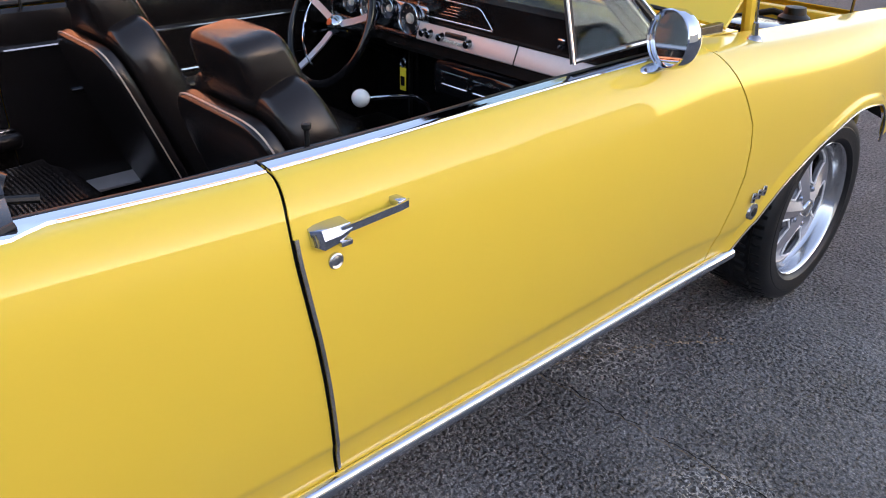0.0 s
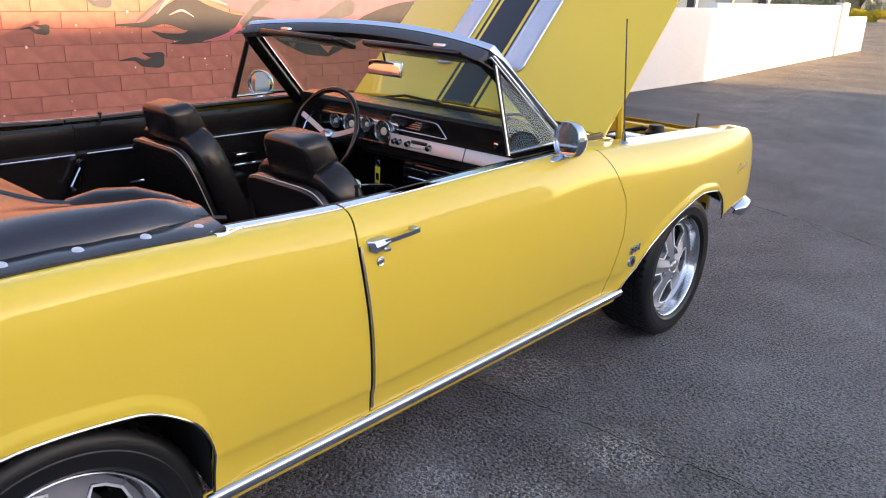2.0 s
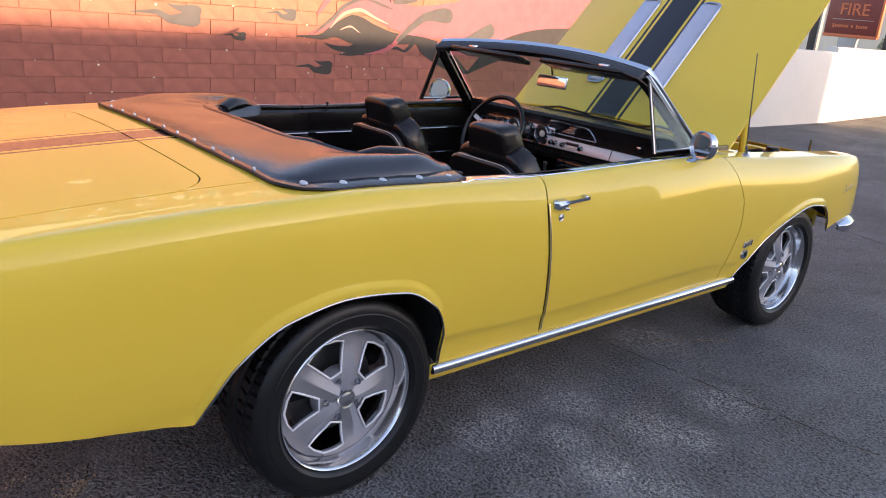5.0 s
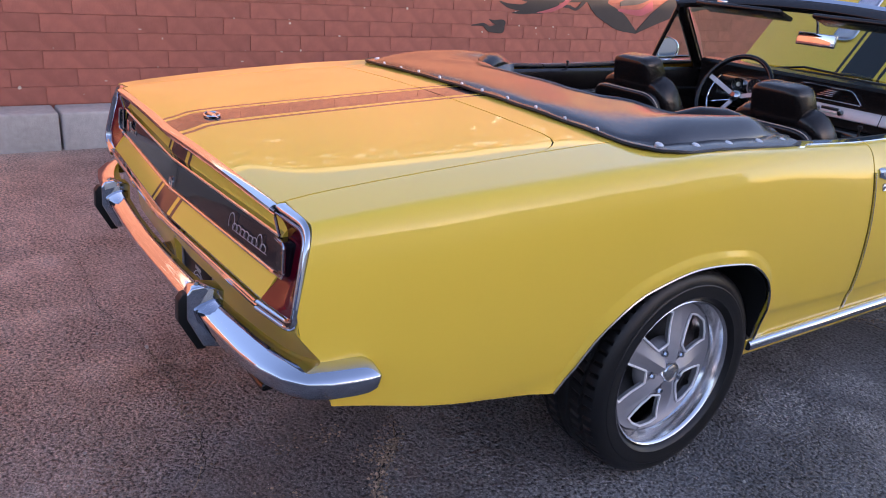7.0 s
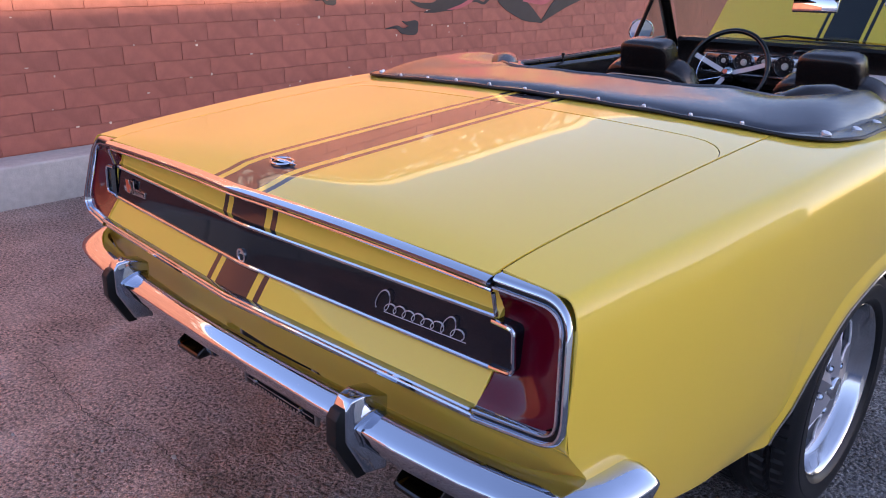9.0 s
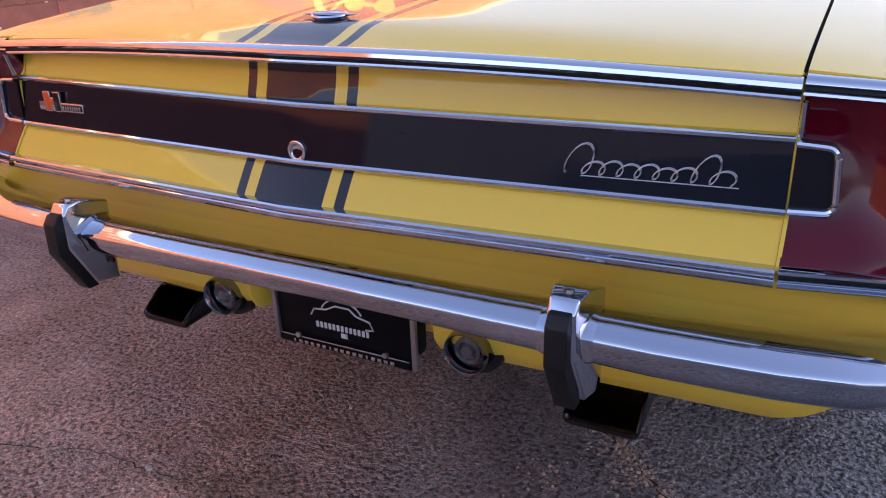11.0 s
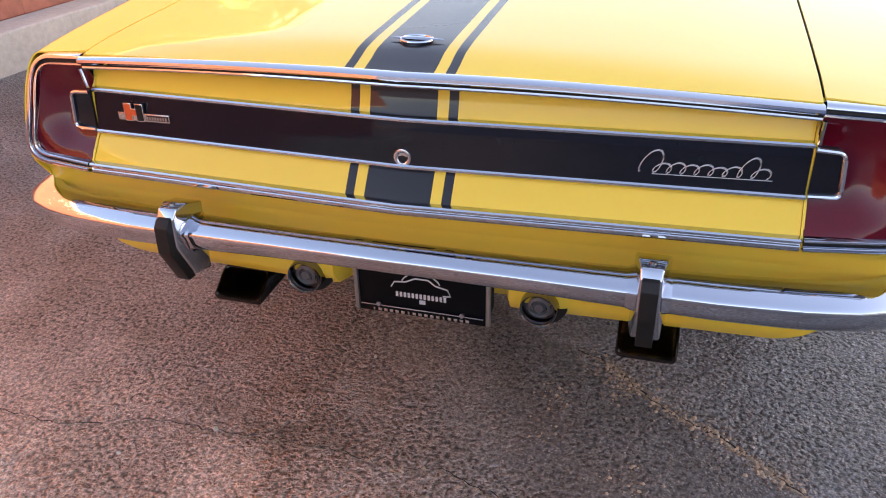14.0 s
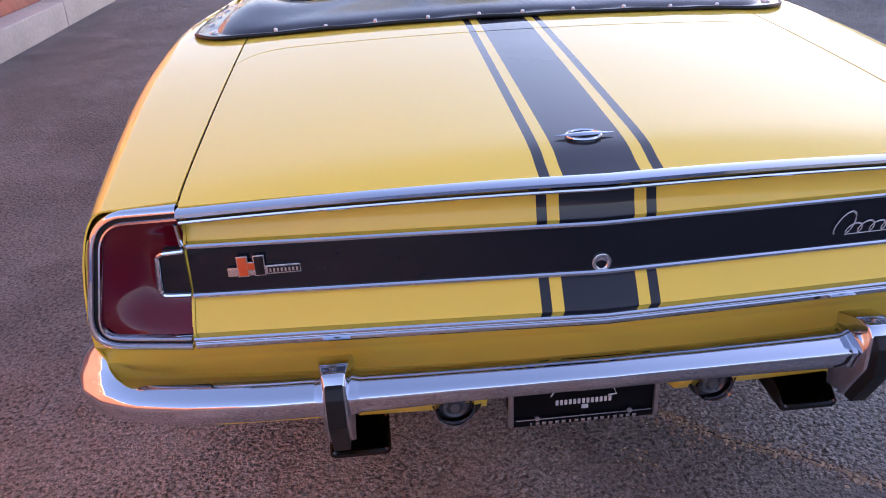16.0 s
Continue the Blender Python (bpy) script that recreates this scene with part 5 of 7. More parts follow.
def front_seat(x):
    seat = thing("bucket_seat", "black vinyl bucket seat with a tall head restraint", "seat", "front seats")
    lean = Matrix.Rotation(radians(20), 4, "X")
    pillow("cushion", (0.50, 0.52, 0.17), (x, 1.45, 0.50), VINYL, seat, "black vinyl cushion", 0.4, Matrix.Rotation(radians(6), 4, "X"))

    def taper(p):
        t = (p.z + 0.30) / 0.6
        return Vector((p.x * (1.04 - 0.22 * t * t), p.y + 0.012 * math.cos(p.x * 6), p.z))

    pillow("backrest", (0.48, 0.13, 0.60), (x, 1.095, 0.690), VINYL, seat, "black vinyl backrest", 0.36, lean, taper)

    def wedge(p):
        t = (p.z + 0.29) / 0.58
        return Vector((p.x * (1.0 - 0.16 * t * t), p.y, p.z))

    pillow("back_shell", (0.45, 0.05, 0.56), (x, 1.023, 0.655), VINYL, seat, "black vinyl seat-back panel", 0.3, lean, wedge)
    pts = []
    for a in steps(-0.02, math.pi + 0.02, 40):
        c, d = math.cos(a), math.sin(a)
        p = wedge(Vector((0.225 * math.copysign(abs(c) ** 0.3, c), -0.007, 0.281 * math.copysign(abs(d) ** 0.3, d))))
        pts.append(tuple(Matrix.Translation((x, 1.023, 0.655)) @ lean @ p))
    tube("piping", pts, 0.0021, material("bright_piping", (0.60, 0.47, 0.38), 0.30, 0.2), seat, "pale piping", 6)

    def crown(p):
        t = (p.z + 0.085) / 0.17
        return Vector((p.x * (1.03 - 0.10 * t), p.y - 0.02 * t + (0.030 * (1 - t) if p.y > 0 else 0), p.z))

    pillow("head_restraint", (0.225, 0.120, 0.160), (x, 1.005, 0.985), VINYL, seat, "black vinyl head restraint", 0.40, Matrix.Rotation(radians(9), 4, "X"), crown)
    for s in (1, -1):
        q = [tuple(Matrix.Translation((x, 1.095, 0.690)) @ lean @ Vector((s * 0.145, 0.066, z))) for z in steps(-0.24, 0.20, 6)]
        tube("seam", q, 0.003, VINYL, seat, "", 5)
    part("seat_base", rbox((0.42, 0.44, 0.10), (x, 1.40, 0.385), 0.015), BLACK, seat, "black seat base")
    return seat


front_seat(0.365)
front_seat(-0.365)
# rear seat with pleats
rear_seat = thing("rear_seat", "black vinyl rear bench seat with pleated panels", "seat")
pillow("cushion", (1.10, 0.54, 0.20), (0, 0.60, 0.46), VINYL, rear_seat, "black vinyl cushion", 0.3, Matrix.Rotation(radians(5), 4, "X"))
pillow("backrest", (1.14, 0.16, 0.48), (0, 0.26, 0.73), VINYL, rear_seat, "black vinyl backrest", 0.3, Matrix.Rotation(radians(16), 4, "X"))
for s in (1, -1):
    for i in range(34):
        y, z = 0.42 + 0.0114 * i, 0.550 + 0.0010 * i
        tube("pleat", [(s * 0.30 - 0.17, y, z), (s * 0.30, y, z + 0.006), (s * 0.30 + 0.17, y, z)], 0.0056, VINYL, rear_seat, "", 6)
# floor, tunnel, bulkheads
part("cabin_floor", rbox((1.46, 2.0, 0.03), (0, 1.16, 0.375), 0.01), CARPET, car, "black carpet")
part("tunnel", rbox((0.26, 1.5, 0.16), (0, 1.4, 0.44), 0.05, 3), CARPET, car, "black carpeted tunnel")
part("rear_bulkhead", rbox((1.36, 0.04, 0.60), (0, 0.13, 0.66), 0.01), BLACK, car, "black bulkhead")
for s, own in ((1, car), (-1, car)):
    def trim(y0, y1, lab, name):
        rows = []
        for y in steps(y0, y1, 8):
            rows.append([(s * x, y, z + dz) for x, z, dz in ((0.752, 0.940, 0), (0.730, 0.945, 0), (0.712, 0.934, 0), (0.706, 0.90, 0), (0.712, 0.845, 0), (0.700, 0.835, 0), (0.698, 0.60, 0), (0.700, 0.385, 0))])
        if s > 0:
            rows = rows[::-1]
        return sheet(name, rows, VINYL, car, lab, thick=-0.006)
    d = trim(0.790, 2.02, "black vinyl door card", "door_card")
    q = trim(0.10, 0.787, "black vinyl side panel", "side_panel")
    tube("card_trim", [(s * 0.697, y, 0.836) for y in (0.82, 1.3, 1.98)], 0.0045, STAINLESS, d, "chrome trim line", 6)
    tube("card_trim", [(s * 0.697, y, 0.836) for y in (0.30, 0.5, 0.775)], 0.0045, STAINLESS, q, "chrome trim line", 6)
    tube("card_trim", [(s * 0.696, y, 0.70) for y in (0.98, 1.3, 1.80)], 0.005, CHROME, d, "chrome trim line", 6)
    part("armrest", rbox((0.07, 0.34, 0.05), (s * 0.665, 1.32, 0.655), 0.02, 3), VINYL, d, "black armrest")
    part("inside_handle", rbox((0.02, 0.10, 0.018), (s * 0.685, 1.52, 0.745), 0.006), CHROME, d, "chrome inside handle")
    tube("window_crank", [(s * 0.692, 0.785, 0.806), (s * 0.668, 0.785, 0.806), (s * 0.662, 0.765, 0.77), (s * 0.662, 0.735, 0.725), (s * 0.640, 0.733, 0.722)], 0.008, CHROME, q, "chrome window crank", 8)
    turned("crank_knob", [(0.655 * s, 0.0), (0.655 * s, 0.016), (0.675 * s, 0.018), (0.69 * s, 0.015)], CHROME, q, "", 16, centre=(0, 0.785, 0.806))
    part("rear_armrest", rbox((0.10, 0.40, 0.05), (s * 0.655, 0.60, 0.600), 0.02, 3), VINYL, q, "black rear armrest")
    part("ashtray", rbox((0.03, 0.06, 0.014), (s * 0.640, 0.755, 0.628), 0.004), CHROME, q, "chrome ashtray lid")
    tube("lock_knob", [(s * 0.728, 0.900, 0.940), (s * 0.728, 0.900, 0.974)], 0.0045, GASKET, d, "black lock knob", 8)
    turned("lock_knob_cap", [(0.970, 0.0045), (0.974, 0.008), (0.981, 0.008), (0.983, 0)], GASKET, d, "", 12, "z", (s * 0.728, 0.900, 0))
    part("sill_plate", rbox((0.10, 0.95, 0.012), (s * 0.655, 1.35, 0.397), 0.003), SATIN, car, "bright sill plate")

for s in (1, -1):
    part("kick_panel", rbox((0.02, 0.20, 0.62), (s * 0.715, 2.09, 0.67), 0.004), VINYL, car, "black kick panel")
# dash
dash = thing("dashboard", "black dashboard with a brushed silver lower panel", "dashboard")
prof = [(1.86, 0.800), (1.862, 0.840), (1.868, 0.900), (1.868, 0.955), (1.858, 0.985), (1.868, 1.000), (1.92, 1.004), (2.02, 0.998), (2.12, 0.982)]
sheet("dash_pad", [[(x, y - 0.03 * (abs(x) / 0.7) ** 3 * 0.5, z) for y, z in prof] for x in steps(-0.70, 0.70, 20)], VINYL, dash, "black padded dash", thick=0.006)
part("dash_body", rbox((1.38, 0.20, 0.20), (0, 1.99, 0.87), 0.02), DARK, dash, "dark dash body")
part("silver_panel", rbox((0.69, 0.012, 0.054), (0.255, 1.842, 0.867), 0.004, m=Matrix.Rotation(radians(-20), 4, "X")), SATIN, dash, "brushed silver panel")
part("glovebox_seam", rbox((0.003, 0.014, 0.054), (0.322, 1.8415, 0.867), 0, m=Matrix.Rotation(radians(-20), 4, "X")), DARK, dash)
part("cluster_panel", rbox((0.52, 0.014, 0.115), (-0.31, 1.860, 0.888), 0.02, 3), STAINLESS, dash, "brushed silver cluster")
DIAL = material("dial_black", (0.010, 0.010, 0.011), 0.3, coat=0.6)
PALE = material("pale_needle", (0.7, 0.66, 0.58), 0.4)
for gx, gz, r in ((-0.440, 0.900, 0.034), (-0.336, 0.899, 0.046), (-0.237, 0.910, 0.032), (-0.134, 0.895, 0.048)):
    gauge = turned("gauge", [(1.850, r * 0.98), (1.836, r), (1.832, r * 0.96), (1.838, r * 0.90), (1.846, r * 0.88)], CHROME, dash, "round chrome-ringed gauge", 32, "y", (gx, 0, gz))
    turned("dial", [(1.846, r * 0.90), (1.845, 0.0)], DIAL, gauge, "black dial", 28, "y", (gx, 0, gz))
    turned("dial_hub", [(1.845, r * 0.36), (1.838, r * 0.30), (1.836, 0)], PALE, gauge, "pale dial centre", 20, "y", (gx, 0, gz))
    for i in range(9):
        a = math.pi * (1.2 - 1.4 * i / 8)
        part("dial_mark", rbox((0.0016, 0.001, r * 0.14), (0, 0, 0), 0, m=Matrix.Translation((gx + r * 0.72 * math.cos(a), 1.843, gz + r * 0.72 * math.sin(a))) @ Matrix.Rotation(math.pi / 2 - a, 4, "Y")), PALE, gauge, "", 0)
for kx in (-0.058, -0.030, 0.020, 0.138):
    turned("dash_knob", [(1.845, 0.014), (1.834, 0.013), (1.828, 0.011), (1.822, 0.0115), (1.819, 0.009), (1.818, 0.0)], STAINLESS, dash, "chrome control knob", 18, "y", (kx, 0, 0.866))
part("radio", rbox((0.085, 0.012, 0.014), (0.08, 1.838, 0.878), 0.003), DIAL, dash, "black radio face")
for i in range(5):
    part("radio_button", rbox((0.012, 0.014, 0.008), (0.045 + 0.016 * i, 1.832, 0.860), 0.002), PALE, dash, "pale radio button")
trap = rounded([(-0.12, 0.912), (0.215, 0.912), (0.16, 0.968), (-0.10, 0.972)], [0.01, 0.008, 0.02, 0.02], 4)
tube("panel_trim", [(x, 1.856, z) for x, z in trap], 0.0025, BRIGHT, dash, "thin bright outline", 6, True)
for i in range(4):
    part("vent_slat", rbox((0.08 - 0.012 * i, 0.008, 0.004), (0.03 + 0.01 * i, 1.855, 0.928 + 0.009 * i), 0.001), BRIGHT, dash)
part("glovebox_latch", rbox((0.024, 0.010, 0.028), (0.466, 1.852, 0.925), 0.004), CHROME, dash, "chrome glovebox latch")
part("heater_box", rbox((0.34, 0.12, 0.10), (0.17, 1.88, 0.745), 0.015), BLACK, dash, "black under-dash unit")
for x in (0.10, 0.235):
    tube("heater_vent", [(x + 0.055 * a, 1.818, 0.752 + 0.018 * b) for a, b in ((-1, -1), (1, -1), (1, 1), (-1, 1))], 0.003, BRIGHT, dash, "bright-edged vent", 5, True)
# steering wheel
SPOKE = material("brushed_spoke", (0.50, 0.50, 0.52), 0.45, 0.5, grain=0.06, scale=200)
steer = thing("steering_wheel", "black steering wheel with three chrome spokes", "steering wheel")
SM = Matrix.Translation((-0.352, 1.690, 0.868)) @ Matrix.Rotation(radians(-24), 4, "X")
tube("rim", [tuple(SM @ Vector((0.200 * math.cos(a), 0, 0.200 * math.sin(a)))) for a in steps(0, 2 * math.pi, 48)[:-1]], 0.0125, BLACK, steer, "black rim", 10, True, up=(0, 1, 0))
tube("horn_ring", [tuple(SM @ Vector((0.150 * math.cos(a), 0.014, 0.150 * math.sin(a)))) for a in steps(0.80 * math.pi, 1.42 * math.pi, 24)], 0.004, CHROME, steer, "chrome horn ring", 8, up=(0, 1, 0))
for deg in (158, 15, -118):
    a = radians(deg)
    v, f = sweep([tuple(SM @ Vector((r * math.cos(a), 0.032 - 0.032 * (r / 0.2) ** 2, r * math.sin(a)))) for r in (0.02, 0.08, 0.14, 0.195)], [(-0.011, -0.003), (0.011, -0.003), (0.009, 0.004), (-0.009, 0.004)], up=tuple((SM.to_3x3() @ Vector((0, 1, 0)))))
    fixed(obj("spoke", v, f, SPOKE, steer, "brushed steel spoke"))
turned("horn_button", [(-0.020, 0.0), (-0.016, 0.018), (-0.008, 0.026), (0.0, 0.030), (0.03, 0.034), (0.06, 0.030)], CHROME, steer, "chrome horn button", 28, "y", m=SM @ Matrix.Translation((0, 0.02, 0)))
turned("horn_badge", [(-0.0225, 0.0), (-0.0215, 0.011)], ORANGE, steer, "small red badge", 20, "y", m=SM @ Matrix.Translation((0, 0.02, 0)))
tube("column", [tuple(SM @ Vector((0, 0.03, 0))), tuple(SM @ Vector((0, 0.32, 0)))], 0.032, BLACK, steer, "black column", 14)
tube("column_stalk", [tuple(SM @ Vector((-0.03, 0.08, 0))), tuple(SM @ Vector((-0.16, 0.07, -0.04)))], 0.004, CHROME, steer, "chrome stalk", 8)
# shifter, keys
WHITE_BALL = material("white_ball", (0.78, 0.78, 0.76), 0.18, coat=0.8)
shift = tagged(tube("gear_lever", [(0.052, 1.515, 0.745), (0.055, 1.60, 0.735), (0.062, 1.69, 0.722), (0.068, 1.74, 0.69), (0.070, 1.80, 0.59), (0.070, 1.82, 0.48)], 0.0065, CHROME, None, "", 10), "chrome gear lever with a white ball knob", "gear lever")
turned("knob", [(0.026 * math.sin(a), 0.026 * math.cos(a)) for a in steps(-math.pi / 2, math.pi / 2, 12)], WHITE_BALL, shift, "white ball knob", 24, centre=(0.051, 1.508, 0.748))
keytag = tagged(part("key_tag", rbox((0.030, 0.003, 0.075), (-0.160, 1.835, 0.700), 0.002), material("yellow_tag", (0.75, 0.60, 0.03), 0.5, grain=0.1), None), "yellow key tag hanging from the ignition", "key tag")
tube("key_ring", [(-0.160 + 0.012 * math.cos(a), 1.835, 0.752 + 0.014 * math.sin(a)) for a in steps(0, 2 * math.pi, 16)[:-1]], 0.002, CHROME, keytag, "steel ring", 6, True, up=(0, 1, 0))
part("tag_print", rbox((0.020, 0.001, 0.030), (-0.160, 1.8330, 0.694), 0.001), BLACK, keytag, "dark printed block")

# ---- the place ----
def asphalt():
    """Worn asphalt: stones, tar, broad stains and pale scuffs."""
    m = material("asphalt", (0.085, 0.082, 0.084), 0.80, spec=0.28)
    n, l = m.node_tree.nodes, m.node_tree.links
    b = n["Principled BSDF"]
    tc = n.new("ShaderNodeTexCoord")

    def tex(kind, scale, detail=4):
        t = n.new(kind)
        t.inputs["Scale"].default_value = scale
        if kind == "ShaderNodeTexNoise":
            t.inputs["Detail"].default_value = detail
        l.new(tc.outputs["Object"], t.inputs["Vector"])
        return t

    def ramp(src, a, c, lo, hi):
        r = n.new("ShaderNodeMapRange")
        r.inputs["From Min"].default_value, r.inputs["From Max"].default_value = a, c
        r.inputs["To Min"].default_value, r.inputs["To Max"].default_value = lo, hi
        l.new(src, r.inputs["Value"])
        return r.outputs["Result"]

    def math2(op, x, y):
        k = n.new("ShaderNodeMath")
        k.operation = op
        for i, q in enumerate((x, y)):
            if isinstance(q, (int, float)):
                k.inputs[i].default_value = q
            else:
                l.new(q, k.inputs[i])
        return k.outputs[0]

    # warped coordinates, so that no two stones are alike
    warp = tex("ShaderNodeTexNoise", 42, 3)
    shift = n.new("ShaderNodeVectorMath")
    shift.operation = "MULTIPLY_ADD"
    shift.inputs[1].default_value = (0.007, 0.007, 0)
    l.new(warp.outputs["Color"], shift.inputs[0])
    l.new(tc.outputs["Object"], shift.inputs[2])
    stones = tex("ShaderNodeTexVoronoi", 165)
    lumps = tex("ShaderNodeTexVoronoi", 88)
    pits = tex("ShaderNodeTexNoise", 78, 2)
    worn = tex("ShaderNodeTexNoise", 3.2, 6)
    l.new(shift.outputs["Vector"], pits.inputs["Vector"])
    l.new(shift.outputs["Vector"], lumps.inputs["Vector"])
    l.new(shift.outputs["Vector"], stones.inputs["Vector"])
    grit = tex("ShaderNodeTexNoise", 260, 3)
    broad = tex("ShaderNodeTexNoise", 0.9, 6)
    mid = tex("ShaderNodeTexNoise", 7, 8)
    fine = tex("ShaderNodeTexNoise", 85, 8)
    # worn coarse beside the block wall; its pale warmth paints the wall's bounced light
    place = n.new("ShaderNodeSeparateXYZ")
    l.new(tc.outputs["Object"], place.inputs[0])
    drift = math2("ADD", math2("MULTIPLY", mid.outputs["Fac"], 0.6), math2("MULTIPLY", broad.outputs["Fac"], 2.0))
    bounce_wear = math2("MULTIPLY", ramp(math2("ADD", place.outputs["X"], drift), 2.1, 0.35, 0.0, 1.0), ramp(math2("ADD", place.outputs["Y"], drift), 1.30, -0.35, 0.0, 1.0))
    # pale bare stones among the tar
    sep = n.new("ShaderNodeSeparateColor")
    l.new(stones.outputs["Color"], sep.inputs[0])
    pale = ramp(sep.outputs[0], 0.87, 0.93, 0.0, 1.0)
    core = ramp(stones.outputs["Distance"], 0.15, 0.45, 1.0, 0.0)
    wear = ramp(mid.outputs["Fac"], 0.40, 0.66, 0.25, 1.0)
    speck = math2("MULTIPLY", math2("MULTIPLY", pale, core), wear)
    # a few larger pale stones
    big = n.new("ShaderNodeSeparateColor")
    l.new(lumps.outputs["Color"], big.inputs[0])
    chips = math2("MULTIPLY", ramp(big.outputs[1], 0.955, 0.975, 0.0, 0.9), ramp(lumps.outputs["Distance"], 0.20, 0.34, 1.0, 0.0))
    speck = math2("MAXIMUM", speck, math2("MULTIPLY", chips, wear))
    val = math2("MULTIPLY", ramp(broad.outputs["Fac"], 0.36, 0.64, 0.80, 1.20), ramp(mid.outputs["Fac"], 0.34, 0.66, 0.86, 1.14))
    val = math2("MULTIPLY", val, ramp(fine.outputs["Fac"], 0.27, 0.73, 0.70, 1.30))
    val = math2("MULTIPLY", val, ramp(sep.outputs[1], 0.0, 1.0, 0.84, 1.16))
    # gaps between stones darkened: tar, and shade put into the colour
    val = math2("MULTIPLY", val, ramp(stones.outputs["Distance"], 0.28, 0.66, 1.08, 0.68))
    base = n.new("ShaderNodeVectorMath")
    base.operation = "SCALE"
    base.inputs[0].default_value = (0.150, 0.138, 0.138)
    # hollows of the relief painted darker, as shade would leave them
    val = math2("MULTIPLY", val, math2("SUBTRACT", 1.0, math2("MULTIPLY", ramp(worn.outputs["Fac"], 0.36, 0.58, 0.50, 1.0), ramp(pits.outputs["Fac"], 0.36, 0.50, 0.72, 0.0))))
    val = math2("MULTIPLY", val, math2("ADD", 1.0, math2("MULTIPLY", bounce_wear, ramp(mid.outputs["Fac"], 0.36, 0.64, 0.04, 0.18))))
    # a smooth dark sealed patch between the two cracks behind the car
    wander = ramp(mid.outputs["Fac"], 0.3, 0.7, -0.05, 0.05)

    def side(kx, ky, k, soft):
        d = math2("ADD", math2("ADD", math2("MULTIPLY", place.outputs["X"], kx), math2("MULTIPLY", place.outputs["Y"], ky)), math2("ADD", wander, k))
        return ramp(d, -soft, soft, 0.0, 1.0)

    # its left edge follows where the wall's warm light ends, put into the colour
    sealed = math2("MULTIPLY", math2("MULTIPLY", side(1.0, 0.377, 0.237, 0.07), side(-0.60, -0.80, -0.304, 0.02)), side(0.0, 1.0, 1.33, 0.14))
    val = math2("MULTIPLY", val, math2("SUBTRACT", 1.0, math2("MULTIPLY", sealed, 0.44)))
    # tar smears and smooth dusty hollows beside the long crack
    level = math2("MULTIPLY", sealed, 0.65)
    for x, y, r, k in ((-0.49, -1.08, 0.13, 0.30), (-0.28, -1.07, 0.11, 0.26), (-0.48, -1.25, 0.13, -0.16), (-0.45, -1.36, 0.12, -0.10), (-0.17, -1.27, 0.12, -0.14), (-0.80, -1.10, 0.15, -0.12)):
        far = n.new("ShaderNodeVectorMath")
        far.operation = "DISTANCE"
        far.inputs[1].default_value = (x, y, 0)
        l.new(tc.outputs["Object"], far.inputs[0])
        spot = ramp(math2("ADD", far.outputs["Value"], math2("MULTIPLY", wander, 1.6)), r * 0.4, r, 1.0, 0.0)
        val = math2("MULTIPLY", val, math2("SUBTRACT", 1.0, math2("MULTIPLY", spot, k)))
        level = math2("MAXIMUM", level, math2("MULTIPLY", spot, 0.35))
    # darker asphalt in front of the car
    val = math2("MULTIPLY", val, ramp(math2("ADD", place.outputs["Y"], drift), 2.2, 6.5, 1.0, 0.74))
    # B puts the wall's warm bounce into the ground's own colour
    bounce_tint = n.new("ShaderNodeMix")
    bounce_tint.data_type = "RGBA"
    bounce_tint.inputs["A"].default_value = (0.285, 0.280, 0.284, 1)
    bounce_tint.inputs["B"].default_value = (1.03, 0.715, 0.56, 1)
    l.new(bounce_wear, bounce_tint.inputs["Factor"])
    # past the shadow edge, sunlight is painted as a tan tint
    sunlit_tan = n.new("ShaderNodeMix")
    sunlit_tan.data_type = "RGBA"
    sunlit_tan.inputs["B"].default_value = (0.30, 0.265, 0.205, 1)
    l.new(ramp(math2("ADD", place.outputs["Y"], math2("MULTIPLY", mid.outputs["Fac"], 3.0)), 14.0, 17.5, 0.0, 0.9), sunlit_tan.inputs["Factor"])
    l.new(bounce_tint.outputs["Result"], sunlit_tan.inputs["A"])
    l.new(sunlit_tan.outputs["Result"], base.inputs[0])
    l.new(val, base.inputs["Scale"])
    mix = n.new("ShaderNodeMix")
    mix.data_type = "RGBA"
    mix.inputs["B"].default_value = (0.38, 0.36, 0.34, 1)
    l.new(speck, mix.inputs["Factor"])
    l.new(base.outputs["Vector"], mix.inputs["A"])
    # chalky scuffs
    sc = tex("ShaderNodeTexNoise", 1.6, 3)
    sf = tex("ShaderNodeTexNoise", 46, 6)
    patch = ramp(sc.outputs["Fac"], 0.60, 0.70, 0.0, 0.35)
    for x, y, r in ((0.83, 0.62, 0.13), (0.80, 0.74, 0.12), (1.02, 0.87, 0.10), (1.25, 0.84, 0.13), (1.47, 0.88, 0.16), (1.15, 1.23, 0.16), (0.86, 1.11, 0.13), (0.61, 1.95, 0.20), (1.21, 1.68, 0.16), (1.30, 1.30, 0.12)):
        far = n.new("ShaderNodeVectorMath")
        far.operation = "DISTANCE"
        far.inputs[1].default_value = (x, y, 0)
        l.new(tc.outputs["Object"], far.inputs[0])
        patch = math2("MAXIMUM", patch, ramp(far.outputs["Value"], r * 0.5, r * 1.2, 0.85, 0.0))
    scuff = math2("MULTIPLY", patch, ramp(math2("ABSOLUTE", math2("SUBTRACT", sf.outputs["Fac"], 0.5), 0.0), 0.022, 0.034, 1.0, 0.0))
    mix2 = n.new("ShaderNodeMix")
    mix2.data_type = "RGBA"
    mix2.inputs["B"].default_value = (0.62, 0.60, 0.58, 1)
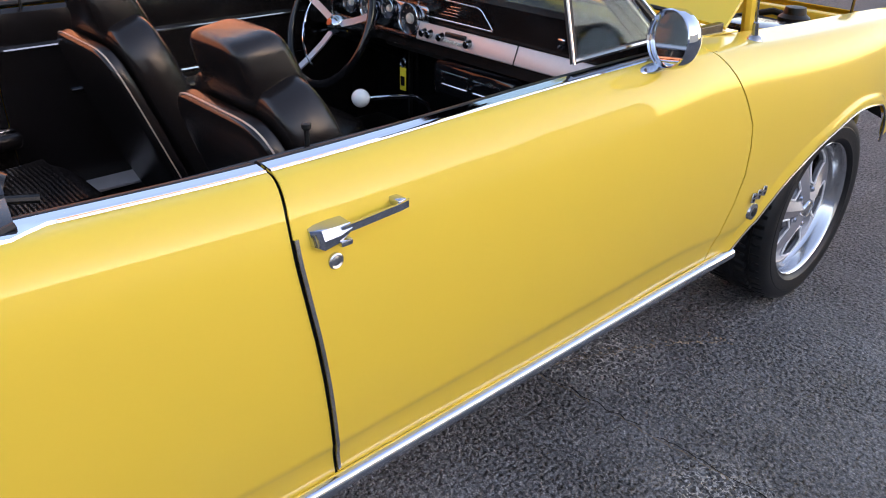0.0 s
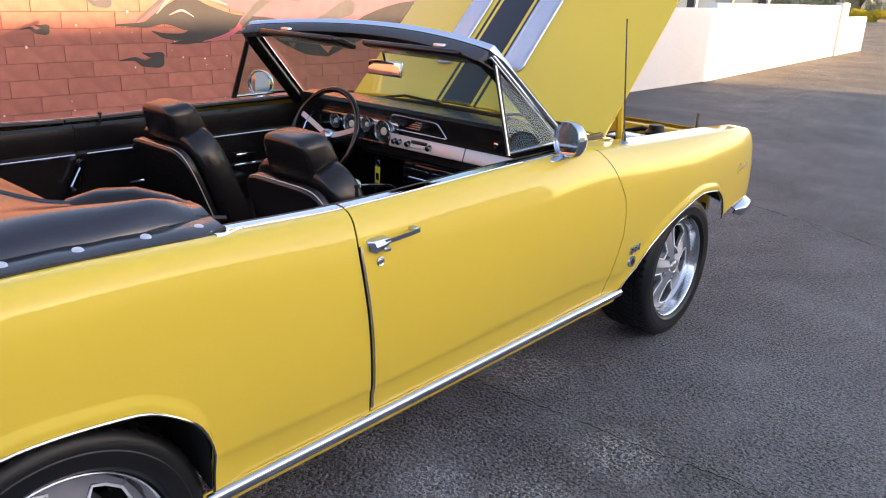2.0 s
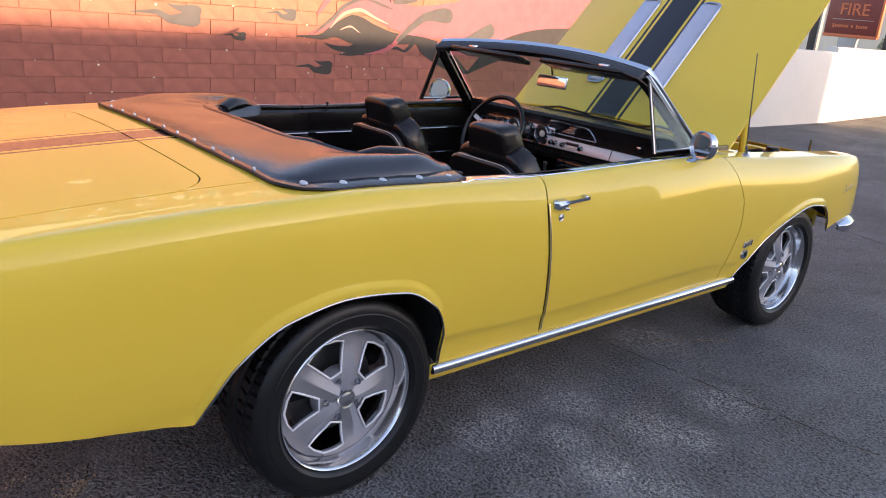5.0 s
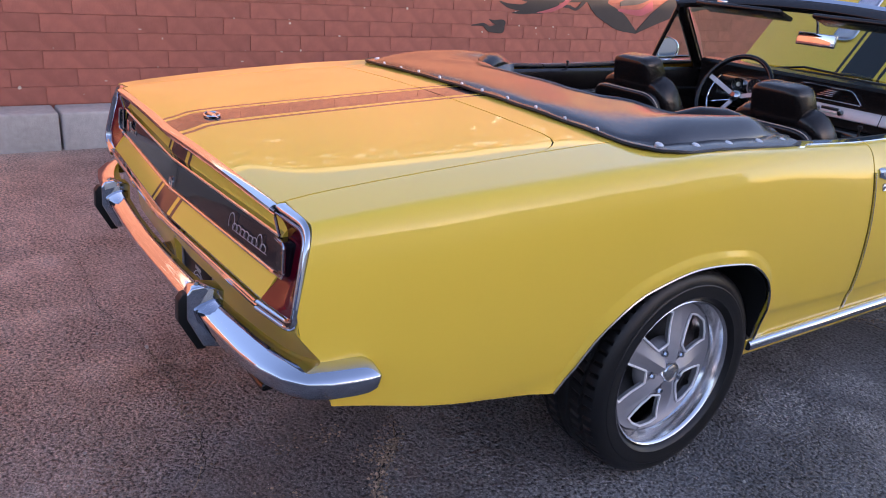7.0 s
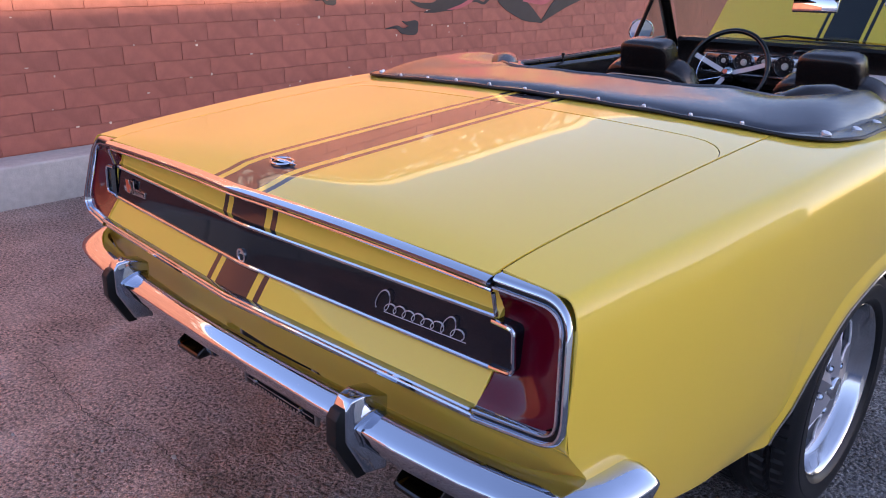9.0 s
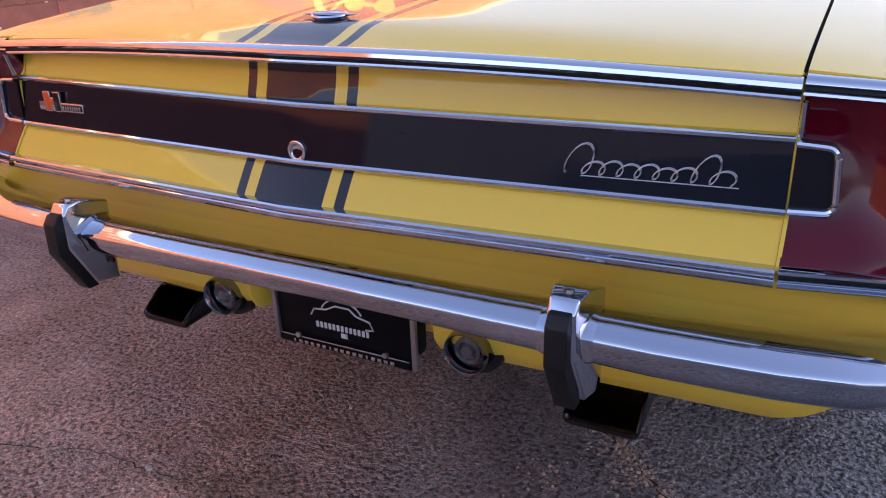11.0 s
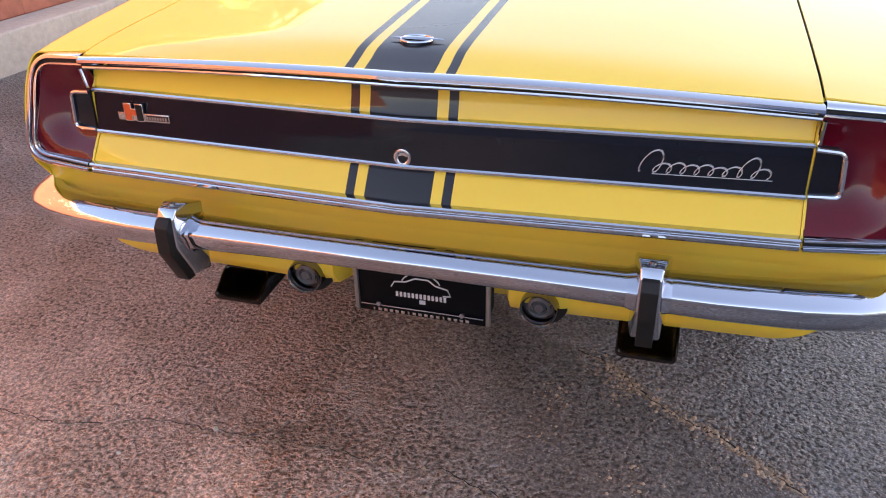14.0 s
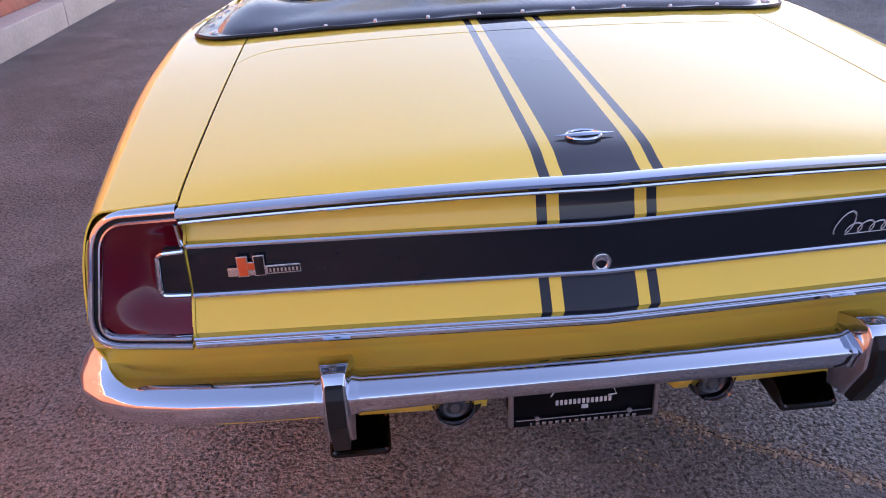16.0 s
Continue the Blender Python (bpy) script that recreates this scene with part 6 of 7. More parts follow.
    l.new(scuff, mix2.inputs["Factor"])
    l.new(mix.outputs["Result"], mix2.inputs["A"])
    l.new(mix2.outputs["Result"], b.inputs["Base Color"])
    # finer stones over the lot, coarser ones where the surface has worn
    bare = math2("MULTIPLY", ramp(worn.outputs["Fac"], 0.36, 0.58, 0.55, 1.0), math2("ADD", math2("MULTIPLY", bounce_wear, 0.40), 0.60))
    bare = math2("MULTIPLY", bare, math2("SUBTRACT", 1.0, level))
    dome = math2("MULTIPLY", math2("ADD", ramp(pits.outputs["Fac"], 0.34, 0.62, 0.0, 1.5), ramp(lumps.outputs["Distance"], 0.05, 0.6, 0.5, 0.0)), ramp(big.outputs[0], 0.0, 1.0, 0.55, 1.25))
    h = math2("ADD", math2("MULTIPLY", ramp(stones.outputs["Distance"], 0.0, 0.6, 1.0, 0.0), 0.22), math2("MULTIPLY", grit.outputs["Fac"], 0.30))
    h = math2("ADD", h, math2("MULTIPLY", math2("MULTIPLY", dome, 1.8), bare))
    h = math2("ADD", h, math2("MULTIPLY", mid.outputs["Fac"], 2.6))
    bp = n.new("ShaderNodeBump")
    bp.inputs["Strength"].default_value, bp.inputs["Distance"].default_value = 1.0, 0.0115
    l.new(h, bp.inputs["Height"])
    l.new(bp.outputs["Normal"], b.inputs["Normal"])
    l.new(ramp(mid.outputs["Fac"], 0.3, 0.7, 0.54, 0.80), b.inputs["Roughness"])
    return m


ASPHALT = asphalt()
BRICK_RGB = (0.335, 0.110, 0.078)
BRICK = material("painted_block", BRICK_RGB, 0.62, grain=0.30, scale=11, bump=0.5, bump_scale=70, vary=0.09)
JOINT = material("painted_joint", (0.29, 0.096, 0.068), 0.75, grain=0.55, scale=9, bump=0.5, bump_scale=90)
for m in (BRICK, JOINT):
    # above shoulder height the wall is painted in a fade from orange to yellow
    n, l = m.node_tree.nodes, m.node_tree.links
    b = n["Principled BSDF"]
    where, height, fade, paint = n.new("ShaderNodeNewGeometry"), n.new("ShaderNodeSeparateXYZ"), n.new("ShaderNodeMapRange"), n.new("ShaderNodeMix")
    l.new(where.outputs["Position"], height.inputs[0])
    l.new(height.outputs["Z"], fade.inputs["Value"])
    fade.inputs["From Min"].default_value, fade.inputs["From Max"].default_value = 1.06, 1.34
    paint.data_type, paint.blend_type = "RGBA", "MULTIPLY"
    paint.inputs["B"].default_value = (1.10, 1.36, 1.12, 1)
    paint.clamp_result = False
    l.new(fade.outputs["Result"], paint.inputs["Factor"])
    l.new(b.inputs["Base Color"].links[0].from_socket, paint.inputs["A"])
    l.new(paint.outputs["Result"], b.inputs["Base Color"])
CONCRETE = material("concrete_kerb", (0.40, 0.39, 0.365), 0.85, grain=0.20, scale=24, bump=0.5, bump_scale=120, vary=0.05)
WHITE = material("white_stucco", (0.60, 0.595, 0.575), 0.85, grain=0.06, scale=20, bump=0.3, bump_scale=80)
PALE_STUCCO = material("cream_stucco", (0.70, 0.63, 0.54), 0.85, grain=0.1, scale=12, bump=0.4, bump_scale=60)
SLATE = material("slate_grey_stucco", (0.17, 0.21, 0.32), 0.85, grain=0.1, scale=12, bump=0.4, bump_scale=60)
DIRT = material("dry_dirt", (0.30, 0.23, 0.16), 0.95, grain=0.4, scale=50, bump=0.8, bump_scale=160)

v, f = shell([[(x, y, 0) for x in (300, 60, 12, 4, 0, -4, -12, -60, -300)] for y in (-300, -60, -12, -4, 0, 4, 12, 60, 300)], 0.05)
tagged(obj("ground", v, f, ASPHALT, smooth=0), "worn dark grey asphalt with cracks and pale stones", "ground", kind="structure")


def crack(pts, width, seed):
    """A jagged crack filled with grit: a thin uneven ridge along the ground."""
    rnd = random.Random(seed)
    path = []
    for (x0, y0), (x1, y1) in zip(pts, pts[1:]):
        k = max(3, int(math.hypot(x1 - x0, y1 - y0) / 0.018))
        for i in range(k):
            t = i / k
            path.append((x0 + (x1 - x0) * t + rnd.uniform(-0.007, 0.007), y0 + (y1 - y0) * t + rnd.uniform(-0.007, 0.007)))
    verts, faces = [], []
    for i, (x, y) in enumerate(path):
        w = width * rnd.uniform(0.15, 1.0)
        verts += [(x - w, y - w * 0.5, 0.0002), (x, y, 0.0022), (x + w, y + w * 0.5, 0.0002)]
        if i and math.sin(i * 0.31 + seed * 2.1) + 0.6 * math.sin(i * 0.83) > -0.9:
            a = 3 * (i - 1)
            faces += [(a, a + 1, a + 4, a + 3), (a + 1, a + 2, a + 5, a + 4)]
    return verts, faces


CRACKS = (([(-1.45, -1.20), (-0.93, -1.23), (-0.70, -1.15), (-0.53, -1.145), (-0.37, -1.13), (-0.19, -1.13), (-0.06, -1.15), (0.04, -1.12), (0.15, -1.16), (0.24, -1.18), (0.42, -1.30)], 0.0035),
          ([(0.28, -0.59), (0.36, -0.62), (0.44, -0.71), (0.55, -0.80), (0.64, -0.845), (0.73, -0.92), (0.79, -0.97), (1.0, -1.12), (1.35, -1.30)], 0.009),
          ([(0.55, 1.73), (0.71, 1.746), (1.085, 1.767), (1.264, 1.776), (1.512, 1.80), (1.95, 1.84)], 0.006),
          ([(0.48, 1.65), (0.579, 1.805), (0.685, 2.046), (0.771, 2.199), (0.87, 2.331)], 0.002),
          ([(-0.3, 5.58), (0.26, 5.392), (0.809, 5.216), (1.413, 4.914), (2.4, 4.45)], 0.010))
ground = bpy.data.objects["ground"]
# dark strips: tar, and the shade down in the cracks painted on
CRACK = material("crack_tar", (0.028, 0.024, 0.022), 0.95, grain=0.5, scale=30, bump=0.6, bump_scale=120)
for i, (pts, w) in enumerate(CRACKS):
    v, f = crack(pts, w * 0.55, i)
    if i != 3:
        obj("crack", v, f, CRACK, ground, smooth=0)
    v, f = crack([(x + 0.006, y - 0.008) for x, y in pts], w * 0.7, i + 40)
    obj("crack_grit", [(x, y, z * 0.8) for x, y, z in v], f, DIRT, ground, smooth=0)

# tan crumbs of grit strewn along the cracks
GRIT = material("tan_grit", (0.30, 0.235, 0.18), 0.9)
gn = GRIT.node_tree.nodes
crumb = gn.new("ShaderNodeNewGeometry")
tone = gn.new("ShaderNodeMix")
tone.data_type = "RGBA"
tone.inputs["A"].default_value, tone.inputs["B"].default_value = (0.085, 0.060, 0.046, 1), (0.52, 0.39, 0.28, 1)
GRIT.node_tree.links.new(crumb.outputs["Random Per Island"], tone.inputs["Factor"])
GRIT.node_tree.links.new(tone.outputs["Result"], gn["Principled BSDF"].inputs["Base Color"])
rnd = random.Random(31)
verts, faces = [], []
SPOTS = [(0.45, -1.04), (0.23, -0.94), (0.25, -0.81), (0.38, -0.67), (0.41, -0.73)]
for pts, count, spread in ((CRACKS[0][0], 130, 0.014), (CRACKS[1][0][1:8], 950, 0.0115), (CRACKS[1][0], 260, 0.030), (CRACKS[3][0], 260, 0.016), (SPOTS, 320, 0.030)):
    for i in range(count):
        (x0, y0), (x1, y1) = rnd.choice([(p, p) for p in pts] if pts is SPOTS else list(zip(pts, pts[1:])))
        t, r = rnd.random(), 0.0012 + 0.0056 * rnd.random() ** 2.2
        x, y = x0 + (x1 - x0) * t + rnd.gauss(0, spread), y0 + (y1 - y0) * t + rnd.gauss(0, spread)
        k = len(verts)
        a0 = rnd.uniform(0, 6.3)
        ring = [(x + r * rnd.uniform(0.6, 1.3) * math.cos(a0 + a), y + r * rnd.uniform(0.6, 1.3) * math.sin(a0 + a), 0.0) for a in (0, 1.26, 2.51, 3.77, 5.03)]
        verts += ring + [(x, y, r * rnd.uniform(0.6, 1.1))]
        faces += [(k + a, k + (a + 1) % 5, k + 5) for a in range(5)]
tagged(obj("grit", verts, faces, GRIT, ground, smooth=0), kind="stuff")

# pale crumbs over the lot beside the car
CRUMB = material("pale_crumb", (0.42, 0.40, 0.37), 0.9, grain=0.4, scale=80)
rnd = random.Random(57)
verts, faces = [], []
for i in range(900):
    x, y = (rnd.uniform(0.8, 3.4), rnd.uniform(0.6, 5.5)) if i < 620 else (rnd.uniform(0.2, 2.0), rnd.uniform(-2.0, -0.6))
    r = rnd.uniform(0.0014, 0.0042)
    k, a0 = len(verts), rnd.uniform(0, 6.3)
    verts += [(x + r * rnd.uniform(0.6, 1.3) * math.cos(a0 + a), y + r * rnd.uniform(0.6, 1.3) * math.sin(a0 + a), 0.0) for a in (0, 1.26, 2.51, 3.77, 5.03)] + [(x, y, r * rnd.uniform(0.5, 1.0))]
    faces += [(k + a, k + (a + 1) % 5, k + 5) for a in range(5)]
tagged(obj("crumbs", verts, faces, CRUMB, ground, smooth=0), kind="stuff")

# loose pebbles
rnd = random.Random(12)
PEBBLE = material("pale_pebble", (0.55, 0.52, 0.47), 0.8, grain=0.2, scale=60)
for i in range(26):
    bm = bmesh.new()
    bmesh.ops.create_icosphere(bm, subdivisions=1, radius=0.0085 if i == 0 else rnd.uniform(0.003, 0.006))
    at = Vector((rnd.uniform(-1.0, 1.6), rnd.uniform(-1.7, -0.7), 0.003)) if i < 18 else Vector((rnd.uniform(1.0, 2.2), rnd.uniform(-0.4, 2.2), 0.003))
    if i == 0:
        at = Vector((-0.528, -1.146, 0.006))
    for q in bm.verts:
        q.co = q.co * rnd.uniform(0.7, 1.2) + at
    part("pebble", bm, PEBBLE, ground)

# block wall with flame mural
WX = -3.742
CH, BL = 0.119, 0.408
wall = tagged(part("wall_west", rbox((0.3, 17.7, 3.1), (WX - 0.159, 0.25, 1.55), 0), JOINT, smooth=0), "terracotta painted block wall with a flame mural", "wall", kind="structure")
bm = rbox((0.06, BL - 0.0030, CH - 0.0028), (-0.03, 0, 0), 0.0016, 1)
block_mesh = bpy.data.meshes.new("block")
bm.to_mesh(block_mesh)
bm.free()
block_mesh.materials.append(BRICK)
rnd = random.Random(4)
rest = bmesh.new()
count = 0
for k in range(24):
    z = 0.25 + CH * (k + 0.5)
    for i in range(-36, 27):
        y = BL * (i + 0.5 * (k % 2)) + 0.05
        if not -8.3 < y < 8.9:
            continue
        dx = rnd.uniform(-0.0035, 0.0)
        near = -1.75 < y < 6.2 and z < 1.62
        if near and count < 300:
            o = new("block", block_mesh)
            o.parent = wall
            o.location = (WX + dx, y, z)
            count += 1
        else:
            hy, hz = (BL - 0.0030) / 2, (CH - 0.0028) / 2
            c = [rest.verts.new((WX + dx - q, y + a * hy, z + b * hz)) for q in (0.0, 0.02) for a, b in ((-1, -1), (1, -1), (1, 1), (-1, 1))]
            rest.faces.new(c[:4])
            for p, q in ((0, 1), (1, 2), (2, 3), (3, 0)):
                rest.faces.new((c[p], c[p + 4], c[q + 4], c[q]))
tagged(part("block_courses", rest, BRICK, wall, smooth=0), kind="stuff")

# pale chips where the paint has flaked off
CHIP = material("bare_block", (0.66, 0.58, 0.48), 0.8, grain=0.3, scale=60)
rnd = random.Random(77)
verts, faces = [], []
for i in range(130):
    y, z = rnd.uniform(-2.4, 6.0), rnd.choice((0.25 + CH * rnd.randint(1, 14), rnd.uniform(0.3, 1.9))) + rnd.uniform(-0.006, 0.006)
    r, tall, k = rnd.uniform(0.003, 0.013), rnd.uniform(0.3, 1.3), len(verts)
    ring = [(r * rnd.uniform(0.5, 1.2) * math.cos(a), tall * r * rnd.uniform(0.4, 1.0) * math.sin(a)) for a in (0, 0.9, 1.8, 2.7, 3.6, 4.5, 5.4)]
    verts += [(WX + 0.0012, y + a, z + b) for a, b in ring] + [(WX - 0.006, y + a, z + b) for a, b in ring]
    faces += [tuple(k + j for j in range(7))] + [(k + j, k + 7 + j, k + 7 + (j + 1) % 7, k + (j + 1) % 7) for j in range(7)]
for i in range(150):
    y, z = rnd.uniform(-3.2, 7.5), 3.10 - abs(rnd.gauss(0, 0.10)) if i < 120 else rnd.uniform(2.4, 2.95)
    k = len(verts)
    for m in range(rnd.randint(1, 3)):
        k = len(verts)
        r, tall = rnd.uniform(0.02, 0.085), rnd.uniform(0.25, 0.7)
        cy, cz = y + rnd.gauss(0, 0.06), min(z + rnd.gauss(0, 0.025), 3.075)
        ring = [(r * rnd.uniform(0.45, 1.2) * math.cos(a), tall * r * rnd.uniform(0.35, 1.0) * math.sin(a)) for a in (0, 0.9, 1.8, 2.7, 3.6, 4.5, 5.4)]
        verts += [(WX + 0.0012 + 0.0004 * m, cy + a, cz + b) for a, b in ring] + [(WX - 0.006, cy + a, cz + b) for a, b in ring]
        faces += [tuple(k + j for j in range(7))] + [(k + j, k + 7 + j, k + 7 + (j + 1) % 7, k + (j + 1) % 7) for j in range(7)]
tagged(obj("paint_chips", verts, faces, CHIP, wall, smooth=0), kind="stuff")

COPING = material("pale_coping", (0.74, 0.66, 0.52), 0.8, grain=0.15, scale=12, bump=0.4, bump_scale=60)
part("coping", rbox((0.37, 17.7, 0.10), (WX - 0.16, 0.25, 3.152), 0.012), COPING, wall, "pale coping", 0)

SMOKE = material("mural_black", (0.024, 0.022, 0.024), 0.6, grain=0.30, scale=9, bump=0.3, bump_scale=70)
GREY = material("mural_grey", (0.085, 0.080, 0.082), 0.6, grain=0.30, scale=7, bump=0.3, bump_scale=70)
PINK = material("mural_pink", (0.46, 0.105, 0.125), 0.6, grain=0.20, scale=8, bump=0.3, bump_scale=70)
CREAM = material("mural_cream", (0.50, 0.30, 0.24), 0.6, grain=0.15, scale=10, bump=0.3, bump_scale=70)
mural = tagged(thing("flame_mural", "grey, black and pink flames painted on the wall", "mural"), kind="structure")


def lick(points, mat, lift=0.003, ball=0.0):
    """One painted flame: a tapering ribbon of (y, z, width), rounded off where it ends in a ball."""
    t = np.array([0] + list(np.cumsum([math.dist(a[:2], b[:2]) for a, b in zip(points, points[1:])])))
    fy, fz, fw = (curve(*[(t[i], p[k]) for i, p in enumerate(points)]) for k in range(3))
    verts, faces = [], []
    n = 10 * len(points)
    for i in range(n + 1):
        s = t[-1] * i / n
        e = 1e-3
        d = Vector((fy(min(s + e, t[-1])) - fy(max(s - e, 0)), fz(min(s + e, t[-1])) - fz(max(s - e, 0))))
        d.normalize()
        w = fw(s)
        if ball and t[-1] - s < ball:
            w *= math.sqrt(max(1 - (1 - (t[-1] - s) / ball) ** 2, 0.0))
        y, z = fy(s), fz(s)
        verts += [(WX + lift, y - d.y * w, z + d.x * w), (WX + lift, y + d.y * w, z - d.x * w)]
        if i:
            a = 2 * (i - 1)
            faces.append((a, a + 2, a + 3, a + 1))
    m = len(verts)
    verts += [(WX - 0.004, y, z) for _, y, z in verts]
    rim = list(range(0, m, 2)) + list(range(m - 1, 0, -2))
    faces += [(a, b, b + m, a + m) for a, b in zip(rim, rim[1:] + rim[:1])]
    return fixed(obj("flame", verts, faces, mat, mural, smooth=0))


def drop(y, z, r, length, mat):
    """A loose flame drop: a ball with two curling tails."""
    lick([(y - length, z + 0.002, 0.003), (y - length * 0.62, z + 0.012, r * 0.22), (y - length * 0.35, z - r * 0.45, r * 0.40), (y - r * 0.2, z - r * 0.30, r * 0.75), (y + r * 0.75, z, r * 0.9)], mat, ball=r * 0.9)
    lick([(y - length * 0.42, z + r * 0.95, 0.002), (y - length * 0.25, z + r * 0.62, r * 0.22), (y + r * 0.1, z + r * 0.42, r * 0.55), (y + r * 0.75, z + r * 0.05, r * 0.75)], mat, 0.0032, ball=r * 0.7)


drop(2.83, 0.835, 0.062, 0.33, SMOKE)
drop(1.97, 1.080, 0.036, 0.17, SMOKE)
drop(2.44, 1.285, 0.052, 0.24, GREY)
drop(1.53, 1.225, 0.085, 0.50, GREY)
# pink and grey body of the mural
lick([(2.62, 1.115, 0.01), (2.85, 1.23, 0.03), (3.02, 1.38, 0.045), (3.22, 1.43, 0.07), (3.5, 1.36, 0.12), (3.9, 1.30, 0.15), (4.3, 1.33, 0.18), (4.9, 1.38, 0.24), (5.6, 1.40, 0.26), (7.6, 1.42, 0.10)], PINK, 0.003)
lick([(2.50, 1.105, 0.006), (2.72, 1.105, 0.020), (2.92, 1.175, 0.07), (3.10, 1.19, 0.13), (3.32, 1.15, 0.10), (3.6, 1.125, 0.055), (3.9, 1.12, 0.04), (4.15, 1.10, 0.02)], SMOKE, 0.004)
lick([(2.66, 1.125, 0.004), (2.86, 1.27, 0.014), (3.02, 1.41, 0.016), (3.22, 1.475, 0.016), (3.42, 1.43, 0.012), (3.55, 1.40, 0.004)], GREY, 0.005)
lick([(2.84, 1.19, 0.004), (3.0, 1.33, 0.016), (3.16, 1.37, 0.016), (3.34, 1.31, 0.012), (3.5, 1.26, 0.004)], CREAM, 0.005)
lick([(2.79, 1.055, 0.004), (2.92, 1.015, 0.022), (3.06, 1.005, 0.030), (3.2, 1.05, 0.05), (3.4, 1.10, 0.06)], SMOKE, 0.0045)
lick([(2.95, 0.955, 0.003), (3.06, 0.965, 0.018), (3.16, 0.985, 0.032), (3.30, 1.03, 0.07), (3.5, 1.08, 0.05)], SMOKE, 0.0048)
lick([(3.24, 0.965, 0.003), (3.40, 0.99, 0.015), (3.56, 1.05, 0.020), (3.68, 1.16, 0.030), (3.82, 1.25, 0.030), (4.0, 1.31, 0.035)], PINK, 0.0055)
lick([(3.45, 1.03, 0.003), (3.62, 1.035, 0.014), (3.72, 1.01, 0.012), (3.80, 1.06, 0.020), (3.86, 1.14, 0.03)], SMOKE, 0.005)
lick([(3.62, 1.10, 0.02), (3.82, 1.26, 0.035), (4.0, 1.36, 0.045), (4.22, 1.38, 0.075), (4.33, 1.36, 0.075)], GREY, 0.006, ball=0.09)
lick([(4.32, 1.08, 0.02), (4.55, 1.13, 0.05), (4.78, 1.22, 0.07), (4.95, 1.28, 0.085)], GREY, 0.006, ball=0.09)
lick([(3.85, 1.14, 0.03), (4.05, 1.03, 0.08), (4.30, 0.93, 0.09), (4.62, 0.80, 0.012)], SMOKE, 0.0045)
lick([(4.60, 0.80, 0.010), (4.85, 0.95, 0.07), (5.15, 1.08, 0.11), (5.6, 1.18, 0.12), (6.2, 1.25, 0.10)], SMOKE, 0.0045)
lick([(4.3, 1.02, 0.01), (4.6, 1.0, 0.03), (4.8, 1.08, 0.05)], PINK, 0.0052)
lick([(3.36, 1.66, 0.05), (3.48, 1.56, 0.03), (3.52, 1.46, 0.004)], SMOKE, 0.005)
lick([(3.55, 1.48, 0.03), (3.7, 1.52, 0.06), (3.86, 1.58, 0.08)], GREY, 0.006, ball=0.08)
lick([(3.45, 1.72, 0.08), (3.9, 1.75, 0.14), (4.6, 1.72, 0.20), (5.4, 1.80, 0.25), (7.4, 1.85, 0.10)], PINK, 0.0036)
lick([(2.95, 1.18, 0.003), (3.06, 1.215, 0.008), (3.17, 1.165, 0.003)], CREAM, 0.0055)
lick([(2.70, 1.30, 0.01), (2.9, 1.55, 0.05), (3.2, 1.75, 0.10), (3.6, 1.95, 0.2)], PINK, 0.0042)

# upper part of the mural: a yellow swirl with leaves, and pale worn patches
SWIRL = material("mural_yellow", (0.72, 0.58, 0.20), 0.6, grain=0.2, scale=9, bump=0.3, bump_scale=70)
LEAF = material("mural_leaf", (0.50, 0.52, 0.14), 0.6, grain=0.25, scale=9, bump=0.3, bump_scale=70)
lick([(3.80, 1.72, 0.02), (3.79, 1.93, 0.05), (3.84, 2.13, 0.06), (4.02, 2.44, 0.05), (4.34, 2.58, 0.02)], SWIRL, 0.006)
lick([(3.94, 2.21, 0.02), (4.18, 2.10, 0.03), (4.60, 2.27, 0.025), (4.96, 2.42, 0.02)], SWIRL, 0.0065)
lick([(4.22, 2.12, 0.06), (4.36, 2.16, 0.14), (4.56, 2.24, 0.12)], LEAF, 0.007, ball=0.12)
lick([(4.74, 2.34, 0.06), (4.90, 2.40, 0.14), (5.12, 2.47, 0.12)], LEAF, 0.007, ball=0.12)
# kerb in cast lengths
for i in range(-8, 5):
    y = -0.94 + 1.83 * i
    if not -14 < y < 9:
        continue
    k = tagged(part("kerb", rbox((0.285, 1.815, 0.34), (-3.598, y + 0.915, 0.08), 0.016, 3), CONCRETE), "grey concrete kerb along the block wall", "kerb", kind="structure")

# low white wall with a step down and a post joint
def low_wall(name, a, b, h, label):
    v, f = sweep([a, b], [(-0.11, -0.2), (0.11, -0.2), (0.11, h - 0.03), (0.09, h), (-0.09, h), (-0.11, h - 0.03)])
    return tagged(fixed(obj(name, v, f, WHITE)), label, "wall", kind="structure")


low_wall("wall_white_1", (-3.91, 9.15, 0), (-3.91, 13.8, 0), 1.29, "low white stucco wall, shaded part")
low_wall("wall_white_2", (-3.91, 13.8, 0.0), (-4.74, 24.4, 0), 1.38, "low white stucco wall in the sun")
low_wall("wall_white_3", (-4.74, 24.45, 0.0), (-5.0, 28.2, 0), 1.06, "lower end of the white stucco wall")
low_wall("wall_white_4", (-4.66, 24.2, 0.0), (-4.82, 25.4, 0), 1.46, "white wall pier")

# dark porch posts and a hanging sign beyond the wall
METAL = material("dark_metal", (0.035, 0.03, 0.03), 0.5, grain=0.2, scale=10)
PALE_METAL = material("pale_metal", (0.35, 0.34, 0.33), 0.5, 0.3, grain=0.1)
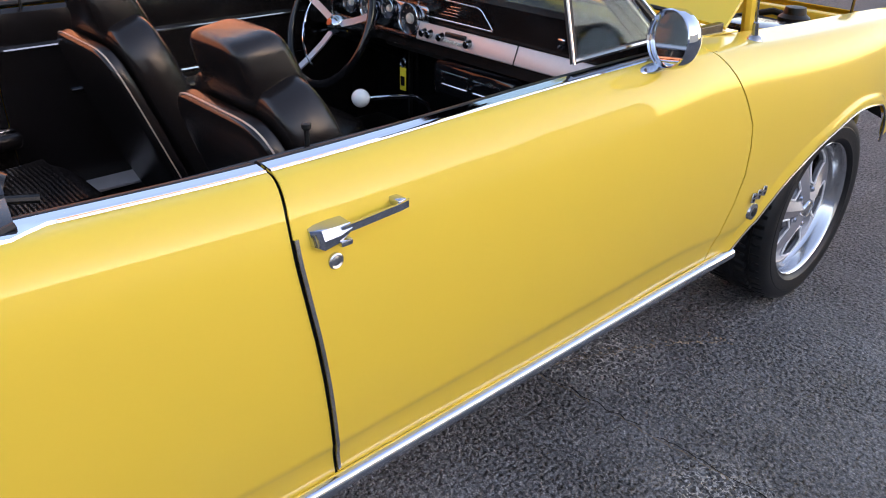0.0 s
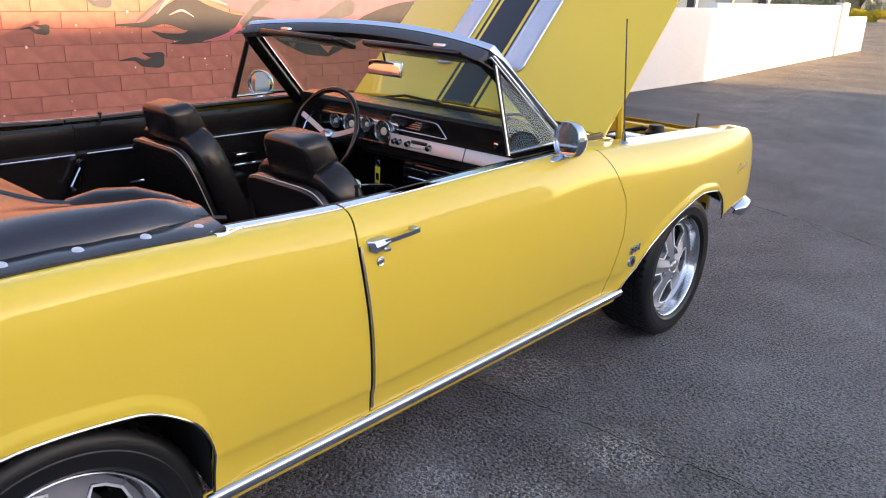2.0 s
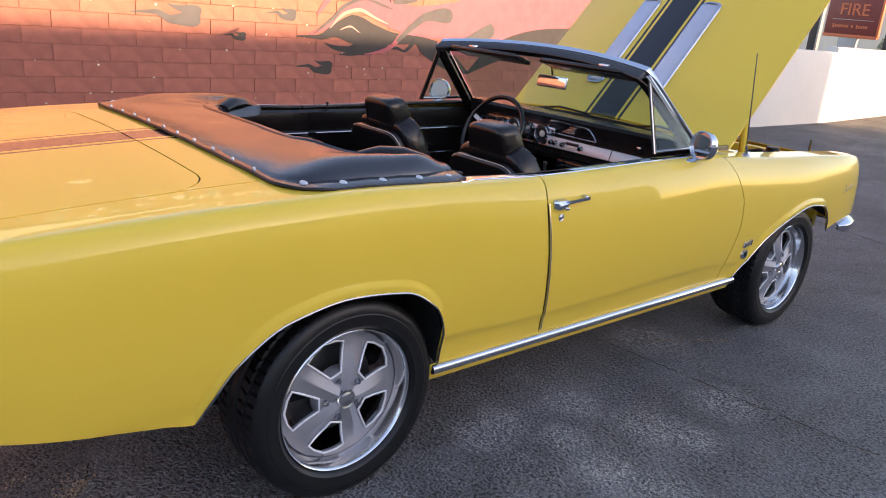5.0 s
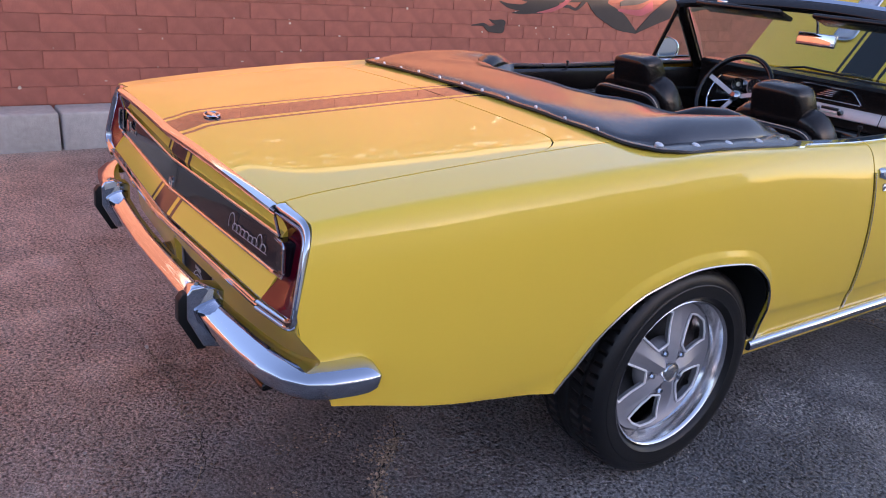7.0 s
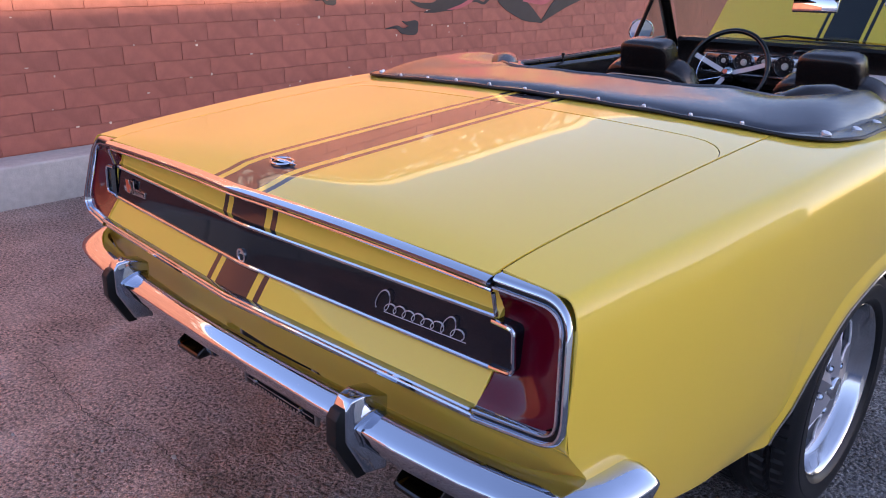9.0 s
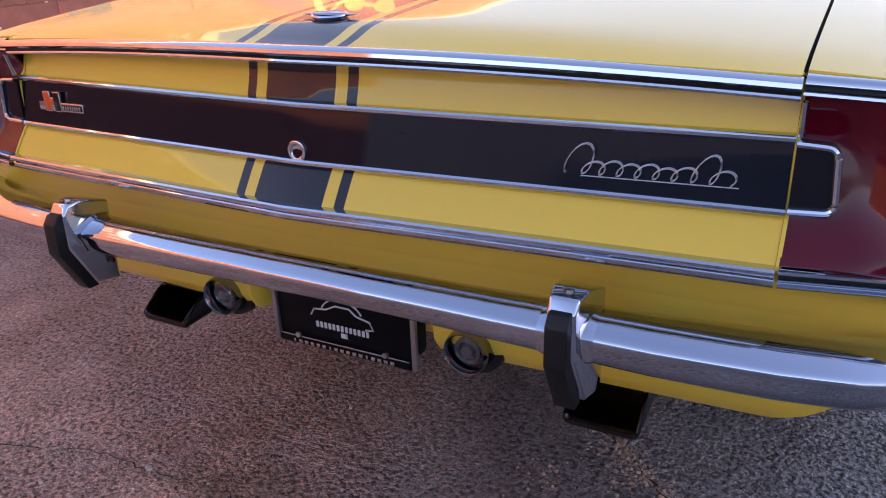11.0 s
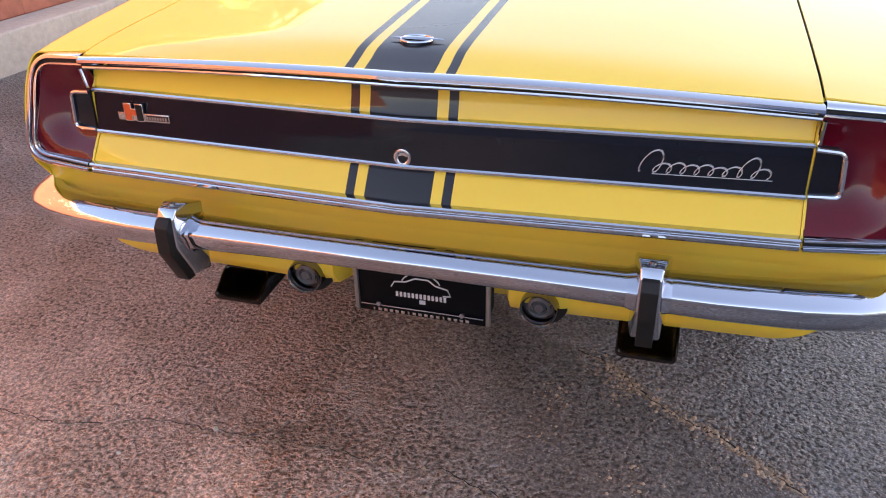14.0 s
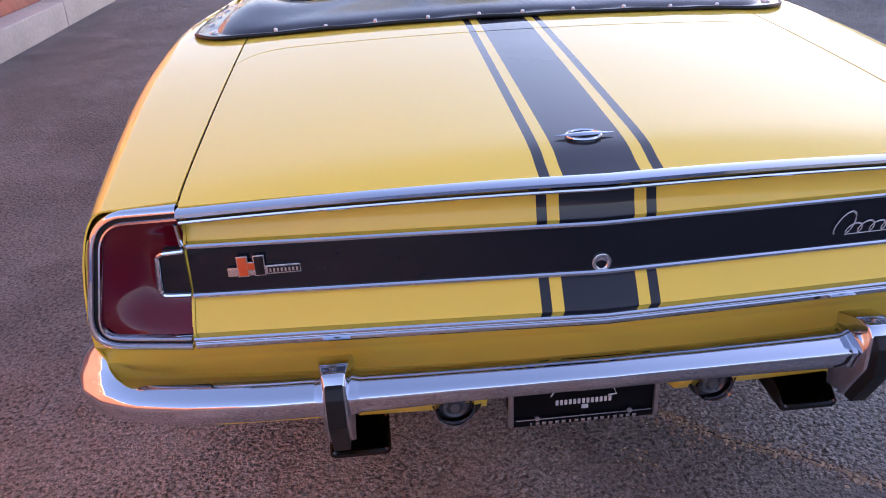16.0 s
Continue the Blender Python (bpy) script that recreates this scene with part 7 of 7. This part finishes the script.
for x in (-8.95, -6.72):
    post = tagged(part("porch_post", rbox((0.25, 0.16, 4.2), (x - 0.03, 24.0, 2.1), 0.01), METAL), "dark steel porch post with a pale edge", "post", "porch posts")
    part("post_edge", rbox((0.06, 0.17, 4.2), (x + 0.125, 23.98, 2.1), 0.005), PALE_METAL, post, "pale edge")
SIGN = material("sign_red", (0.20, 0.035, 0.03), 0.45, grain=0.25, scale=5)
SIGN_EDGE = material("sign_orange", (0.65, 0.16, 0.06), 0.5, grain=0.1)
sign = tagged(part("shop_sign", rbox((1.72, 0.12, 1.6), (-8.72, 26.0, 2.42), 0.02), SIGN, None), "dark red shop sign with orange lettering on a post", "sign")
part("sign_edge", rbox((1.72, 0.14, 0.10), (-8.72, 25.98, 1.66), 0.01), SIGN_EDGE, sign, "orange lower edge")
part("sign_edge", rbox((0.07, 0.14, 1.5), (-7.87, 25.98, 2.42), 0.01), SIGN_EDGE, sign, "orange side edge")
part("sign_foot", rbox((0.42, 0.14, 1.7), (-8.75, 26.0, 0.80), 0.02, taper=(1.5, 1)), PALE_METAL, sign, "pale sign post")
word = bpy.data.curves.new("sign_word", "FONT")
word.body, word.size, word.extrude, word.align_x = "FIRE", 0.52, 0.01, "CENTER"
word.materials.append(SIGN_EDGE)
wo = new("sign_word", word)
wo.matrix_world = pose(-8.72, 25.93, 2.32, 90, 0, 0)
wo.parent = sign
for i in range(15):
    if i in (7, 9):
        continue
    part("sign_letter_bar", rbox((0.050, 0.02, 0.12 if i in (0, 10) else 0.085), (-9.30 + i * 0.075, 25.935, 1.96), 0.005), SIGN_EDGE, sign)
part("sign_rule", rbox((1.3, 0.02, 0.02), (-8.72, 25.935, 2.17), 0.004), PALE_METAL, sign)

# road, far kerb, planting
v, f = shell([[(x, y, 0.12) for x in (60, 20, -20, -60)] for y in (64.0, 64.4)], 0.14)
tagged(obj("kerb_far", v, f, CONCRETE, smooth=0), "pale concrete kerb across the road", "kerb", kind="structure")
v, f = shell([[(x, y, 0.10) for x in (60, 20, -20, -60)] for y in (64.4, 110)], 0.12)
tagged(obj("verge", v, f, DIRT, smooth=0), "dry verge across the road", "ground", kind="structure")


def foliage(name, rgb):
    return material(name, rgb, 0.75, grain=0.5, scale=3.0, bump=0.2, bump_scale=30)


GREEN = foliage("leaf_green", (0.22, 0.34, 0.09))
SAGE = foliage("leaf_sage", (0.42, 0.41, 0.29))
GOLD = foliage("leaf_yellow", (0.62, 0.46, 0.03))
DEEP = foliage("leaf_deep", (0.17, 0.18, 0.10))
BARK = material("bark", (0.16, 0.12, 0.09), 0.9, grain=0.4, scale=12, bump=0.6, bump_scale=40)


def leaf_cloud(centre, size, count, leaf, seed, hollow=0.35):
    """Many small leaf blades spread through an uneven crown."""
    rnd = random.Random(seed)
    lumps = [Vector((rnd.uniform(-0.7, 0.7), rnd.uniform(-0.7, 0.7), rnd.uniform(-0.65, 0.75))) for _ in range(14)]
    verts, faces = [], []
    for i in range(count):
        c = lumps[i % 14]
        d = Vector((rnd.gauss(0, 1), rnd.gauss(0, 1), rnd.gauss(0, 1))).normalized() * (hollow + (1 - hollow) * rnd.random()) * 0.42
        p = Vector(((c.x + d.x) * size[0], (c.y + d.y) * size[1], (c.z + d.z) * size[2])) + Vector(centre)
        a = Vector((rnd.gauss(0, 1), rnd.gauss(0, 1), rnd.gauss(0, 1))).normalized()
        b = a.cross(Vector((rnd.gauss(0, 1), rnd.gauss(0, 1), rnd.gauss(0, 1)))).normalized()
        s = leaf * rnd.uniform(0.6, 1.4)
        k = len(verts)
        verts += [tuple(p - a * s), tuple(p + b * s * 0.45), tuple(p + a * s), tuple(p - b * s * 0.45)]
        faces.append((k, k + 1, k + 2, k + 3))
    return verts, faces


def tree(x, y, h, spread, mat, seed, label, group):
    t = thing("tree", label, "tree", group)
    rnd = random.Random(seed)
    stem = [(x, y, 0), (x + 0.06 * h * rnd.uniform(-1, 1), y, 0.25 * h), (x + 0.05 * h * rnd.uniform(-1, 1), y, 0.55 * h)]
    v, f = sweep(stem, circle(1, 8), scale=[0.035 * h, 0.024 * h, 0.012 * h], up=(0, 1, 0))
    verts, faces = list(v), list(f)
    for k in range(7):
        a = 2 * math.pi * k / 7 + rnd.random()
        z0 = h * rnd.uniform(0.22, 0.45)
        r = spread * rnd.uniform(0.4, 0.8)
        v, f = sweep([(x, y, z0), (x + 0.5 * r * math.cos(a), y + 0.5 * r * math.sin(a), z0 + 0.18 * h), (x + r * math.cos(a), y + r * math.sin(a), z0 + 0.36 * h)], circle(1, 6), scale=[0.012 * h, 0.008 * h, 0.003 * h], up=(0.3, 0.9, 0.1))
        n0 = len(verts)
        verts += v
        faces += [tuple(q + n0 for q in ff) for ff in f]
    fixed(obj("trunk", verts, faces, BARK, t, "branching trunk"))
    v, f = leaf_cloud((x, y, 0.66 * h), (spread, spread, 0.38 * h), 6500, 0.022 * h, seed)
    obj("crown", v, f, mat, t, "leafy crown", smooth=0)
    return t


def shrub(x, y, r, h, mat, seed, label, z=0.0):
    v, f = leaf_cloud((x, y, z + 0.5 * h), (r, r, 0.55 * h), 3200, 0.055 * h, seed, 0.7)
    return tagged(obj("shrub", v, f, mat, smooth=0), label, "shrub", "roadside shrubs")


for i, (x, r, h) in enumerate(((-21.9, 1.0, 1.75), (-20.6, 0.95, 1.7), (-19.1, 0.95, 1.7), (-17.7, 0.95, 1.8), (-16.5, 0.8, 1.7), (-15.4, 0.8, 1.55), (-14.3, 0.75, 1.65), (-12.6, 0.9, 1.55), (-11.2, 0.9, 1.5))):
    shrub(x, 66.2 + 0.3 * (i % 2), r, h, SAGE, 20 + i, "rounded sage-green shrub along the road", 0.10)
for i, (x, h) in enumerate(((-18.4, 3.0), (-20.4, 2.4))):
    shrub(x, 68.5, 1.2, h, DEEP, 40 + i, "dark twiggy shrub along the road", 0.10)
for i, x in enumerate((-14.6, -13.4, -11.8, -10.4)):
    shrub(x, 65.0, 0.75, 0.85, GOLD, 50 + i, "low yellow flowering shrub by the kerb", 0.10)
tree(-15.0, 66.6, 5.6, 1.5, GREEN, 7, "young green street tree", "street trees")
tree(-20.0, 69.0, 5.4, 1.1, GOLD, 8, "yellow flowering tree beside the road", "street trees")
tree(-22.4, 69.0, 5.0, 1.1, GOLD, 9, "yellow flowering tree beside the road", "street trees")
tree(-12.6, 70.0, 4.8, 1.3, GOLD, 10, "yellow flowering tree beside the road", "street trees")
tree(-17.2, 72.0, 8.0, 2.6, DEEP, 11, "dark green street tree", "street trees")
tree(-9.5, 70.0, 7.0, 2.6, GREEN, 12, "young green street tree", "street trees")

# buildings that close the place; the east and south ones are unseen light-shapers
def building(name, x0, x1, y0, y1, h, mat, label, windows):
    b = thing(name, label, "building")
    b["kind"] = "structure"
    part("wall", rbox((x1 - x0, y1 - y0, h), ((x0 + x1) / 2, (y0 + y1) / 2, h / 2), 0.02), mat, b, "plain stucco walls", 0)
    part("roof", rbox((x1 - x0 + 0.12, y1 - y0 + 0.12, 0.22), ((x0 + x1) / 2, (y0 + y1) / 2, h + 0.11), 0.03), PALE_METAL, b, "parapet cap")
    for (wx, wy, wz, sx, sy, sz) in windows:
        w = part("window", rbox((sx, sy, sz), (wx, wy, wz), 0.01), METAL, b, "dark framed window")
        part("pane", rbox((sx * 0.9 if sx > 0.2 else sx + 0.02, sy * 0.9 if sy > 0.2 else sy + 0.02, sz * 0.88), (wx, wy, wz), 0.005), DIAL, w, "dark glass")
    return b


# unseen; sized from the lot's shade, its pale tone brightens the car's side
building("building_east", 14.0, 26.0, -34.0, 15.6, 4.92, PALE_STUCCO, "unseen pale building across the lot that casts its shade", [])
# unseen, added to keep the near white wall in shade
building("building_east", 14.2, 22.0, 15.6, 20.55, 5.6, PALE_STUCCO, "unseen taller block added to shade the white wall", [])
# unseen, added as the dark thing the tail band mirrors
building("building_south", -24.0, 13.9, -36.0, -25.0, 4.3, SLATE, "unseen grey-blue block added for the tail's dark reflection", [])
building("building_far", -40.0, -14.0, 78.0, 92.0, 5.0, PALE_STUCCO, "cream building across the road", [])
building("building_far", -11.0, 16.0, 84.0, 96.0, 4.2, WHITE, "pale building across the road", [(x, 84.0, 2.0, 2.2, 0.1, 1.6) for x in (-8, -3, 2, 7, 12)])
